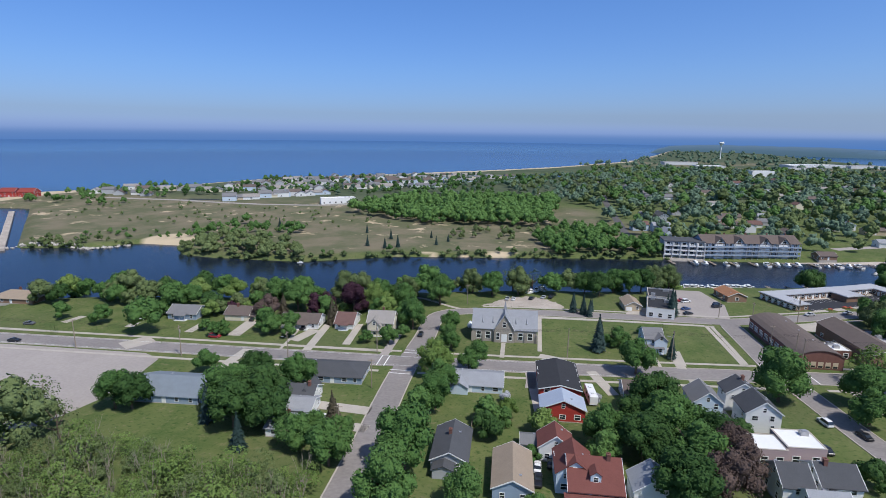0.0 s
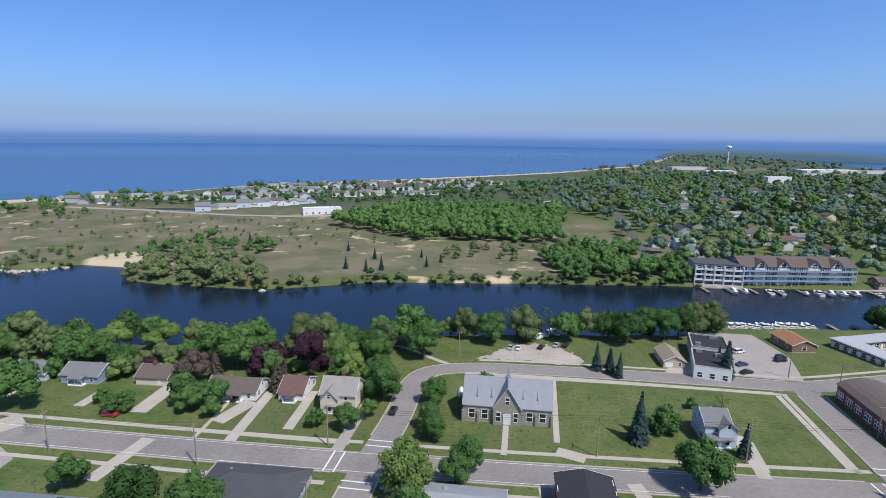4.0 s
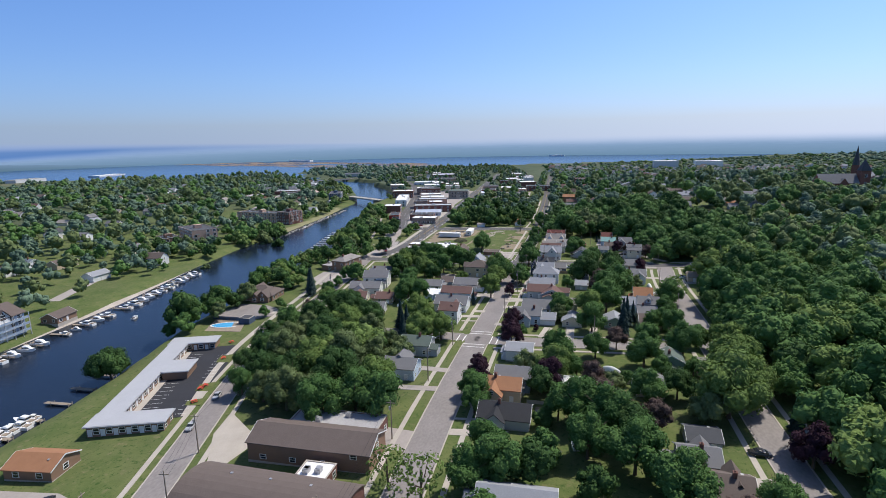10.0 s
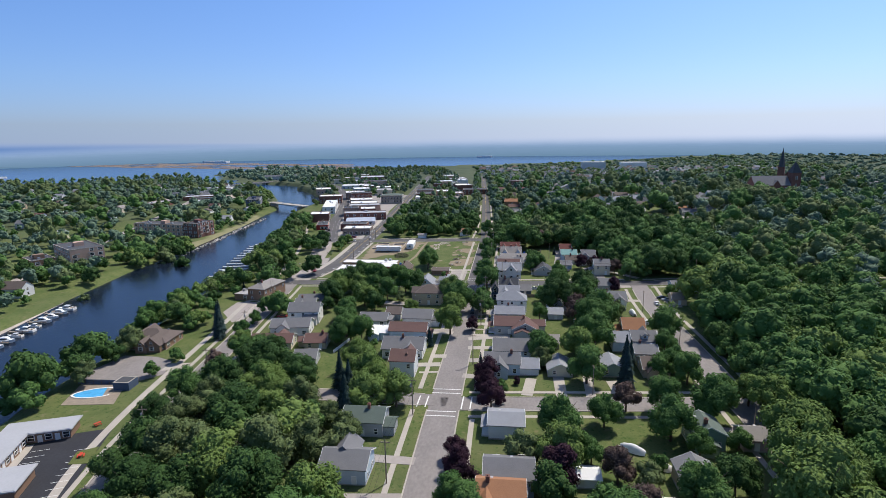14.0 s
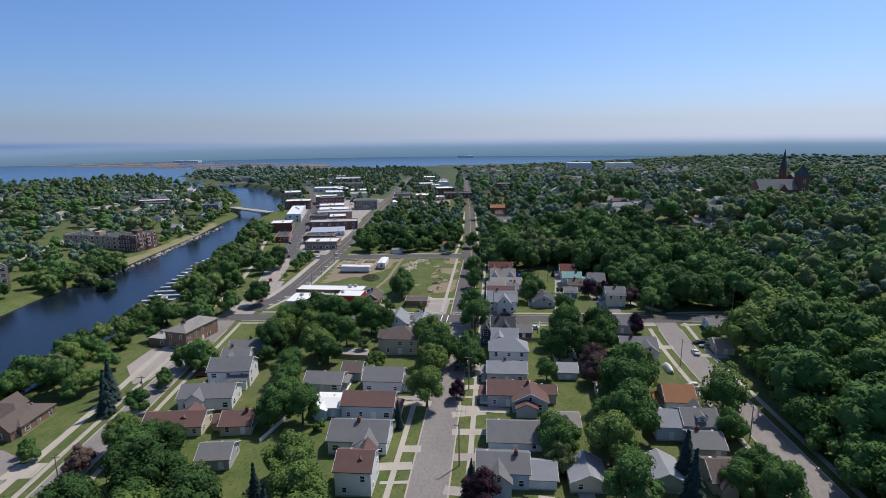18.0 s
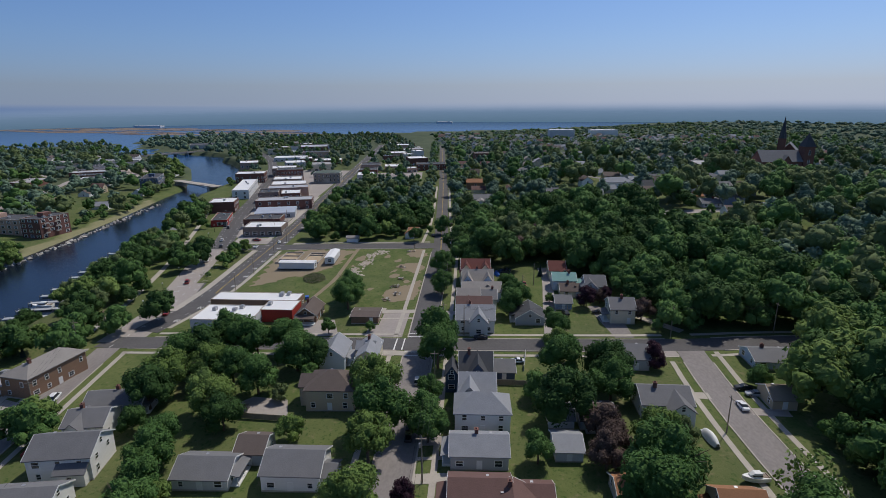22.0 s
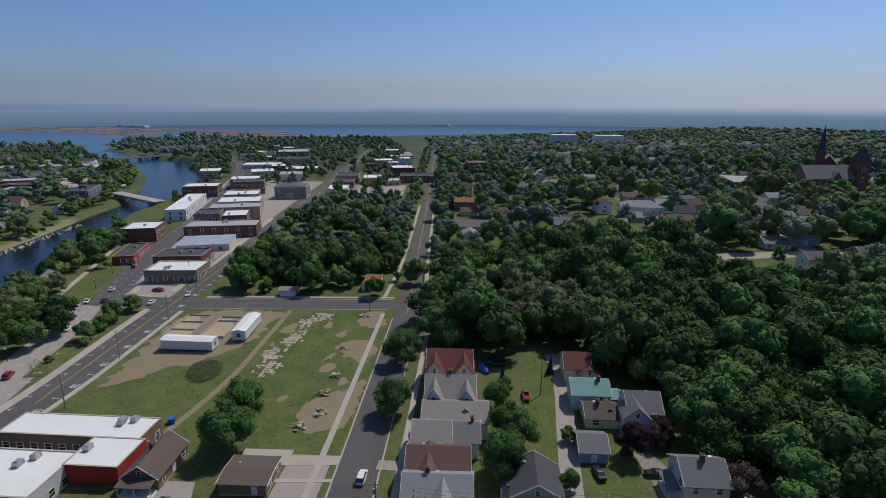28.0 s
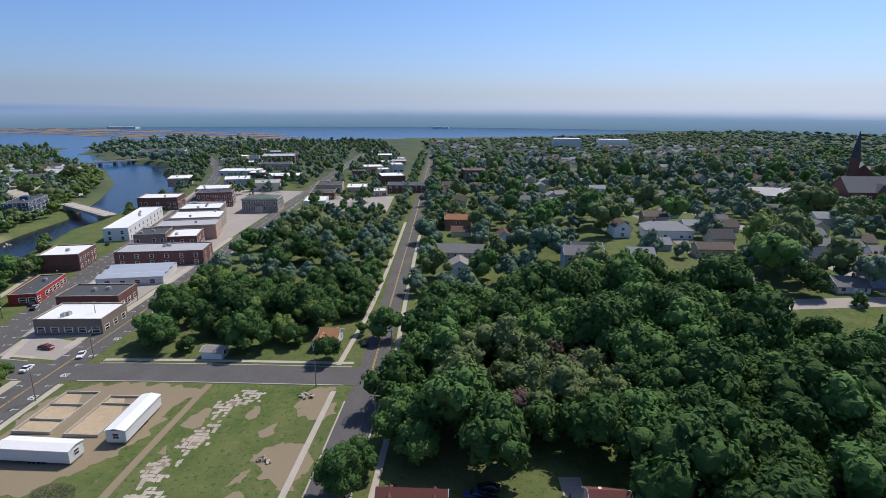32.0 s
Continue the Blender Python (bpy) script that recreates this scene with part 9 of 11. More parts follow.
def far_house(x, y, rot, rng, label="", light=False, joined=False, big=1.0):
    L, W, two = rng.uniform(10, 15) * big, rng.uniform(8, 10) * big, rng.random() < 0.4
    eave, rise = (5.4 if two else 3.0), rng.uniform(2.2, 3.6)
    wall = rng.choice(FAR_WALLS if joined else ("w_white", "w_white", "w_lightgrey", "w_cream", "w_pale", "w_grey", "w_tan"))
    roof = rng.choice(FAR_ROOFS if joined else ("r_grey", "r_dark", "r_brown", "r_light", "r_greige", "r_maroon")) if not light else rng.choice(("r_grey", "r_brown", "r_greige"))
    if joined:
        m = pose(x, y, zg(x, y), 0, 0, rot)
        for k_, (v_, f_) in ((FAR_WALLS.index(wall), body_vf(L, W, eave, rise, True)), (5 + FAR_ROOFS.index(roof), roof_slabs(L, W, eave, rise, 0.4, False))):
            n_ = len(FAR_STUFF[0])
            FAR_STUFF[0].extend([tuple(m @ Vector(p)) for p in v_])
            FAR_STUFF[1].extend([tuple(i + n_ for i in q) for q in f_])
            FAR_STUFF[2].extend([k_] * len(f_))
        TAKEN.append((x, y, rot, L / 2, W / 2))
        return
    h = root("house", x, y, zg(x, y), rot, label or "pale house with a pitched roof among trees", "house")
    TAKEN.append((x, y, rot, L / 2, W / 2))
    link_mesh("wall", *body_vf(L, W, eave, rise, True), M[wall], h)
    link_mesh("roof", *roof_slabs(L, W, eave, rise, 0.4, False), M[roof], h)
    add_window(h, pose(0, -W / 2, 1.0), 1.8, 0.9)
    add_window(h, pose(0, 0, 0, 0, 0, 270) @ pose(0, -L / 2, 1.0), 1.4, 0.9)
    if two:
        add_window(h, pose(0, 0, 0, 0, 0, 270) @ pose(0, -L / 2, 3.7), 1.4, 0.9)


def free(x, y, r):
    return zg(x, y) > WATER + 1.2 and off_roads(x, y, None, r) and all(math.hypot(x - t[0], y - t[1]) > r + max(t[3], t[4]) for t in TAKEN)


_rng = random.Random(77)
for _row, (_a, _b, _n) in enumerate((((-338, 572), (-250, 665), 13), ((-520, 640), (-400, 650), 7), ((-530, 600), (-440, 590), 5), ((-420, 640), (-120, 790), 18), ((-420, 705), (-80, 880), 21), ((-400, 770), (-20, 985), 24), ((-390, 825), (40, 1080), 25))):
    for _i in range(_n):
        _t = (_i + 0.5) / _n
        _x, _y = _a[0] + (_b[0] - _a[0]) * _t + _rng.uniform(-3, 3), _a[1] + (_b[1] - _a[1]) * _t + _rng.uniform(-6, 6)
        if zg(_x, _y) > WATER + 0.6:
            far_house(_x, _y, 26 + _rng.choice((0, 90)), _rng, "grey-roofed beach house in a dense row", True, _row > 1, 1.35)
for _i in range(210):
    _x, _y = _rng.uniform(90, 1000), _rng.uniform(425, 1050)
    if free(_x, _y, 9) and _y - float(np.interp(_x, FAR_X, FAR_Y)) > 22:
        far_house(_x, _y, _rng.choice((8, 98)), _rng, joined=_i > 60)
for _i in range(700):
    _x, _y = _rng.uniform(520, 1600), _rng.uniform(-450, 300)
    if free(_x, _y, 9) and not (_x < 545 and _y < 185) and _y < 190 + 0.08 * (_x - 520):
        far_house(_x, _y, _rng.choice((3, 93)), _rng, joined=not (_x < 700 and -120 < _y and _i < 170))
_o = link_mesh("town_houses", FAR_STUFF[0], FAR_STUFF[1], [M[k] for k in FAR_WALLS + FAR_ROOFS])
_o.data.polygons.foreach_set("material_index", FAR_STUFF[2])
tagged(_o, "many far pale houses with pitched roofs", "houses", kind="stuff")

# ---- trees ----
tree("maple", 77.7, 160.5, 17.0)
tree("blossom", 23.9, 150.3, 3.4)
tree("maple", 118.5, 166.6, 12.0)
tree("maple", 154.4, 173.3, 9.0)
tree("purple", 212.6, 167.9, 4.0)
tree("purple", 225.5, 163.1, 3.0)
tree("maple", 159.7, 173.1, 10.0)
tree("maple", 121.4, 160.3, 14.0)
tree("airy", 111.8, 175.8, 13.0)
tree("purple", 171.3, 174.4, 8.0)
tree("maple", 130.2, 164.4, 12.0)
tree("maple", 218.1, 167.7, 5.0)
tree("maple", -9.6, 98.1, 10.0)
tree("oak", 39.2, 146.0, 13.0)
tree("maple", 99.5, 160.0, 14.0)
tree("maple", 287.1, 153.8, 8.0)
tree("maple", 244.5, 154.1, 11.0)
tree("purple", 207.4, 170.4, 10.0)
tree("purple", 217.5, 172.4, 9.0)
tree("maple", 248.5, 155.6, 10.0)
tree("shrub", 4.6, 118.4, 4.0)
tree("purple", 224.9, 172.7, 10.0)
tree("oak", 302.9, 146.2, 15.0)
tree("maple", 164.3, 176.6, 9.0)
tree("willow", 239.0, 154.6, 8.0)
tree("maple", 324.4, 144.3, 14.0)
tree("spruce", 229.3, 175.0, 9.0)
tree("shrub", -2.4, 134.3, 5.0)
tree("maple", 193.9, 152.0, 13.0)
tree("spruce", 82.6, 175.8, 9.0)
tree("lime", 180.5, 152.2, 13.0)
tree("purple", 176.8, 177.2, 8.0)
tree("lime", -1.4, 138.2, 6.0)
tree("purple", 183.0, 177.9, 7.0)
tree("maple", 39.5, 174.0, 13.0)
tree("willow", 252.9, 152.4, 7.0)
tree("purple", 173.9, 153.3, 11.0)
tree("oak", 31.7, 135.2, 11.0)
tree("maple", 22.6, 126.9, 12.0)
tree("maple", -24.8, 110.0, 16.0)
tree("airy", 115.9, 185.2, 11.0)
tree("maple", 330.0, 179.1, 14.0)
tree("lime", 242.1, 142.3, 14.0)
tree("maple", 94.9, 147.6, 12.0)
tree("lime", 170.1, 155.6, 6.0)
tree("maple", 37.7, 129.1, 15.0)
tree("maple", -25.8, 96.2, 14.0)
tree("maple", 153.4, 144.2, 15.0)
tree("maple", 341.8, 180.0, 15.0)
tree("maple", 298.8, 180.2, 11.0)
tree("maple", 227.5, 141.0, 13.0)
tree("maple", 294.0, 178.6, 10.0)
tree("maple", 268.9, 134.5, 16.0)
tree("maple", 253.4, 135.1, 16.0)
tree("maple", 42.6, 132.0, 13.0)
tree("maple", 155.0, 149.2, 10.0)
tree("lime", 340.3, 142.7, 9.0)
tree("rust", 285.7, 139.5, 10.0)
tree("maple", 277.8, 129.8, 17.0)
tree("oak", 320.5, 131.9, 14.0)
tree("maple", 312.6, 132.6, 13.0)
tree("oak", 31.0, 121.9, 13.0)
tree("maple", 297.4, 190.1, 15.0)
tree("maple", 145.1, 198.9, 15.0)
tree("rust", 295.4, 138.5, 10.0)
tree("maple", 137.6, 140.8, 13.0)
tree("lime", 268.1, 190.2, 13.0)
tree("maple", 259.9, 140.2, 9.0)
tree("maple", 312.0, 179.8, 8.0)
tree("maple", 149.9, 136.2, 15.0)
tree("lime", 285.5, 191.0, 13.0)
tree("purple", 273.0, 181.7, 7.0)
tree("spruce", 226.1, 129.2, 15.0)
tree("maple", 182.3, 145.1, 8.0)
tree("maple", -22.4, 139.7, 11.0)
tree("maple", 350.1, 141.3, 10.0)
tree("maple", 201.2, 139.4, 10.0)
tree("rust", 291.0, 136.3, 9.0)
tree("lime", 156.8, 205.5, 15.0)
tree("lime", 312.1, 194.3, 14.0)
tree("maple", -22.2, 148.0, 12.0)
tree("oak", 48.7, 125.7, 12.0)
tree("maple", 284.3, 128.7, 12.0)
tree("maple", 42.4, 117.9, 14.0)
tree("rust", 176.3, 140.0, 10.0)
tree("blossom", -2.3, 147.1, 3.6)
tree("maple", 146.8, 207.7, 15.0)
tree("rust", 161.3, 138.4, 11.0)
tree("maple", 133.5, 130.0, 15.0)
tree("lime", 208.1, 198.9, 12.0)
tree("spruce", 29.6, 193.0, 14.0)
tree("lime", 291.1, 127.0, 12.0)
tree("oak", 35.6, 104.1, 14.0)
tree("spruce", 54.7, 190.0, 9.0)
tree("spruce", 236.6, 127.4, 13.0)
tree("rust", 49.2, 119.9, 13.0)
tree("lime", 203.9, 206.5, 13.0)
tree("maple", 139.7, 215.9, 15.0)
tree("oak", 145.4, 130.3, 12.0)
tree("maple", -42.6, 108.4, 12.0)
tree("maple", 121.6, 121.7, 15.0)
tree("maple", 195.7, 123.6, 13.0)
tree("rust", 210.2, 132.0, 9.0)
tree("oak", 158.0, 220.1, 16.0)
tree("lime", -25.9, 162.4, 13.0)
tree("willow", 171.1, 222.7, 17.0)
tree("lime", 212.2, 206.5, 12.0)
tree("spruce", 197.7, 211.0, 13.0)
tree("lime", 165.4, 103.5, 20.0)
tree("rust", 45.3, 108.4, 13.0)
tree("rust", 49.6, 114.1, 12.0)
tree("maple", 370.5, 155.5, 11.0)
tree("lime", 220.0, 211.1, 13.0)
tree("maple", 168.2, 124.4, 12.0)
tree("maple", -13.2, 170.9, 10.0)
tree("maple", 210.9, 121.3, 11.0)
tree("spruce", 212.2, 214.7, 13.0)
tree("willow", 179.3, 214.6, 12.0)
tree("spruce", 243.3, 124.5, 9.0)
tree("spruce", 31.1, 197.6, 10.0)
tree("spruce", 207.0, 214.5, 12.0)
tree("maple", 206.4, 110.0, 14.0)
tree("lime", 226.0, 213.5, 12.0)
tree("lime", 164.2, 230.7, 16.0)
tree("willow", 188.3, 207.9, 9.0)
tree("willow", 144.6, 229.7, 15.0)
tree("maple", 267.5, 107.6, 13.0)
tree("willow", 144.3, 223.5, 13.0)
tree("maple", -15.5, 167.7, 8.0)
tree("maple", -42.7, 116.4, 9.0)
tree("lime", 180.4, 99.3, 17.0)
tree("spruce", 218.6, 219.8, 13.0)
tree("lime", 213.3, 200.7, 7.0)
tree("lime", 187.9, 97.4, 17.0)
tree("airy", 274.3, 104.4, 13.0)
tree("spruce", 255.8, 196.1, 6.0)
tree("lime", 232.9, 217.9, 12.0)
tree("shrub", 37.4, 199.3, 8.0)
tree("cedar", -48.1, 126.4, 10.0)
tree("spruce", 260.8, 197.5, 6.0)
tree("rust", 154.1, 123.2, 9.0)
tree("purple", 331.5, 115.7, 8.0)
tree("willow", 200.8, 226.1, 13.0)
tree("maple", 228.8, 110.1, 11.0)
tree("maple", 232.4, 117.4, 9.0)
tree("maple", 379.8, 151.4, 10.0)
tree("maple", -53.4, 113.7, 10.0)
tree("oak", -69.4, 128.7, 15.0)
tree("maple", 130.9, 118.3, 10.0)
car(305.8, 228.0, 10, "black", "sedan")
tree("maple", 237.0, 111.9, 10.0)
tree("maple", 327.6, 221.1, 13.0)
tree("oak", -64.1, 120.6, 13.0)
tree("lime", 174.3, 96.9, 15.0)
tree("willow", 194.3, 214.6, 9.0)
tree("oak", 174.3, 115.7, 10.0)
tree("rust", 157.7, 124.0, 8.0)
tree("maple", 257.0, 224.0, 12.0)
tree("lime", 207.2, 95.5, 14.0)
tree("oak", 189.6, 240.6, 15.0)
tree("oak", 328.4, 216.3, 11.0)
tree("maple", 384.1, 153.7, 10.0)
tree("oak", 158.4, 236.0, 13.0)
tree("oak", 215.3, 232.5, 13.0)
tree("maple", 253.9, 110.7, 9.0)
tree("lime", 201.4, 234.5, 13.0)
tree("oak", -73.8, 121.1, 14.0)
tree("maple", 188.1, 118.7, 8.0)
tree("maple", -49.7, 119.1, 8.0)
tree("maple", 337.8, 227.6, 13.0)
tree("lime", 207.7, 239.6, 14.0)
tree("maple", 181.2, 130.0, 5.0)
tree("willow", 172.2, 247.1, 15.0)
tree("maple", -76.0, 130.6, 14.0)
tree("maple", 314.1, 227.6, 12.0)
tree("maple", 333.7, 235.5, 14.0)
tree("maple", 255.8, 231.6, 12.0)
tree("maple", 264.1, 232.4, 12.0)
tree("purple", 337.5, 114.6, 6.0)
tree("spruce", 67.0, 240.1, 13.0)
tree("maple", 376.5, 217.5, 13.0)
tree("purple", 378.3, 126.7, 9.0)
tree("lime", 303.8, 236.2, 13.0)
tree("maple", -66.1, 145.8, 12.0)
tree("maple", 392.4, 182.2, 11.0)
tree("maple", 366.9, 142.0, 5.0)
tree("spruce", -67.1, 111.5, 10.0)
tree("maple", 336.3, 240.8, 14.0)
tree("rust", 365.7, 110.0, 9.0)
tree("oak", 221.8, 243.5, 13.0)
tree("maple", 217.9, 103.7, 9.0)
tree("maple", 124.3, 102.7, 10.0)
tree("maple", -23.9, 185.1, 8.0)
tree("willow", 147.9, 240.1, 11.0)
tree("oak", 224.5, 250.1, 14.0)
tree("lime", 202.5, 242.7, 12.0)
tree("maple", 38.4, 201.9, 5.0)
tree("maple", 318.8, 236.8, 12.0)
tree("lime", 216.0, 97.0, 10.0)
tree("maple", 386.7, 218.9, 13.0)
tree("oak", 159.1, 247.5, 12.0)
tree("maple", -83.0, 131.1, 13.0)
tree("oak", 297.1, 229.5, 10.0)
tree("maple", -42.4, 205.2, 13.0)
tree("cedar", -48.5, 129.9, 6.0)
tree("lime", 319.8, 243.7, 13.0)
tree("purple", 144.9, 89.8, 12.0)
tree("oak", 210.3, 255.5, 14.0)
tree("spruce", 162.5, 87.8, 12.0)
tree("maple", 342.1, 248.8, 14.0)
tree("oak", 173.6, 255.6, 13.0)
tree("oak", 329.5, 250.9, 14.0)
tree("maple", -25.6, 190.4, 8.0)
tree("maple", 282.1, 238.8, 11.0)
tree("maple", 272.7, 235.1, 10.0)
tree("oak", -79.9, 144.9, 12.0)
tree("maple", 191.6, 108.6, 7.0)
tree("lime", 314.7, 254.1, 14.0)
tree("maple", 214.7, 244.3, 11.0)
tree("maple", 229.3, 254.4, 13.0)
tree("spruce", 69.3, 244.9, 11.0)
tree("maple", -12.2, 209.5, 9.0)
tree("shrub", 256.5, 108.3, 6.0)
tree("spruce", -82.4, 122.9, 11.0)
tree("oak", 305.6, 253.7, 13.0)
tree("willow", 201.6, 254.1, 12.0)
tree("willow", 188.4, 255.4, 12.0)
tree("maple", 396.4, 156.3, 8.0)
tree("maple", 287.8, 239.4, 10.0)
tree("maple", 325.4, 254.6, 13.0)
tree("maple", -36.7, 240.0, 15.0)
tree("maple", 150.5, 249.7, 10.0)
tree("maple", -26.7, 205.1, 9.0)
tree("maple", 204.7, 264.6, 13.0)
tree("oak", 236.9, 251.3, 11.0)
tree("bare", 57.9, 216.0, 5.0)
tree("spruce", 24.6, 239.3, 10.0)
tree("willow", -0.6, 264.5, 15.0)
tree("purple", 383.9, 118.6, 7.0)
tree("maple", 320.3, 91.6, 7.0)
tree("spruce", 28.8, 236.5, 9.0)
tree("purple", -72.3, 221.0, 15.0)
tree("maple", 420.3, 184.5, 11.0)
tree("maple", -47.9, 186.7, 8.0)
tree("oak", 39.8, 268.1, 13.0)
tree("spruce", 31.2, 233.7, 8.0)
tree("oak", 165.0, 257.9, 10.0)
tree("rust", 382.3, 120.8, 6.0)
tree("maple", 55.5, 274.0, 13.0)
tree("maple", 353.5, 218.7, 6.0)
tree("oak", 190.1, 265.2, 11.0)
tree("willow", 69.1, 285.1, 14.0)
tree("maple", 356.0, 204.8, 4.0)
tree("maple", 239.4, 257.2, 10.0)
tree("maple", 47.6, 276.0, 13.0)
tree("oak", 61.9, 278.5, 13.0)
tree("willow", -82.0, 236.5, 16.0)
tree("maple", -13.2, 259.0, 13.0)
tree("maple", 430.3, 169.9, 11.0)
tree("lime", -64.2, 227.6, 13.0)
tree("maple", -98.4, 220.2, 16.0)
tree("spruce", 259.4, 285.4, 14.0)
tree("lime", 241.1, 265.9, 11.0)
tree("bare", -3.2, 272.0, 14.0)
tree("willow", 78.3, 290.4, 14.0)
tree("bare", -113.4, 107.6, 12.0)
tree("bare", -127.0, 115.6, 14.0)
tree("maple", -47.2, 217.5, 10.0)
tree("maple", -112.5, 125.5, 12.0)
tree("bare", 6.6, 270.6, 13.0)
tree("spruce", 67.6, 249.0, 8.0)
tree("oak", 33.1, 271.7, 12.0)
tree("spruce", 29.4, 242.0, 8.0)
tree("spruce", -84.6, 127.2, 8.0)
tree("spruce", 266.5, 289.4, 14.0)
tree("oak", -39.8, 251.2, 13.0)
tree("shrub", 49.3, 214.8, 3.5)
tree("maple", -52.4, 234.7, 12.0)
tree("willow", -52.8, 243.0, 13.0)
tree("oak", -107.6, 125.9, 11.0)
tree("maple", 237.2, 263.4, 10.0)
tree("lime", 383.8, 139.7, 4.0)
tree("maple", -65.0, 236.6, 13.0)
tree("willow", -23.4, 263.8, 13.0)
_s = [(214, 264)]
woods("garden_trees", _s, 9.5, 10, "garden trees of the town farther off", "l_lime", kind="airy")
PLACED.extend([(x, y, 3.8) for x, y in _s])
_s = [(-129, 170), (409, 291), (-180, 175)]
woods("garden_trees", _s, 5.6, 7, "garden trees of the town farther off", "l_grey", kind="bare")
PLACED.extend([(x, y, 2.2) for x, y in _s])
_s = [(-114, 101), (-133, 112), (-135, 120), (-137, 127)]
woods("garden_trees", _s, 10.0, 10, "garden trees of the town farther off", "l_grey", kind="bare")
PLACED.extend([(x, y, 4.0) for x, y in _s])
_s = [(-120, 102)]
woods("garden_trees", _s, 11.6, 30, "garden trees of the town farther off", "l_grey", kind="bare")
PLACED.extend([(x, y, 4.6) for x, y in _s])
_s = [(-78, 213), (-104, 200)]
woods("garden_trees", _s, 9.5, 10, "garden trees of the town farther off", "l_cedar", kind="cedar")
PLACED.extend([(x, y, 3.8) for x, y in _s])
_s = [(-77, 206), (-103, 216), (-101, 211)]
woods("garden_trees", _s, 12.6, 30, "garden trees of the town farther off", "l_cedar", kind="cedar")
PLACED.extend([(x, y, 5.0) for x, y in _s])
_s = [(388, 119), (-77, 220), (348, 316), (429, 291), (447, 294), (459, 294)]
woods("garden_trees", _s, 5.7, 7, "garden trees of the town farther off", "l_lime", kind="lime")
PLACED.extend([(x, y, 2.3) for x, y in _s])
_s = [(-52, 253), (295, 276), (272, 303), (-119, 214), (-132, 206), (541, 56)]
woods("garden_trees", _s, 9.6, 10, "garden trees of the town farther off", "l_lime", kind="lime")
PLACED.extend([(x, y, 3.8) for x, y in _s])
_s = [(84, 304), (-138, 231), (-152, 230), (584, 27)]
woods("garden_trees", _s, 12.9, 30, "garden trees of the town farther off", "l_lime", kind="lime")
PLACED.extend([(x, y, 5.1) for x, y in _s])
_s = [(404, 154), (-44, 194), (-57, 187), (254, 274), (280, 280), (261, 276), (-114, 186), (-117, 184), (235, 288), (223, 290), (-117, 190), (238, 291), (-125, 190), (497, 197), (462, 296), (451, 296), (433, 294), (442, 294)]
woods("garden_trees", _s, 6.4, 7, "garden trees of the town farther off", "l_green", kind="maple")
PLACED.extend([(x, y, 2.6) for x, y in _s])
_s = [(-101, 152), (435, 177), (427, 182), (-88, 187), (-96, 189), (-89, 192), (-99, 192), (276, 278), (290, 273), (292, 280), (-153, 204), (308, 334), (331, 322), (-172, 190), (494, 188), (426, 306), (-193, 193), (-190, 241), (-200, 228), (464, 347), (399, 443)]
woods("garden_trees", _s, 9.7, 10, "garden trees of the town farther off", "l_green", kind="maple")
PLACED.extend([(x, y, 3.9) for x, y in _s])
_s = [(15, 267), (-36, 261), (353, 295), (-45, 250), (347, 305), (-107, 243), (333, 299), (210, 317), (197, 313), (200, 323), (-120, 223), (-148, 217), (270, 333), (-117, 254), (-157, 220), (242, 328), (-108, 255), (-146, 183), (-153, 209), (286, 337), (424, 311), (395, 318), (434, 324), (537, 224), (524, 250), (562, 216), (526, 241), (561, 250), (-223, 235), (524, 355), (512, 345), (607, 230), (590, 479)]
woods("garden_trees", _s, 13.0, 30, "garden trees of the town farther off", "l_green", kind="maple")
PLACED.extend([(x, y, 5.2) for x, y in _s])
_s = [(499, 232), (516, 201), (490, 240), (497, 264), (482, 233), (484, 262), (503, 261), (482, 250), (349, 422)]
woods("garden_trees", _s, 9.7, 10, "garden trees of the town farther off", "l_deep", kind="oak")
PLACED.extend([(x, y, 3.9) for x, y in _s])
_s = [(365, 286), (-60, 245), (156, 310), (202, 317), (217, 313), (234, 314), (228, 320), (271, 311), (-134, 211), (383, 311), (396, 313), (354, 308), (368, 317), (488, 217), (436, 318), (507, 227), (-155, 238), (531, 213), (439, 308), (508, 220), (496, 249), (502, 242), (532, 204), (517, 43), (519, 258), (571, 229), (410, 402), (581, 243), (584, 213), (606, 257), (590, 22), (606, 267)]
woods("garden_trees", _s, 13.1, 30, "garden trees of the town farther off", "l_deep", kind="oak")
PLACED.extend([(x, y, 5.2) for x, y in _s])
_s = [(-85, 223), (-89, 219), (-87, 227), (-127, 214)]
woods("garden_trees", _s, 9.2, 10, "garden trees of the town farther off", "l_purple", kind="purple")
PLACED.extend([(x, y, 3.7) for x, y in _s])
_s = [(-74, 231), (-88, 214)]
woods("garden_trees", _s, 12.1, 30, "garden trees of the town farther off", "l_purple", kind="purple")
PLACED.extend([(x, y, 4.8) for x, y in _s])
_s = [(230, 271), (233, 272)]
woods("garden_trees", _s, 7.4, 7, "garden trees of the town farther off", "l_rust", kind="rust")
PLACED.extend([(x, y, 2.9) for x, y in _s])
_s = [(-107, 208)]
woods("garden_trees", _s, 12.6, 30, "garden trees of the town farther off", "l_rust", kind="rust")
PLACED.extend([(x, y, 5.0) for x, y in _s])
_s = [(254, 218), (325, 90), (440, 293), (417, 294), (465, 296), (508, 31), (512, 28)]
woods("garden_trees", _s, 4.0, 7, "garden trees of the town farther off", "l_green", kind="shrub")
PLACED.extend([(x, y, 1.6) for x, y in _s])
_s = [(410, 154), (33, 242), (416, 140), (335, 315)]
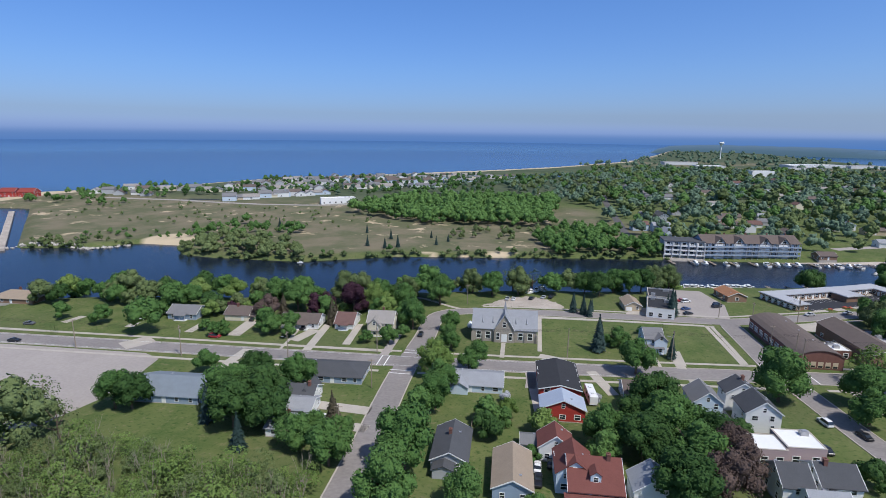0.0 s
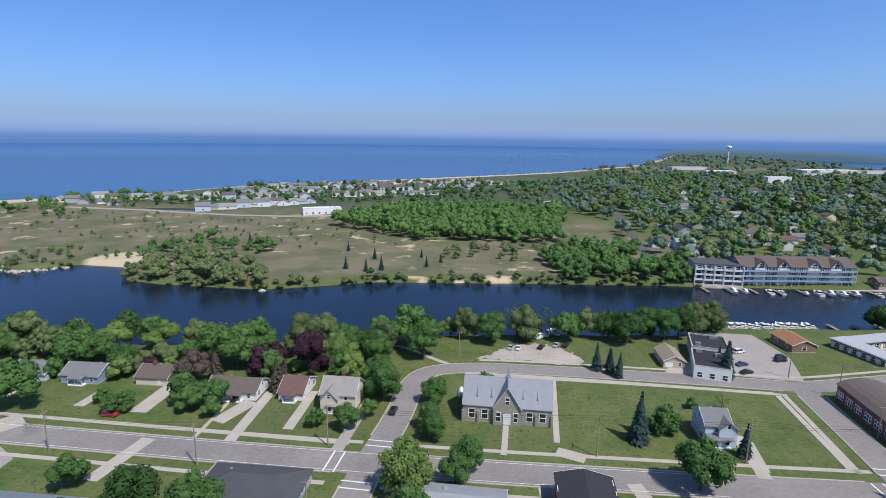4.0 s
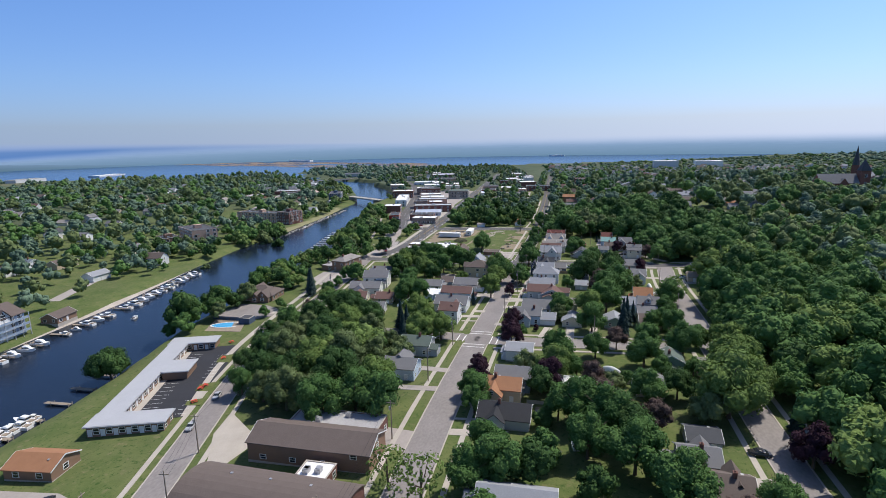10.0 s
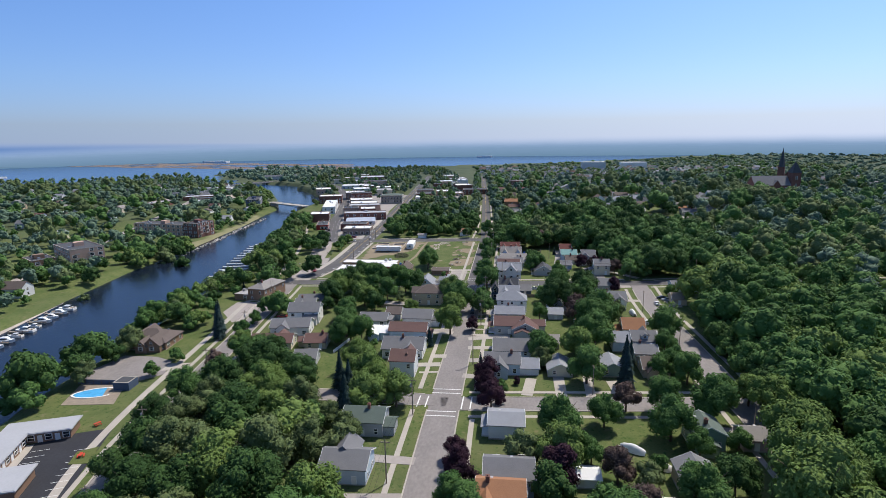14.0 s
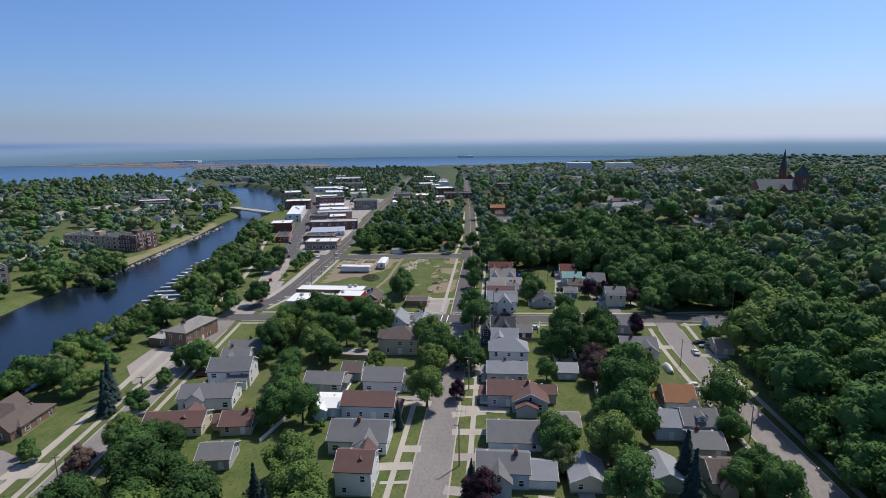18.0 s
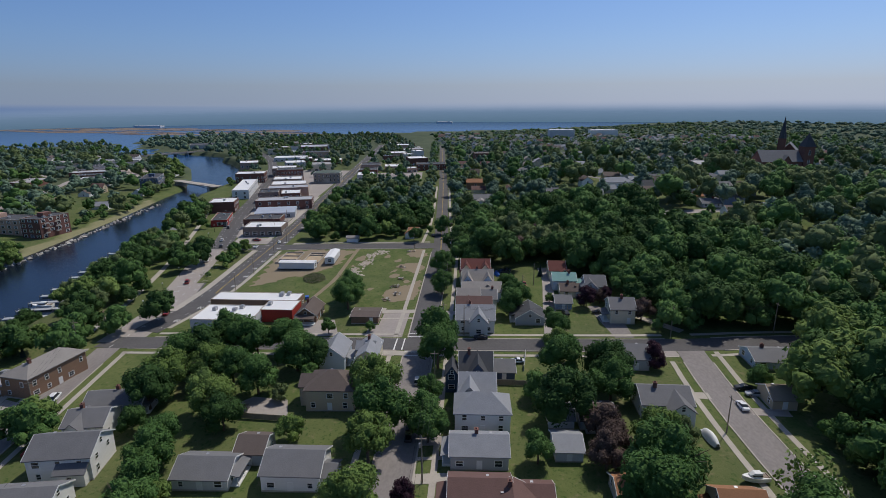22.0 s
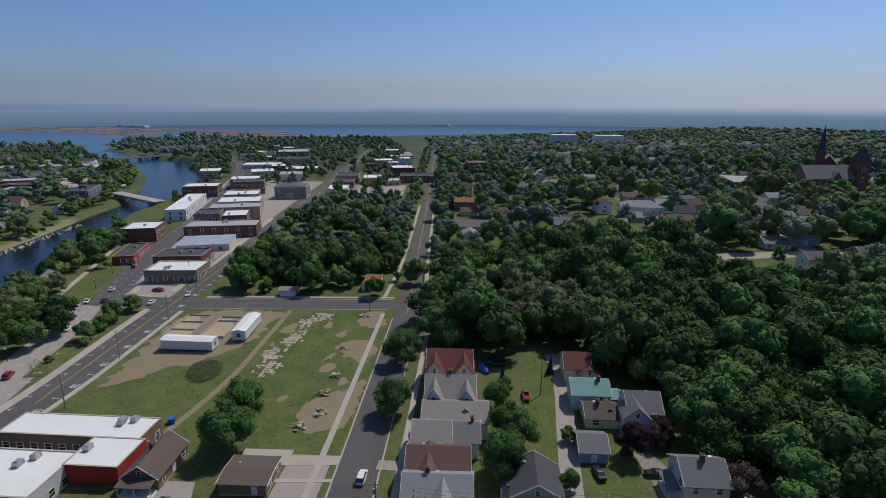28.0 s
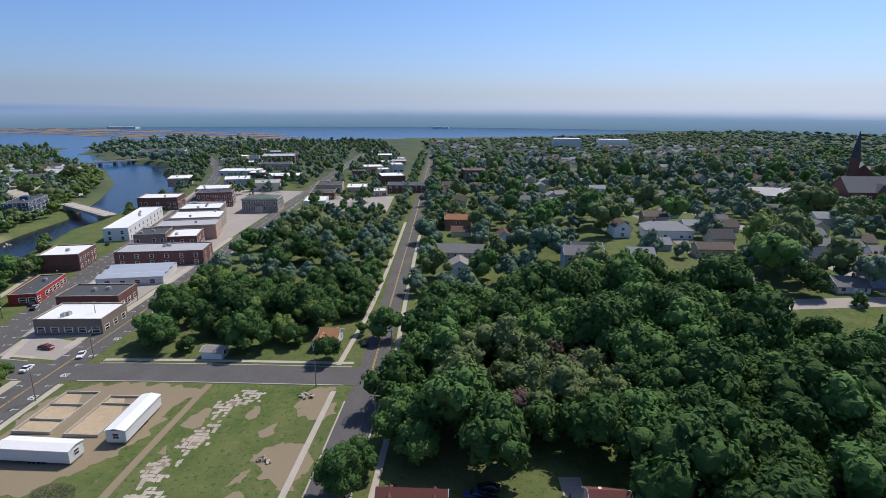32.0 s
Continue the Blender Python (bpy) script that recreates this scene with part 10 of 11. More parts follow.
woods("garden_trees", _s, 6.6, 7, "garden trees of the town farther off", "l_spruce", kind="spruce")
PLACED.extend([(x, y, 2.6) for x, y in _s])
_s = [(359, 344)]
woods("garden_trees", _s, 8.4, 10, "garden trees of the town farther off", "l_spruce", kind="spruce")
PLACED.extend([(x, y, 3.4) for x, y in _s])
_s = [(271, 293), (475, 48), (479, 45)]
woods("garden_trees", _s, 13.0, 30, "garden trees of the town farther off", "l_spruce", kind="spruce")
PLACED.extend([(x, y, 5.2) for x, y in _s])
_s = [(-130, 209), (322, 327), (325, 407)]
woods("garden_trees", _s, 8.4, 10, "garden trees of the town farther off", "l_grey", kind="willow")
PLACED.extend([(x, y, 3.4) for x, y in _s])
_s = [(25, 274), (-14, 269), (2, 276), (-123, 106), (-122, 234), (-87, 247), (-76, 245), (-24, 278), (279, 318), (-131, 245), (-128, 221), (-169, 219), (-174, 221), (-178, 215), (-172, 233), (-185, 225), (419, 422), (591, 456)]
woods("garden_trees", _s, 13.4, 30, "garden trees of the town farther off", "l_grey", kind="willow")
PLACED.extend([(x, y, 5.4) for x, y in _s])


def in_poly(x, y, pts):
    c, j = False, len(pts) - 1
    for i in range(len(pts)):
        (xi, yi), (xj, yj) = pts[i], pts[j]
        if (yi > y) != (yj > y) and x < (xj - xi) * (y - yi) / (yj - yi) + xi:
            c = not c
        j = i
    return c


CLEARINGS = [(388, 452, 15), (398, 456, 15), (376, 464, 15), (384, 470, 10), (505, 446, 13), (496, 456, 12), (500, 476, 13), (498, 496, 13), (526, 448, 9), (390, 440, 9), (496, 40, 14), (490, 58, 12), (502, 20, 12), (484, 30, 8), (500, 66, 10)]


def scatter(poly, spacing, seed, jitter=0.45, near=None, clear=1.5, keep=1.0, west=0.0):
    """Places inside an outline, off the roads, houses and water."""
    rng = random.Random(seed)
    x0, x1 = min(p[0] for p in poly), max(p[0] for p in poly)
    y0, y1 = min(p[1] for p in poly), max(p[1] for p in poly)
    nx_, ny_ = int((x1 - x0) / spacing) + 1, int((y1 - y0) / spacing) + 1
    P = np.array([(x0 + (i + 0.5 + rng.uniform(-jitter, jitter)) * spacing, y0 + (j + 0.5 + rng.uniform(-jitter, jitter)) * spacing) for i in range(nx_) for j in range(ny_) if rng.random() < keep])
    if not len(P):
        return []
    ok = np.array([in_poly(x, y, poly) for x, y in P]) & (height(P[:, 0], P[:, 1]) > WATER + 0.7)
    P = P[ok]
    ok = np.ones(len(P), bool)
    for line, half in LINES:
        a = np.array(line)
        for s in range(0, len(a), 200):
            q = a[s:s + 200]
            ok &= np.min(np.hypot(P[:, None, 0] - q[None, :, 0], P[:, None, 1] - q[None, :, 1]), axis=1) > half + 2.5
    for x, y, rot, a, b in TAKEN:
        c, s = math.cos(radians(rot)), math.sin(radians(rot))
        dx, dy = P[:, 0] - x + west, P[:, 1] - y
        ok &= ~((np.abs(dx * c + dy * s) < a + clear + west * abs(c)) & (np.abs(-dx * s + dy * c) < b + clear + west * abs(s)))
    for x, y, r in CLEARINGS:
        ok &= np.hypot(P[:, 0] - x, P[:, 1] - y) > r
    for x, y, r in PLACED:
        ok &= np.hypot(P[:, 0] - x, P[:, 1] - y) > r * 0.9
    return [tuple(p) for p in P[ok]]


def mixed(name, spots, seed, lo, hi, kinds, label, wide=1.0):
    """Woods of several kinds of full trees, one object a kind."""
    rng = random.Random(seed)
    pick = [rng.choice(kinds) for _ in spots]
    for k in sorted(set(kinds)):
        woods(name, [p for p, q in zip(spots, pick) if q == k], (lo + hi) / 2, seed + len(k), label, {"oak": "l_deep", "maple": "l_green", "willow": "l_grey", "lime": "l_lime", "bare": "l_grey", "airy": "l_lime", "rust": "l_rust", "shrub": "l_green", "spruce": "l_spruce"}[k], kind=k, wide=wide)


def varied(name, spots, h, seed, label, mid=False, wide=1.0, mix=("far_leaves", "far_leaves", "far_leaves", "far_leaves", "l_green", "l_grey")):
    """Far crowns in several greens, most with haze put into the leaf colour."""
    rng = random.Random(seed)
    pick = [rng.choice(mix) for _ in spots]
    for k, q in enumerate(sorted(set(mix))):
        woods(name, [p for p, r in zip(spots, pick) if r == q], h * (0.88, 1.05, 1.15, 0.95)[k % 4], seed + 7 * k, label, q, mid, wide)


# the woods beside the path
_rng = random.Random(4)
WOOD_E = [(428, 177), (462, 180), (505, 183), (522, 95), (495, 62), (440, 35), (354, 45), (354, 80), (354, 114), (396, 112), (428, 122), (436, 138), (428, 152)]
_spots = scatter(WOOD_E, 8.6, 11)
_thin = [p for p in _spots if 440 < p[0] < 478 and 122 < p[1] < 165]
mixed("woods", [p for p in _spots if p not in _thin], 3, 14, 19, ("oak", "oak", "oak", "maple", "maple"), "dense dark green woods beside a back street")
mixed("woods", _thin, 4, 13, 17, ("willow", "willow", "rust"), "grey-green young trees within the woods")
WOOD_S = [(120, 83), (160, 86), (235, 88), (262, 94), (330, 80), (345, 60), (356, 40), (356, 20), (120, 20)]
mixed("woods", scatter(WOOD_S, 9.6, 12), 5, 14, 19, ("oak", "maple", "maple", "lime", "maple"), "dense green woods beside a residential street")
# haze in the leaf colour pales these more distant woods
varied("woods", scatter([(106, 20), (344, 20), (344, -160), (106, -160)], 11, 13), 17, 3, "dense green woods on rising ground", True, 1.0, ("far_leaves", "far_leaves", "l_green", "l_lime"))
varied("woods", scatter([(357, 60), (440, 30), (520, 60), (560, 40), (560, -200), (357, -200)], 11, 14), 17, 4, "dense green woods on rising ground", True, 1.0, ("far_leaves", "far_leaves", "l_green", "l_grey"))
# thicket at the start
THICKET = [(-215, 48), (-215, 108), (-150, 112), (-118, 112), (-96, 105), (-84, 108), (-70, 98), (-42, 104), (-41, 60), (-41, 48)]
woods("thicket", scatter(THICKET, 5.2, 16), 3.4, 9, "low grey-green scrub under young trees", "l_grey", kind="shrub")
mixed("thicket", scatter(THICKET, 4.6, 15), 6, 6.4, 8.6, ("airy", "bare", "airy", "bare"), "dense young grey-green thicket", 1.1)
M["twig"] = mat("pale_twigs", (0.26, 0.23, 0.185), 0.9, 0.25, 0.8, 6.0, 0.2, by_island=0.5)


def stems(name, spots, h, seed, label):
    """Bare grey stems that fork and lean, standing up through the leaves."""
    rng = random.Random(seed)
    vs, fs = [], []
    for x, y in spots:
        z, hh = zg(x, y), h * rng.uniform(0.75, 1.25)
        for _ in range(rng.randint(3, 6)):
            a, lean = rng.uniform(0, 6.28), rng.uniform(0.12, 0.42)
            line = [Vector((x, y, z - 0.3))]
            for k in range(1, 4):
                line.append(line[0] + Vector((math.cos(a) * lean * hh * k / 3, math.sin(a) * lean * hh * k / 3, hh * (k / 3) ** 0.9)) + Vector((rng.uniform(-0.3, 0.3), rng.uniform(-0.3, 0.3), 0)))
            for p, q, r0, r1 in [(line[k], line[k + 1], 0.09 - 0.025 * k, 0.065 - 0.025 * k) for k in range(3)] + [(line[2], line[2] + Vector((rng.uniform(-1.2, 1.2), rng.uniform(-1.2, 1.2), hh * 0.3)), 0.035, 0.012)]:
                n = len(vs)
                for c, r in ((p, r0), (q, r1)):
                    vs += [(c.x + r * math.cos(2.1 * i), c.y + r * math.sin(2.1 * i), c.z) for i in range(3)]
                fs += [(n + i, n + (i + 1) % 3, n + 3 + (i + 1) % 3, n + 3 + i) for i in range(3)]
    tagged(link_mesh(name, vs, fs, M["twig"]), label, "woods", kind="stuff")


stems("thicket_stems", scatter(THICKET, 5.0, 95), 6.5, 31, "pale bare stems of the young thicket")
# gardens and verges between the houses
woods("garden_trees", scatter([(-300, -100), (-215, -100), (-215, 160), (-300, 160)], 14, 17, keep=0.6), 10, 6, "garden trees beside the lot", "l_green", True)
_G = [p for p in scatter([(-260, 183), (-45, 186), (-45, 228), (-120, 244), (-260, 214)], 8.5, 18, clear=2.5, keep=0.6) if p[1] > 206]
mixed("garden_trees", _G, 7, 8, 14, ("maple", "oak", "willow", "lime"), "leafy garden trees between river and street")
mixed("garden_trees", scatter([(-30, 60), (80, 60), (80, 160), (-28, 160)], 14, 19, clear=2.5, keep=0.4), 8, 6, 11, ("maple", "oak", "lime"), "leafy garden trees among houses")
mixed("garden_trees", scatter([(104, 100), (205, 104), (205, 168), (100, 165)], 10.5, 20, clear=2.5, keep=0.5), 9, 7, 12, ("maple", "oak", "oak", "rust", "willow"), "leafy garden trees among houses")
mixed("garden_trees", scatter([(222, 112), (340, 112), (340, 160), (222, 160)], 12, 21, clear=2.5, keep=0.5), 10, 5, 10, ("maple", "oak", "lime", "willow"), "leafy garden trees among houses")
mixed("garden_trees", scatter([(145, 205), (206, 205), (205, 258), (150, 245)], 8.5, 22, clear=2, keep=0.8), 11, 11, 15, ("willow", "oak", "maple", "willow", "lime"), "dense grove of broadleaf trees")
mixed("garden_trees", scatter([(222, 198), (340, 198), (340, 275), (222, 262)], 12, 23, clear=2.5, keep=0.42), 12, 5, 10, ("maple", "oak", "lime", "willow"), "leafy garden trees among houses")
mixed("garden_trees", scatter([(205, 305), (275, 300), (330, 312), (380, 318), (460, 338), (460, 362), (380, 356), (330, 346), (275, 330), (215, 324)], 11, 25, keep=0.6), 13, 6, 11, ("oak", "maple", "willow", "lime"), "leafy trees on the river bank")
mixed("garden_trees", scatter([(475, 201), (532, 203), (545, 276), (520, 278), (476, 262)], 8.0, 26, clear=2, keep=0.85), 14, 9, 13, ("oak", "maple", "maple", "lime"), "dense trees round a few cottages")
mixed("garden_trees", scatter([(-70, 256), (0, 268), (60, 274), (60, 289), (0, 282), (-71, 264)], 7, 27, keep=0.6), 15, 7, 12, ("willow", "maple", "willow", "oak"), "trees on the near river bank")
mixed("garden_trees", scatter([(372, 312), (395, 316), (440, 328), (478, 340), (560, 364), (560, 384), (478, 364), (434, 356), (378, 350)], 8.5, 28, keep=0.85), 16, 10, 13, ("oak", "maple", "willow", "lime", "maple"), "leafy trees on the river bank downtown")
# banks
for _poly, _sp, _k, _hh, _w in (([(-228, 324), (-135, 324), (-150, 348), (-200, 372), (-228, 372)], 7.5, 0.9, 9, "l_grey"), ([(-260, 372), (-190, 380), (-170, 420), (-240, 440), (-270, 410)], 10, 0.7, 8, "l_green"),
                               ([(20, 369), (98, 380), (98, 420), (82, 480), (40, 470), (10, 420)], 7.5, 0.85, 10, "l_green"), ([(-175, 520), (-80, 462), (30, 480), (40, 640), (-50, 640), (-140, 590)], 8.5, 0.95, 13, "l_green"),
                               ([(-350, 325), (-290, 340), (-290, 352), (-350, 345)], 9, 0.5, 5, "l_grey"), ([(-140, 325), (20, 368), (0, 385), (-140, 345)], 14, 0.4, 5, "l_green"),
                               ([(-60, 400), (40, 420), (30, 470), (-60, 450)], 10, 0.6, 6, "l_grey"), ([(-480, 440), (-200, 400), (-60, 460), (-200, 540), (-430, 545)], 14, 0.5, 3.6, "l_grey"), ([(-330, 350), (-240, 372), (-250, 400), (-340, 385)], 9, 0.6, 4, "l_green"), ([(-560, 600), (-400, 560), (-380, 600), (-430, 680), (-560, 720)], 15, 0.6, 9, "l_green")):
    woods("bank_trees", scatter(_poly, _sp, int(_poly[0][0] * 3 + _sp * 10), keep=_k), _hh, int(_hh), "trees and scrub on the far bank", _w, _poly[0][1] < 440)
woods("bank_trees", [(x, float(np.interp(x, FAR_X, FAR_Y)) + 3.5 + 2.5 * math.sin(x)) for x in range(-345, 100, 4) if math.sin(x * 0.13) > -0.75 and not -285 < x < -238], 4.2, 71, "low scrub along the far bank", "l_grey", True, 1.3)
woods("bank_trees", [(_rng.uniform(-560, -430), _rng.uniform(500, 640)) for _ in range(34)], 8, 72, "trees by the harbour", "l_green", True)
for _x, _y, _hh in ((-100, 400, 8), (-88, 372, 9), (-96, 366, 8), (-62, 385, 7), (-55, 398, 6), (-110, 370, 8), (-125, 420, 7), (-70, 410, 6), (-190, 420, 7), (-205, 430, 8)):
    tree("spruce", _x, _y, _hh)
woods("bank_trees", scatter([(300, 416), (390, 428), (470, 436), (600, 452), (710, 480), (700, 492), (560, 466), (300, 436)], 10, 61, keep=0.55), 8, 61, "trees along the far bank", "l_green", True)
mixed("bank_trees", [(262, 328), (268, 325), (273, 319), (276, 327), (283, 329), (290, 331), (298, 330), (306, 332), (312, 328), (318, 326), (324, 324), (329, 320), (335, 316), (300, 322), (290, 322), (281, 318)], 66, 8, 12, ("lime", "maple", "maple", "airy", "oak"), "leafy trees on the near bank beside an inn")
mixed("bank_trees", [(222, 90), (229, 88), (236, 90), (243, 89), (250, 91), (257, 90), (232, 82), (246, 82), (260, 84), (268, 90)], 67, 10, 14, ("oak", "maple", "oak"), "dark trees leaning over a street")
# street trees where the long street runs on through the town
_rng = random.Random(91)
_s = [(x, float(np.interp(x, [p[0] for p in FIRST], [p[1] for p in FIRST])) + k * _rng.uniform(8.5, 15)) for x in range(545, 1290, 8) for k in (-1, 1) if _rng.random() < 0.85]
varied("street_trees", [p for p in _s if off_roads(p[0], p[1], None, 3)], 10.5, 92, "leafy street trees in rows beside a street", True)
mixed("bank_trees", [(398, 428), (406, 431), (404, 438), (414, 430), (420, 436), (428, 430), (436, 433), (441, 426), (449, 431), (456, 428), (462, 434), (430, 440), (445, 440)], 64, 10, 14, ("maple", "oak", "willow", "lime"), "leafy trees on the far bank before brick flats")
mixed("bank_trees", [(378, 440), (370, 446), (364, 455), (356, 448), (350, 462), (342, 452), (336, 470), (328, 462), (322, 476), (330, 484), (345, 480), (316, 450), (308, 462), (372, 472), (362, 482)], 65, 8, 13, ("maple", "oak", "willow", "oak"), "leafy trees on the far bank before brick flats")
mixed("bank_trees", [(594, 392), (602, 398), (612, 404), (690, 408), (700, 412), (712, 420), (756, 424), (770, 428), (588, 384)], 63, 5, 8, ("maple", "lime", "willow"), "small trees behind the river street")
varied("bank_trees", scatter([(655, 470), (690, 478), (800, 520), (900, 575), (985, 648), (1000, 690), (960, 640), (890, 610), (850, 588), (770, 540), (660, 482)], 8.0, 64, keep=0.9), 8.5, 64, "thick trees and scrub on the far bank", True, 1.15, ("l_lime", "l_green", "l_grey"))
varied("bank_trees", scatter([(1000, 700), (1060, 740), (1150, 860), (1290, 980), (1200, 990), (1080, 860), (960, 760)], 13.0, 66, keep=0.8), 9, 66, "trees on the grassy point by the far bridge")
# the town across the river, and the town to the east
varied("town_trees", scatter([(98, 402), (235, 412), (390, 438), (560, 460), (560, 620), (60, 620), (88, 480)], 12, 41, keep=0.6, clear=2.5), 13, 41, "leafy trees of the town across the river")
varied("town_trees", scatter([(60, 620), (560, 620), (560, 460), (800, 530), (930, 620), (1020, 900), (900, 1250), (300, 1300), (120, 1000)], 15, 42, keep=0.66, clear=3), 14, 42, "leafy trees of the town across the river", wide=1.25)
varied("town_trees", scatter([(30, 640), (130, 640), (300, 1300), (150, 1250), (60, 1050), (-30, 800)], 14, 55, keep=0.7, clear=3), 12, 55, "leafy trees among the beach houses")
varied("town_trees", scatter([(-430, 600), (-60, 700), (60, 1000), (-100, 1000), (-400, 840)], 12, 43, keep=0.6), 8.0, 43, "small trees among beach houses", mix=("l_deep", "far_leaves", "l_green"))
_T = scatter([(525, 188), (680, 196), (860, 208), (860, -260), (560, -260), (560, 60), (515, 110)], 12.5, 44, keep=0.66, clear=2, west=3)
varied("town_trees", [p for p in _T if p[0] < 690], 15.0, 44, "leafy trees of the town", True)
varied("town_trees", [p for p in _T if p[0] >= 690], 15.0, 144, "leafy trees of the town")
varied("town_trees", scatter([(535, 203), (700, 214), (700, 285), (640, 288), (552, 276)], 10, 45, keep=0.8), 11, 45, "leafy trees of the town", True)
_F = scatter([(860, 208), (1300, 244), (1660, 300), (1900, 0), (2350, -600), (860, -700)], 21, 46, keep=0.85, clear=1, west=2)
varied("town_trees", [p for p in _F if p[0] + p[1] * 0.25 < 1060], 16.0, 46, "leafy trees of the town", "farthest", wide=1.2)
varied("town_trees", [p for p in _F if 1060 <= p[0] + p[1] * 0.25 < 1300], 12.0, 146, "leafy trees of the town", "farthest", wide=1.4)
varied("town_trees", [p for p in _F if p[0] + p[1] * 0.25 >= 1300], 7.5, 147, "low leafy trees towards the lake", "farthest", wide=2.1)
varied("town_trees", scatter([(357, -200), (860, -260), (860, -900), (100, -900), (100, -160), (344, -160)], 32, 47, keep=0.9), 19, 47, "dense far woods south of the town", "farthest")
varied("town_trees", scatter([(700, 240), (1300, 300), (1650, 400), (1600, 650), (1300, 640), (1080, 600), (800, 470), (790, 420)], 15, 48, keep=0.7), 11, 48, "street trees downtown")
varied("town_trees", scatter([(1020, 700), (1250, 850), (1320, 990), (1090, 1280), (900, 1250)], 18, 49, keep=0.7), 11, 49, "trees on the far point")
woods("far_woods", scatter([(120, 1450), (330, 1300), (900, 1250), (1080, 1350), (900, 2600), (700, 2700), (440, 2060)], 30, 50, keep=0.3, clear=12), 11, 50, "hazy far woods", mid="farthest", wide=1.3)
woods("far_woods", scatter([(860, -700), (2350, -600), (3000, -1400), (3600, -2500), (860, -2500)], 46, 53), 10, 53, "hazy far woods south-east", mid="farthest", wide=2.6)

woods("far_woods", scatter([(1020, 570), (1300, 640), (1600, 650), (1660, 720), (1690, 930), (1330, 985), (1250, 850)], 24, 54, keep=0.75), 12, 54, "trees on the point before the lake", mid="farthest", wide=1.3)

# ---- poles, wires, cars ----
_t1 = [pole(x, y, 90, 1.0, i % 2 == 0, i % 3 == 0) for i, (x, y) in enumerate(((-200, 163.5), (-160, 163.8), (-118, 164), (-78, 164.5), (-50, 178), (18, 184), (54, 187), (96, 192)))]
wires(_t1[4:], 90)
wires(_t1[:4], 90)
_t2 = [pole(x, y, 100, 1.0, i % 2 == 1) for i, (x, y) in enumerate(((96, 229), (119, 240.5), (150, 251), (182, 262), (222, 268), (262, 275), (300, 281), (338, 298)))]
wires(_t2, 100)
_t3 = [pole(x, y, 90, 1.0, i % 2 == 1) for i, (x, y) in enumerate(((96, 187), (136, 192), (172, 193), (204, 193), (240, 178.5), (280, 178.5), (318, 179), (354, 179), (400, 180.5), (440, 181), (476, 183)))]
wires(_t3[:4], 90)
wires(_t3[4:], 90)
_t4 = [pole(x, y, 0, 0.95) for x, y in ((353, 172), (353, 138), (353, 104), (356, 70))]
wires(_t4, 0)
for _x, _y in ((-44, 120), (-44, 150), (-24, 244), (88, 243), (93.5, 205), (388, 150), (404, 144), (205, 150), (220, 140), (300, 108.5), (255, 105.5), (200, 102), (352, 298), (392, 269), (420, 273), (451, 275), (476, 277), (500, 293), (525, 294), (462, 202)):
    pole(_x, _y, 10, 0.85)


# street lamps of the river street and a pavilion by the docks
GLOBE = make_mesh("lamp_globe", core_blobs([(0, 0, 4.3, 0.28)], 1.0, 1), [M["trim"]])
LAMP_POST = make_mesh("lamp_post", tube([(0, 0, -0.3), (0, 0, 0.5), (0, 0, 0.7), (0, 0, 4.05)], [0.16, 0.16, 0.08, 0.06], 8), [M["tyre"]])
for _i in range(11):
    _x = 352 + 22 * _i
    _p = offset_line(resample(RIVER, 2.0), 9.4)
    _q = min(_p, key=lambda q: abs(q[0] - _x))
    _l = root("street_lamp", _q[0], _q[1], zg(*_q), 0, "black street lamp with a white globe on the pavement", "street lamp", "lamps along the river street")
    share("post", LAMP_POST, _l, Matrix.Identity(4))
    share("globe", GLOBE, _l, Matrix.Identity(4))
house(486, 351, 20, 10, 8, 3.4, 2.6, "w_white", "r_grey", label="white gabled pavilion beside the river docks", seed=610, chimney=False, detail=0.5)


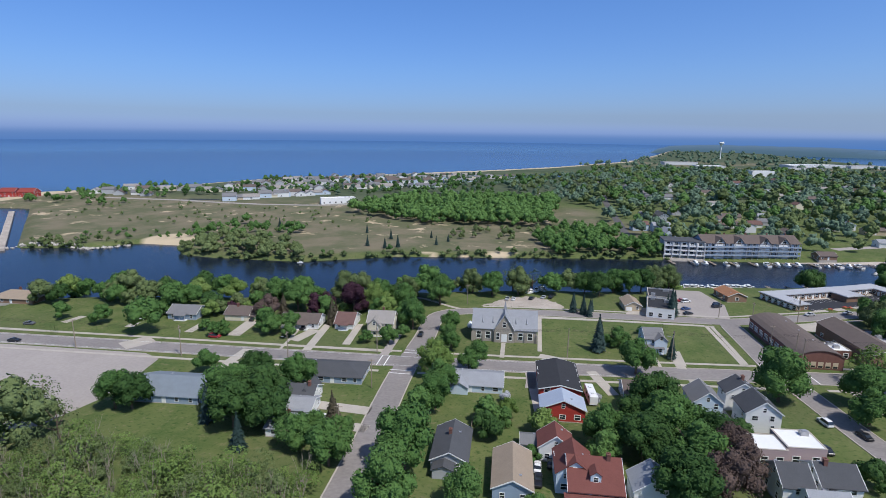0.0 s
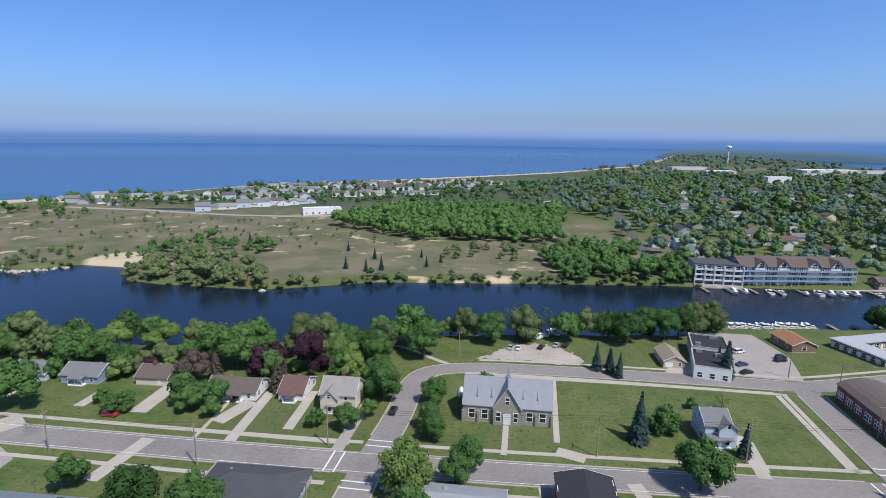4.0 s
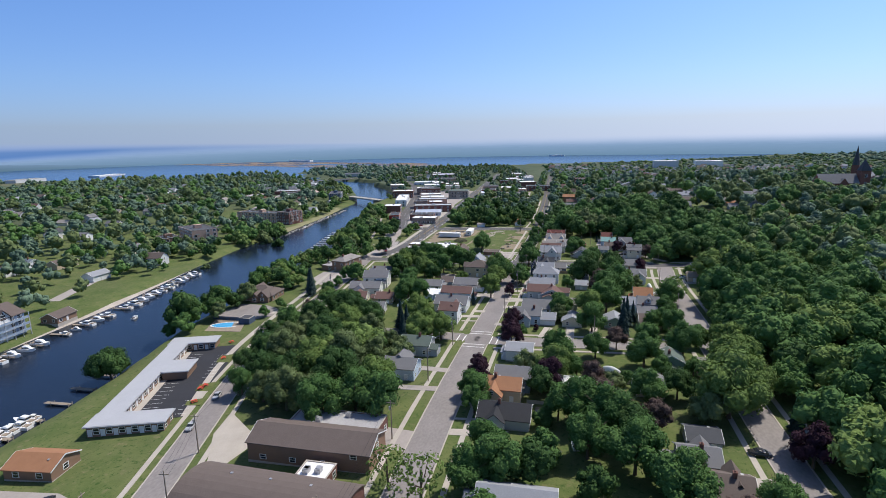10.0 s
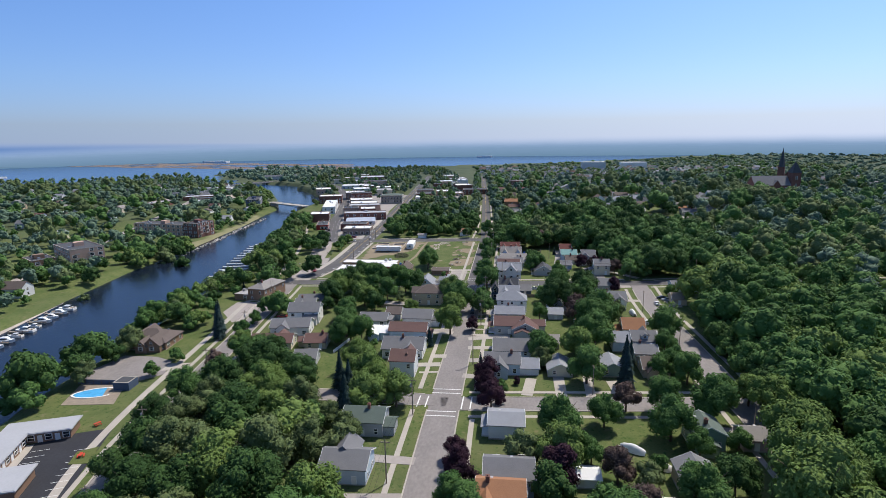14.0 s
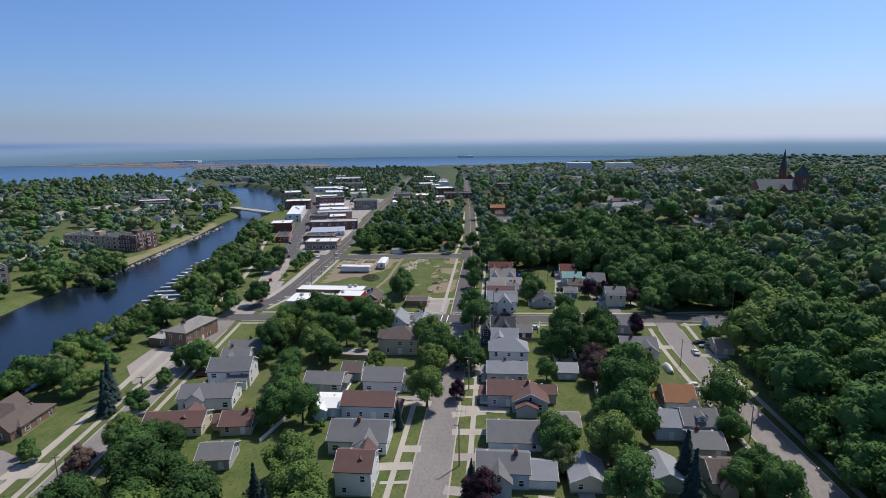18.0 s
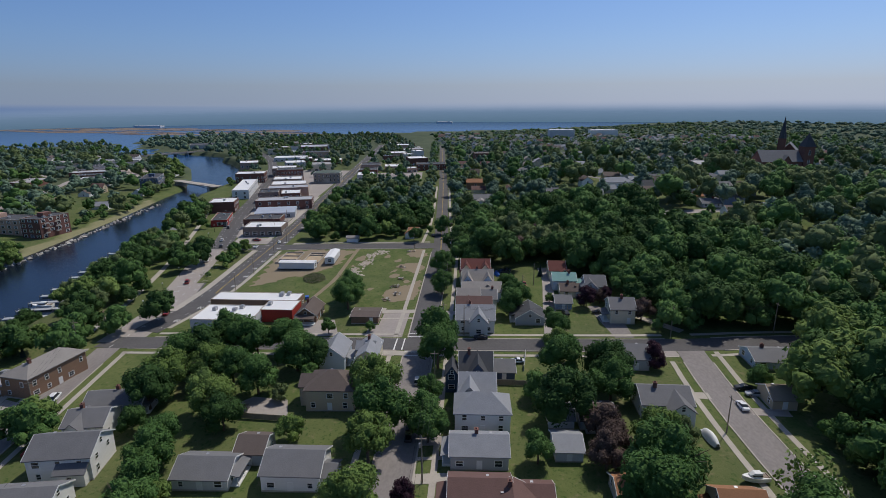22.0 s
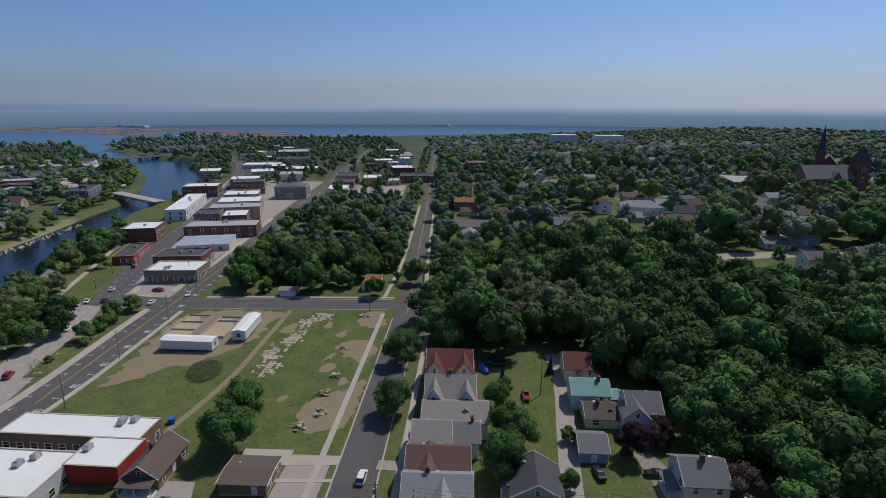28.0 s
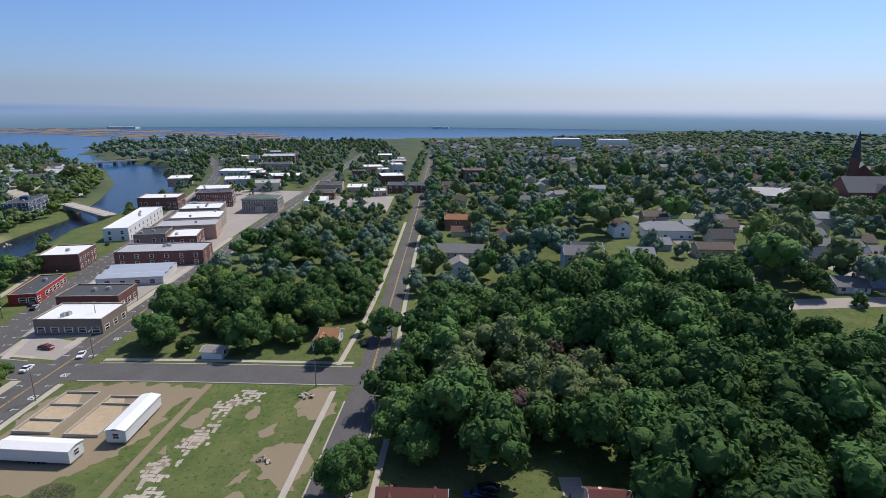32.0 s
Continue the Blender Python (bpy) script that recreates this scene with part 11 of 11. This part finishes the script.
def fence(pts, hgt, material, label, step=2.4):
    """A board fence: posts with a run of boards between them."""
    f = root("fence", pts[0][0], pts[0][1], zg(*pts[0]), 0, label, "fence")
    line = resample(pts, step)
    o = Vector((pts[0][0], pts[0][1], zg(*pts[0])))
    for i, (x, y) in enumerate(line):
        z = zg(x, y)
        boxes_part("post", [(x - 0.07 - o.x, y - 0.07 - o.y, z - 0.3 - o.z, x + 0.07 - o.x, y + 0.07 - o.y, z + hgt + 0.1 - o.z)], M[material], f)
        if i + 1 < len(line):
            a, b = line[i + 1]
            d = Vector((a - x, b - y, 0))
            n_ = Vector((-d.y, d.x, 0)).normalized() * 0.03
            p, q = Vector((x, y, z)) - o, Vector((a, b, zg(a, b))) - o
            up0, up1 = Vector((0, 0, 0.08)), Vector((0, 0, hgt))
            link_mesh("fence_panel", [p - n_ + up0, q - n_ + up0, q + n_ + up0, p + n_ + up0, p - n_ + up1, q - n_ + up1, q + n_ + up1, p + n_ + up1], [(0, 1, 5, 4), (2, 3, 7, 6), (4, 5, 6, 7), (0, 4, 7, 3), (1, 2, 6, 5)], M[material], f)


fence([(328.9, 153.7), (339.5, 152.4)], 1.6, "trim", "white board fence beside a garden")
fence([(320.6, 162.1), (320.3, 149.4)], 1.6, "wood", "weathered board fence behind a garden")
fence([(302.6, 229.7), (301.2, 213.1)], 1.7, "wood", "weathered board fence behind a yard")
fence([(163.1, 159.0), (163.3, 148.5)], 1.2, "steel", "low grey fence round a back yard")
fence([(123.7, 137.2), (134.5, 137.8)], 1.4, "wood", "weathered board fence between yards")
fence([(246.9, 232.1), (259.6, 229.8)], 1.3, "trim", "white board fence between yards")
fence([(-10.9, 136.4), (-11.2, 119.4)], 1.4, "wood", "weathered board fence between yards")


def dumpster(x, y, rot):
    d = root("dumpster", x, y, zg(x, y) + 0.1, rot, "blue steel dumpster with sloping lids", "dumpster")
    link_mesh("body", *loft([ring(-0.95, 0.75, 0.15, 1.25, 1.0), ring(0.95, 0.75, 0.15, 1.25, 1.0)]), M["tarp"], d)
    for s in (-1, 1):
        boxes_part("lid", [(s * 0.48 - 0.45, -0.78, 1.25, s * 0.48 + 0.45, 0.78, 1.31)], M["tarp"], d)
        boxes_part("runner", [(s * 0.8 - 0.06, -0.7, 0.0, s * 0.8 + 0.06, 0.7, 0.15)], M["steel"], d)


dumpster(387, 237, 20)
tree("oak", 158.5, 313.0, 14.0)
covered_load(-19.6, 213.0, 95, 1.0, "boat under a white cover on a trailer", "trim")
dumpster(125.8, 265.3, 20)
boat(142.5, 143.9, 10, 0.9, zg(142.5, 143.9) + 0.5)
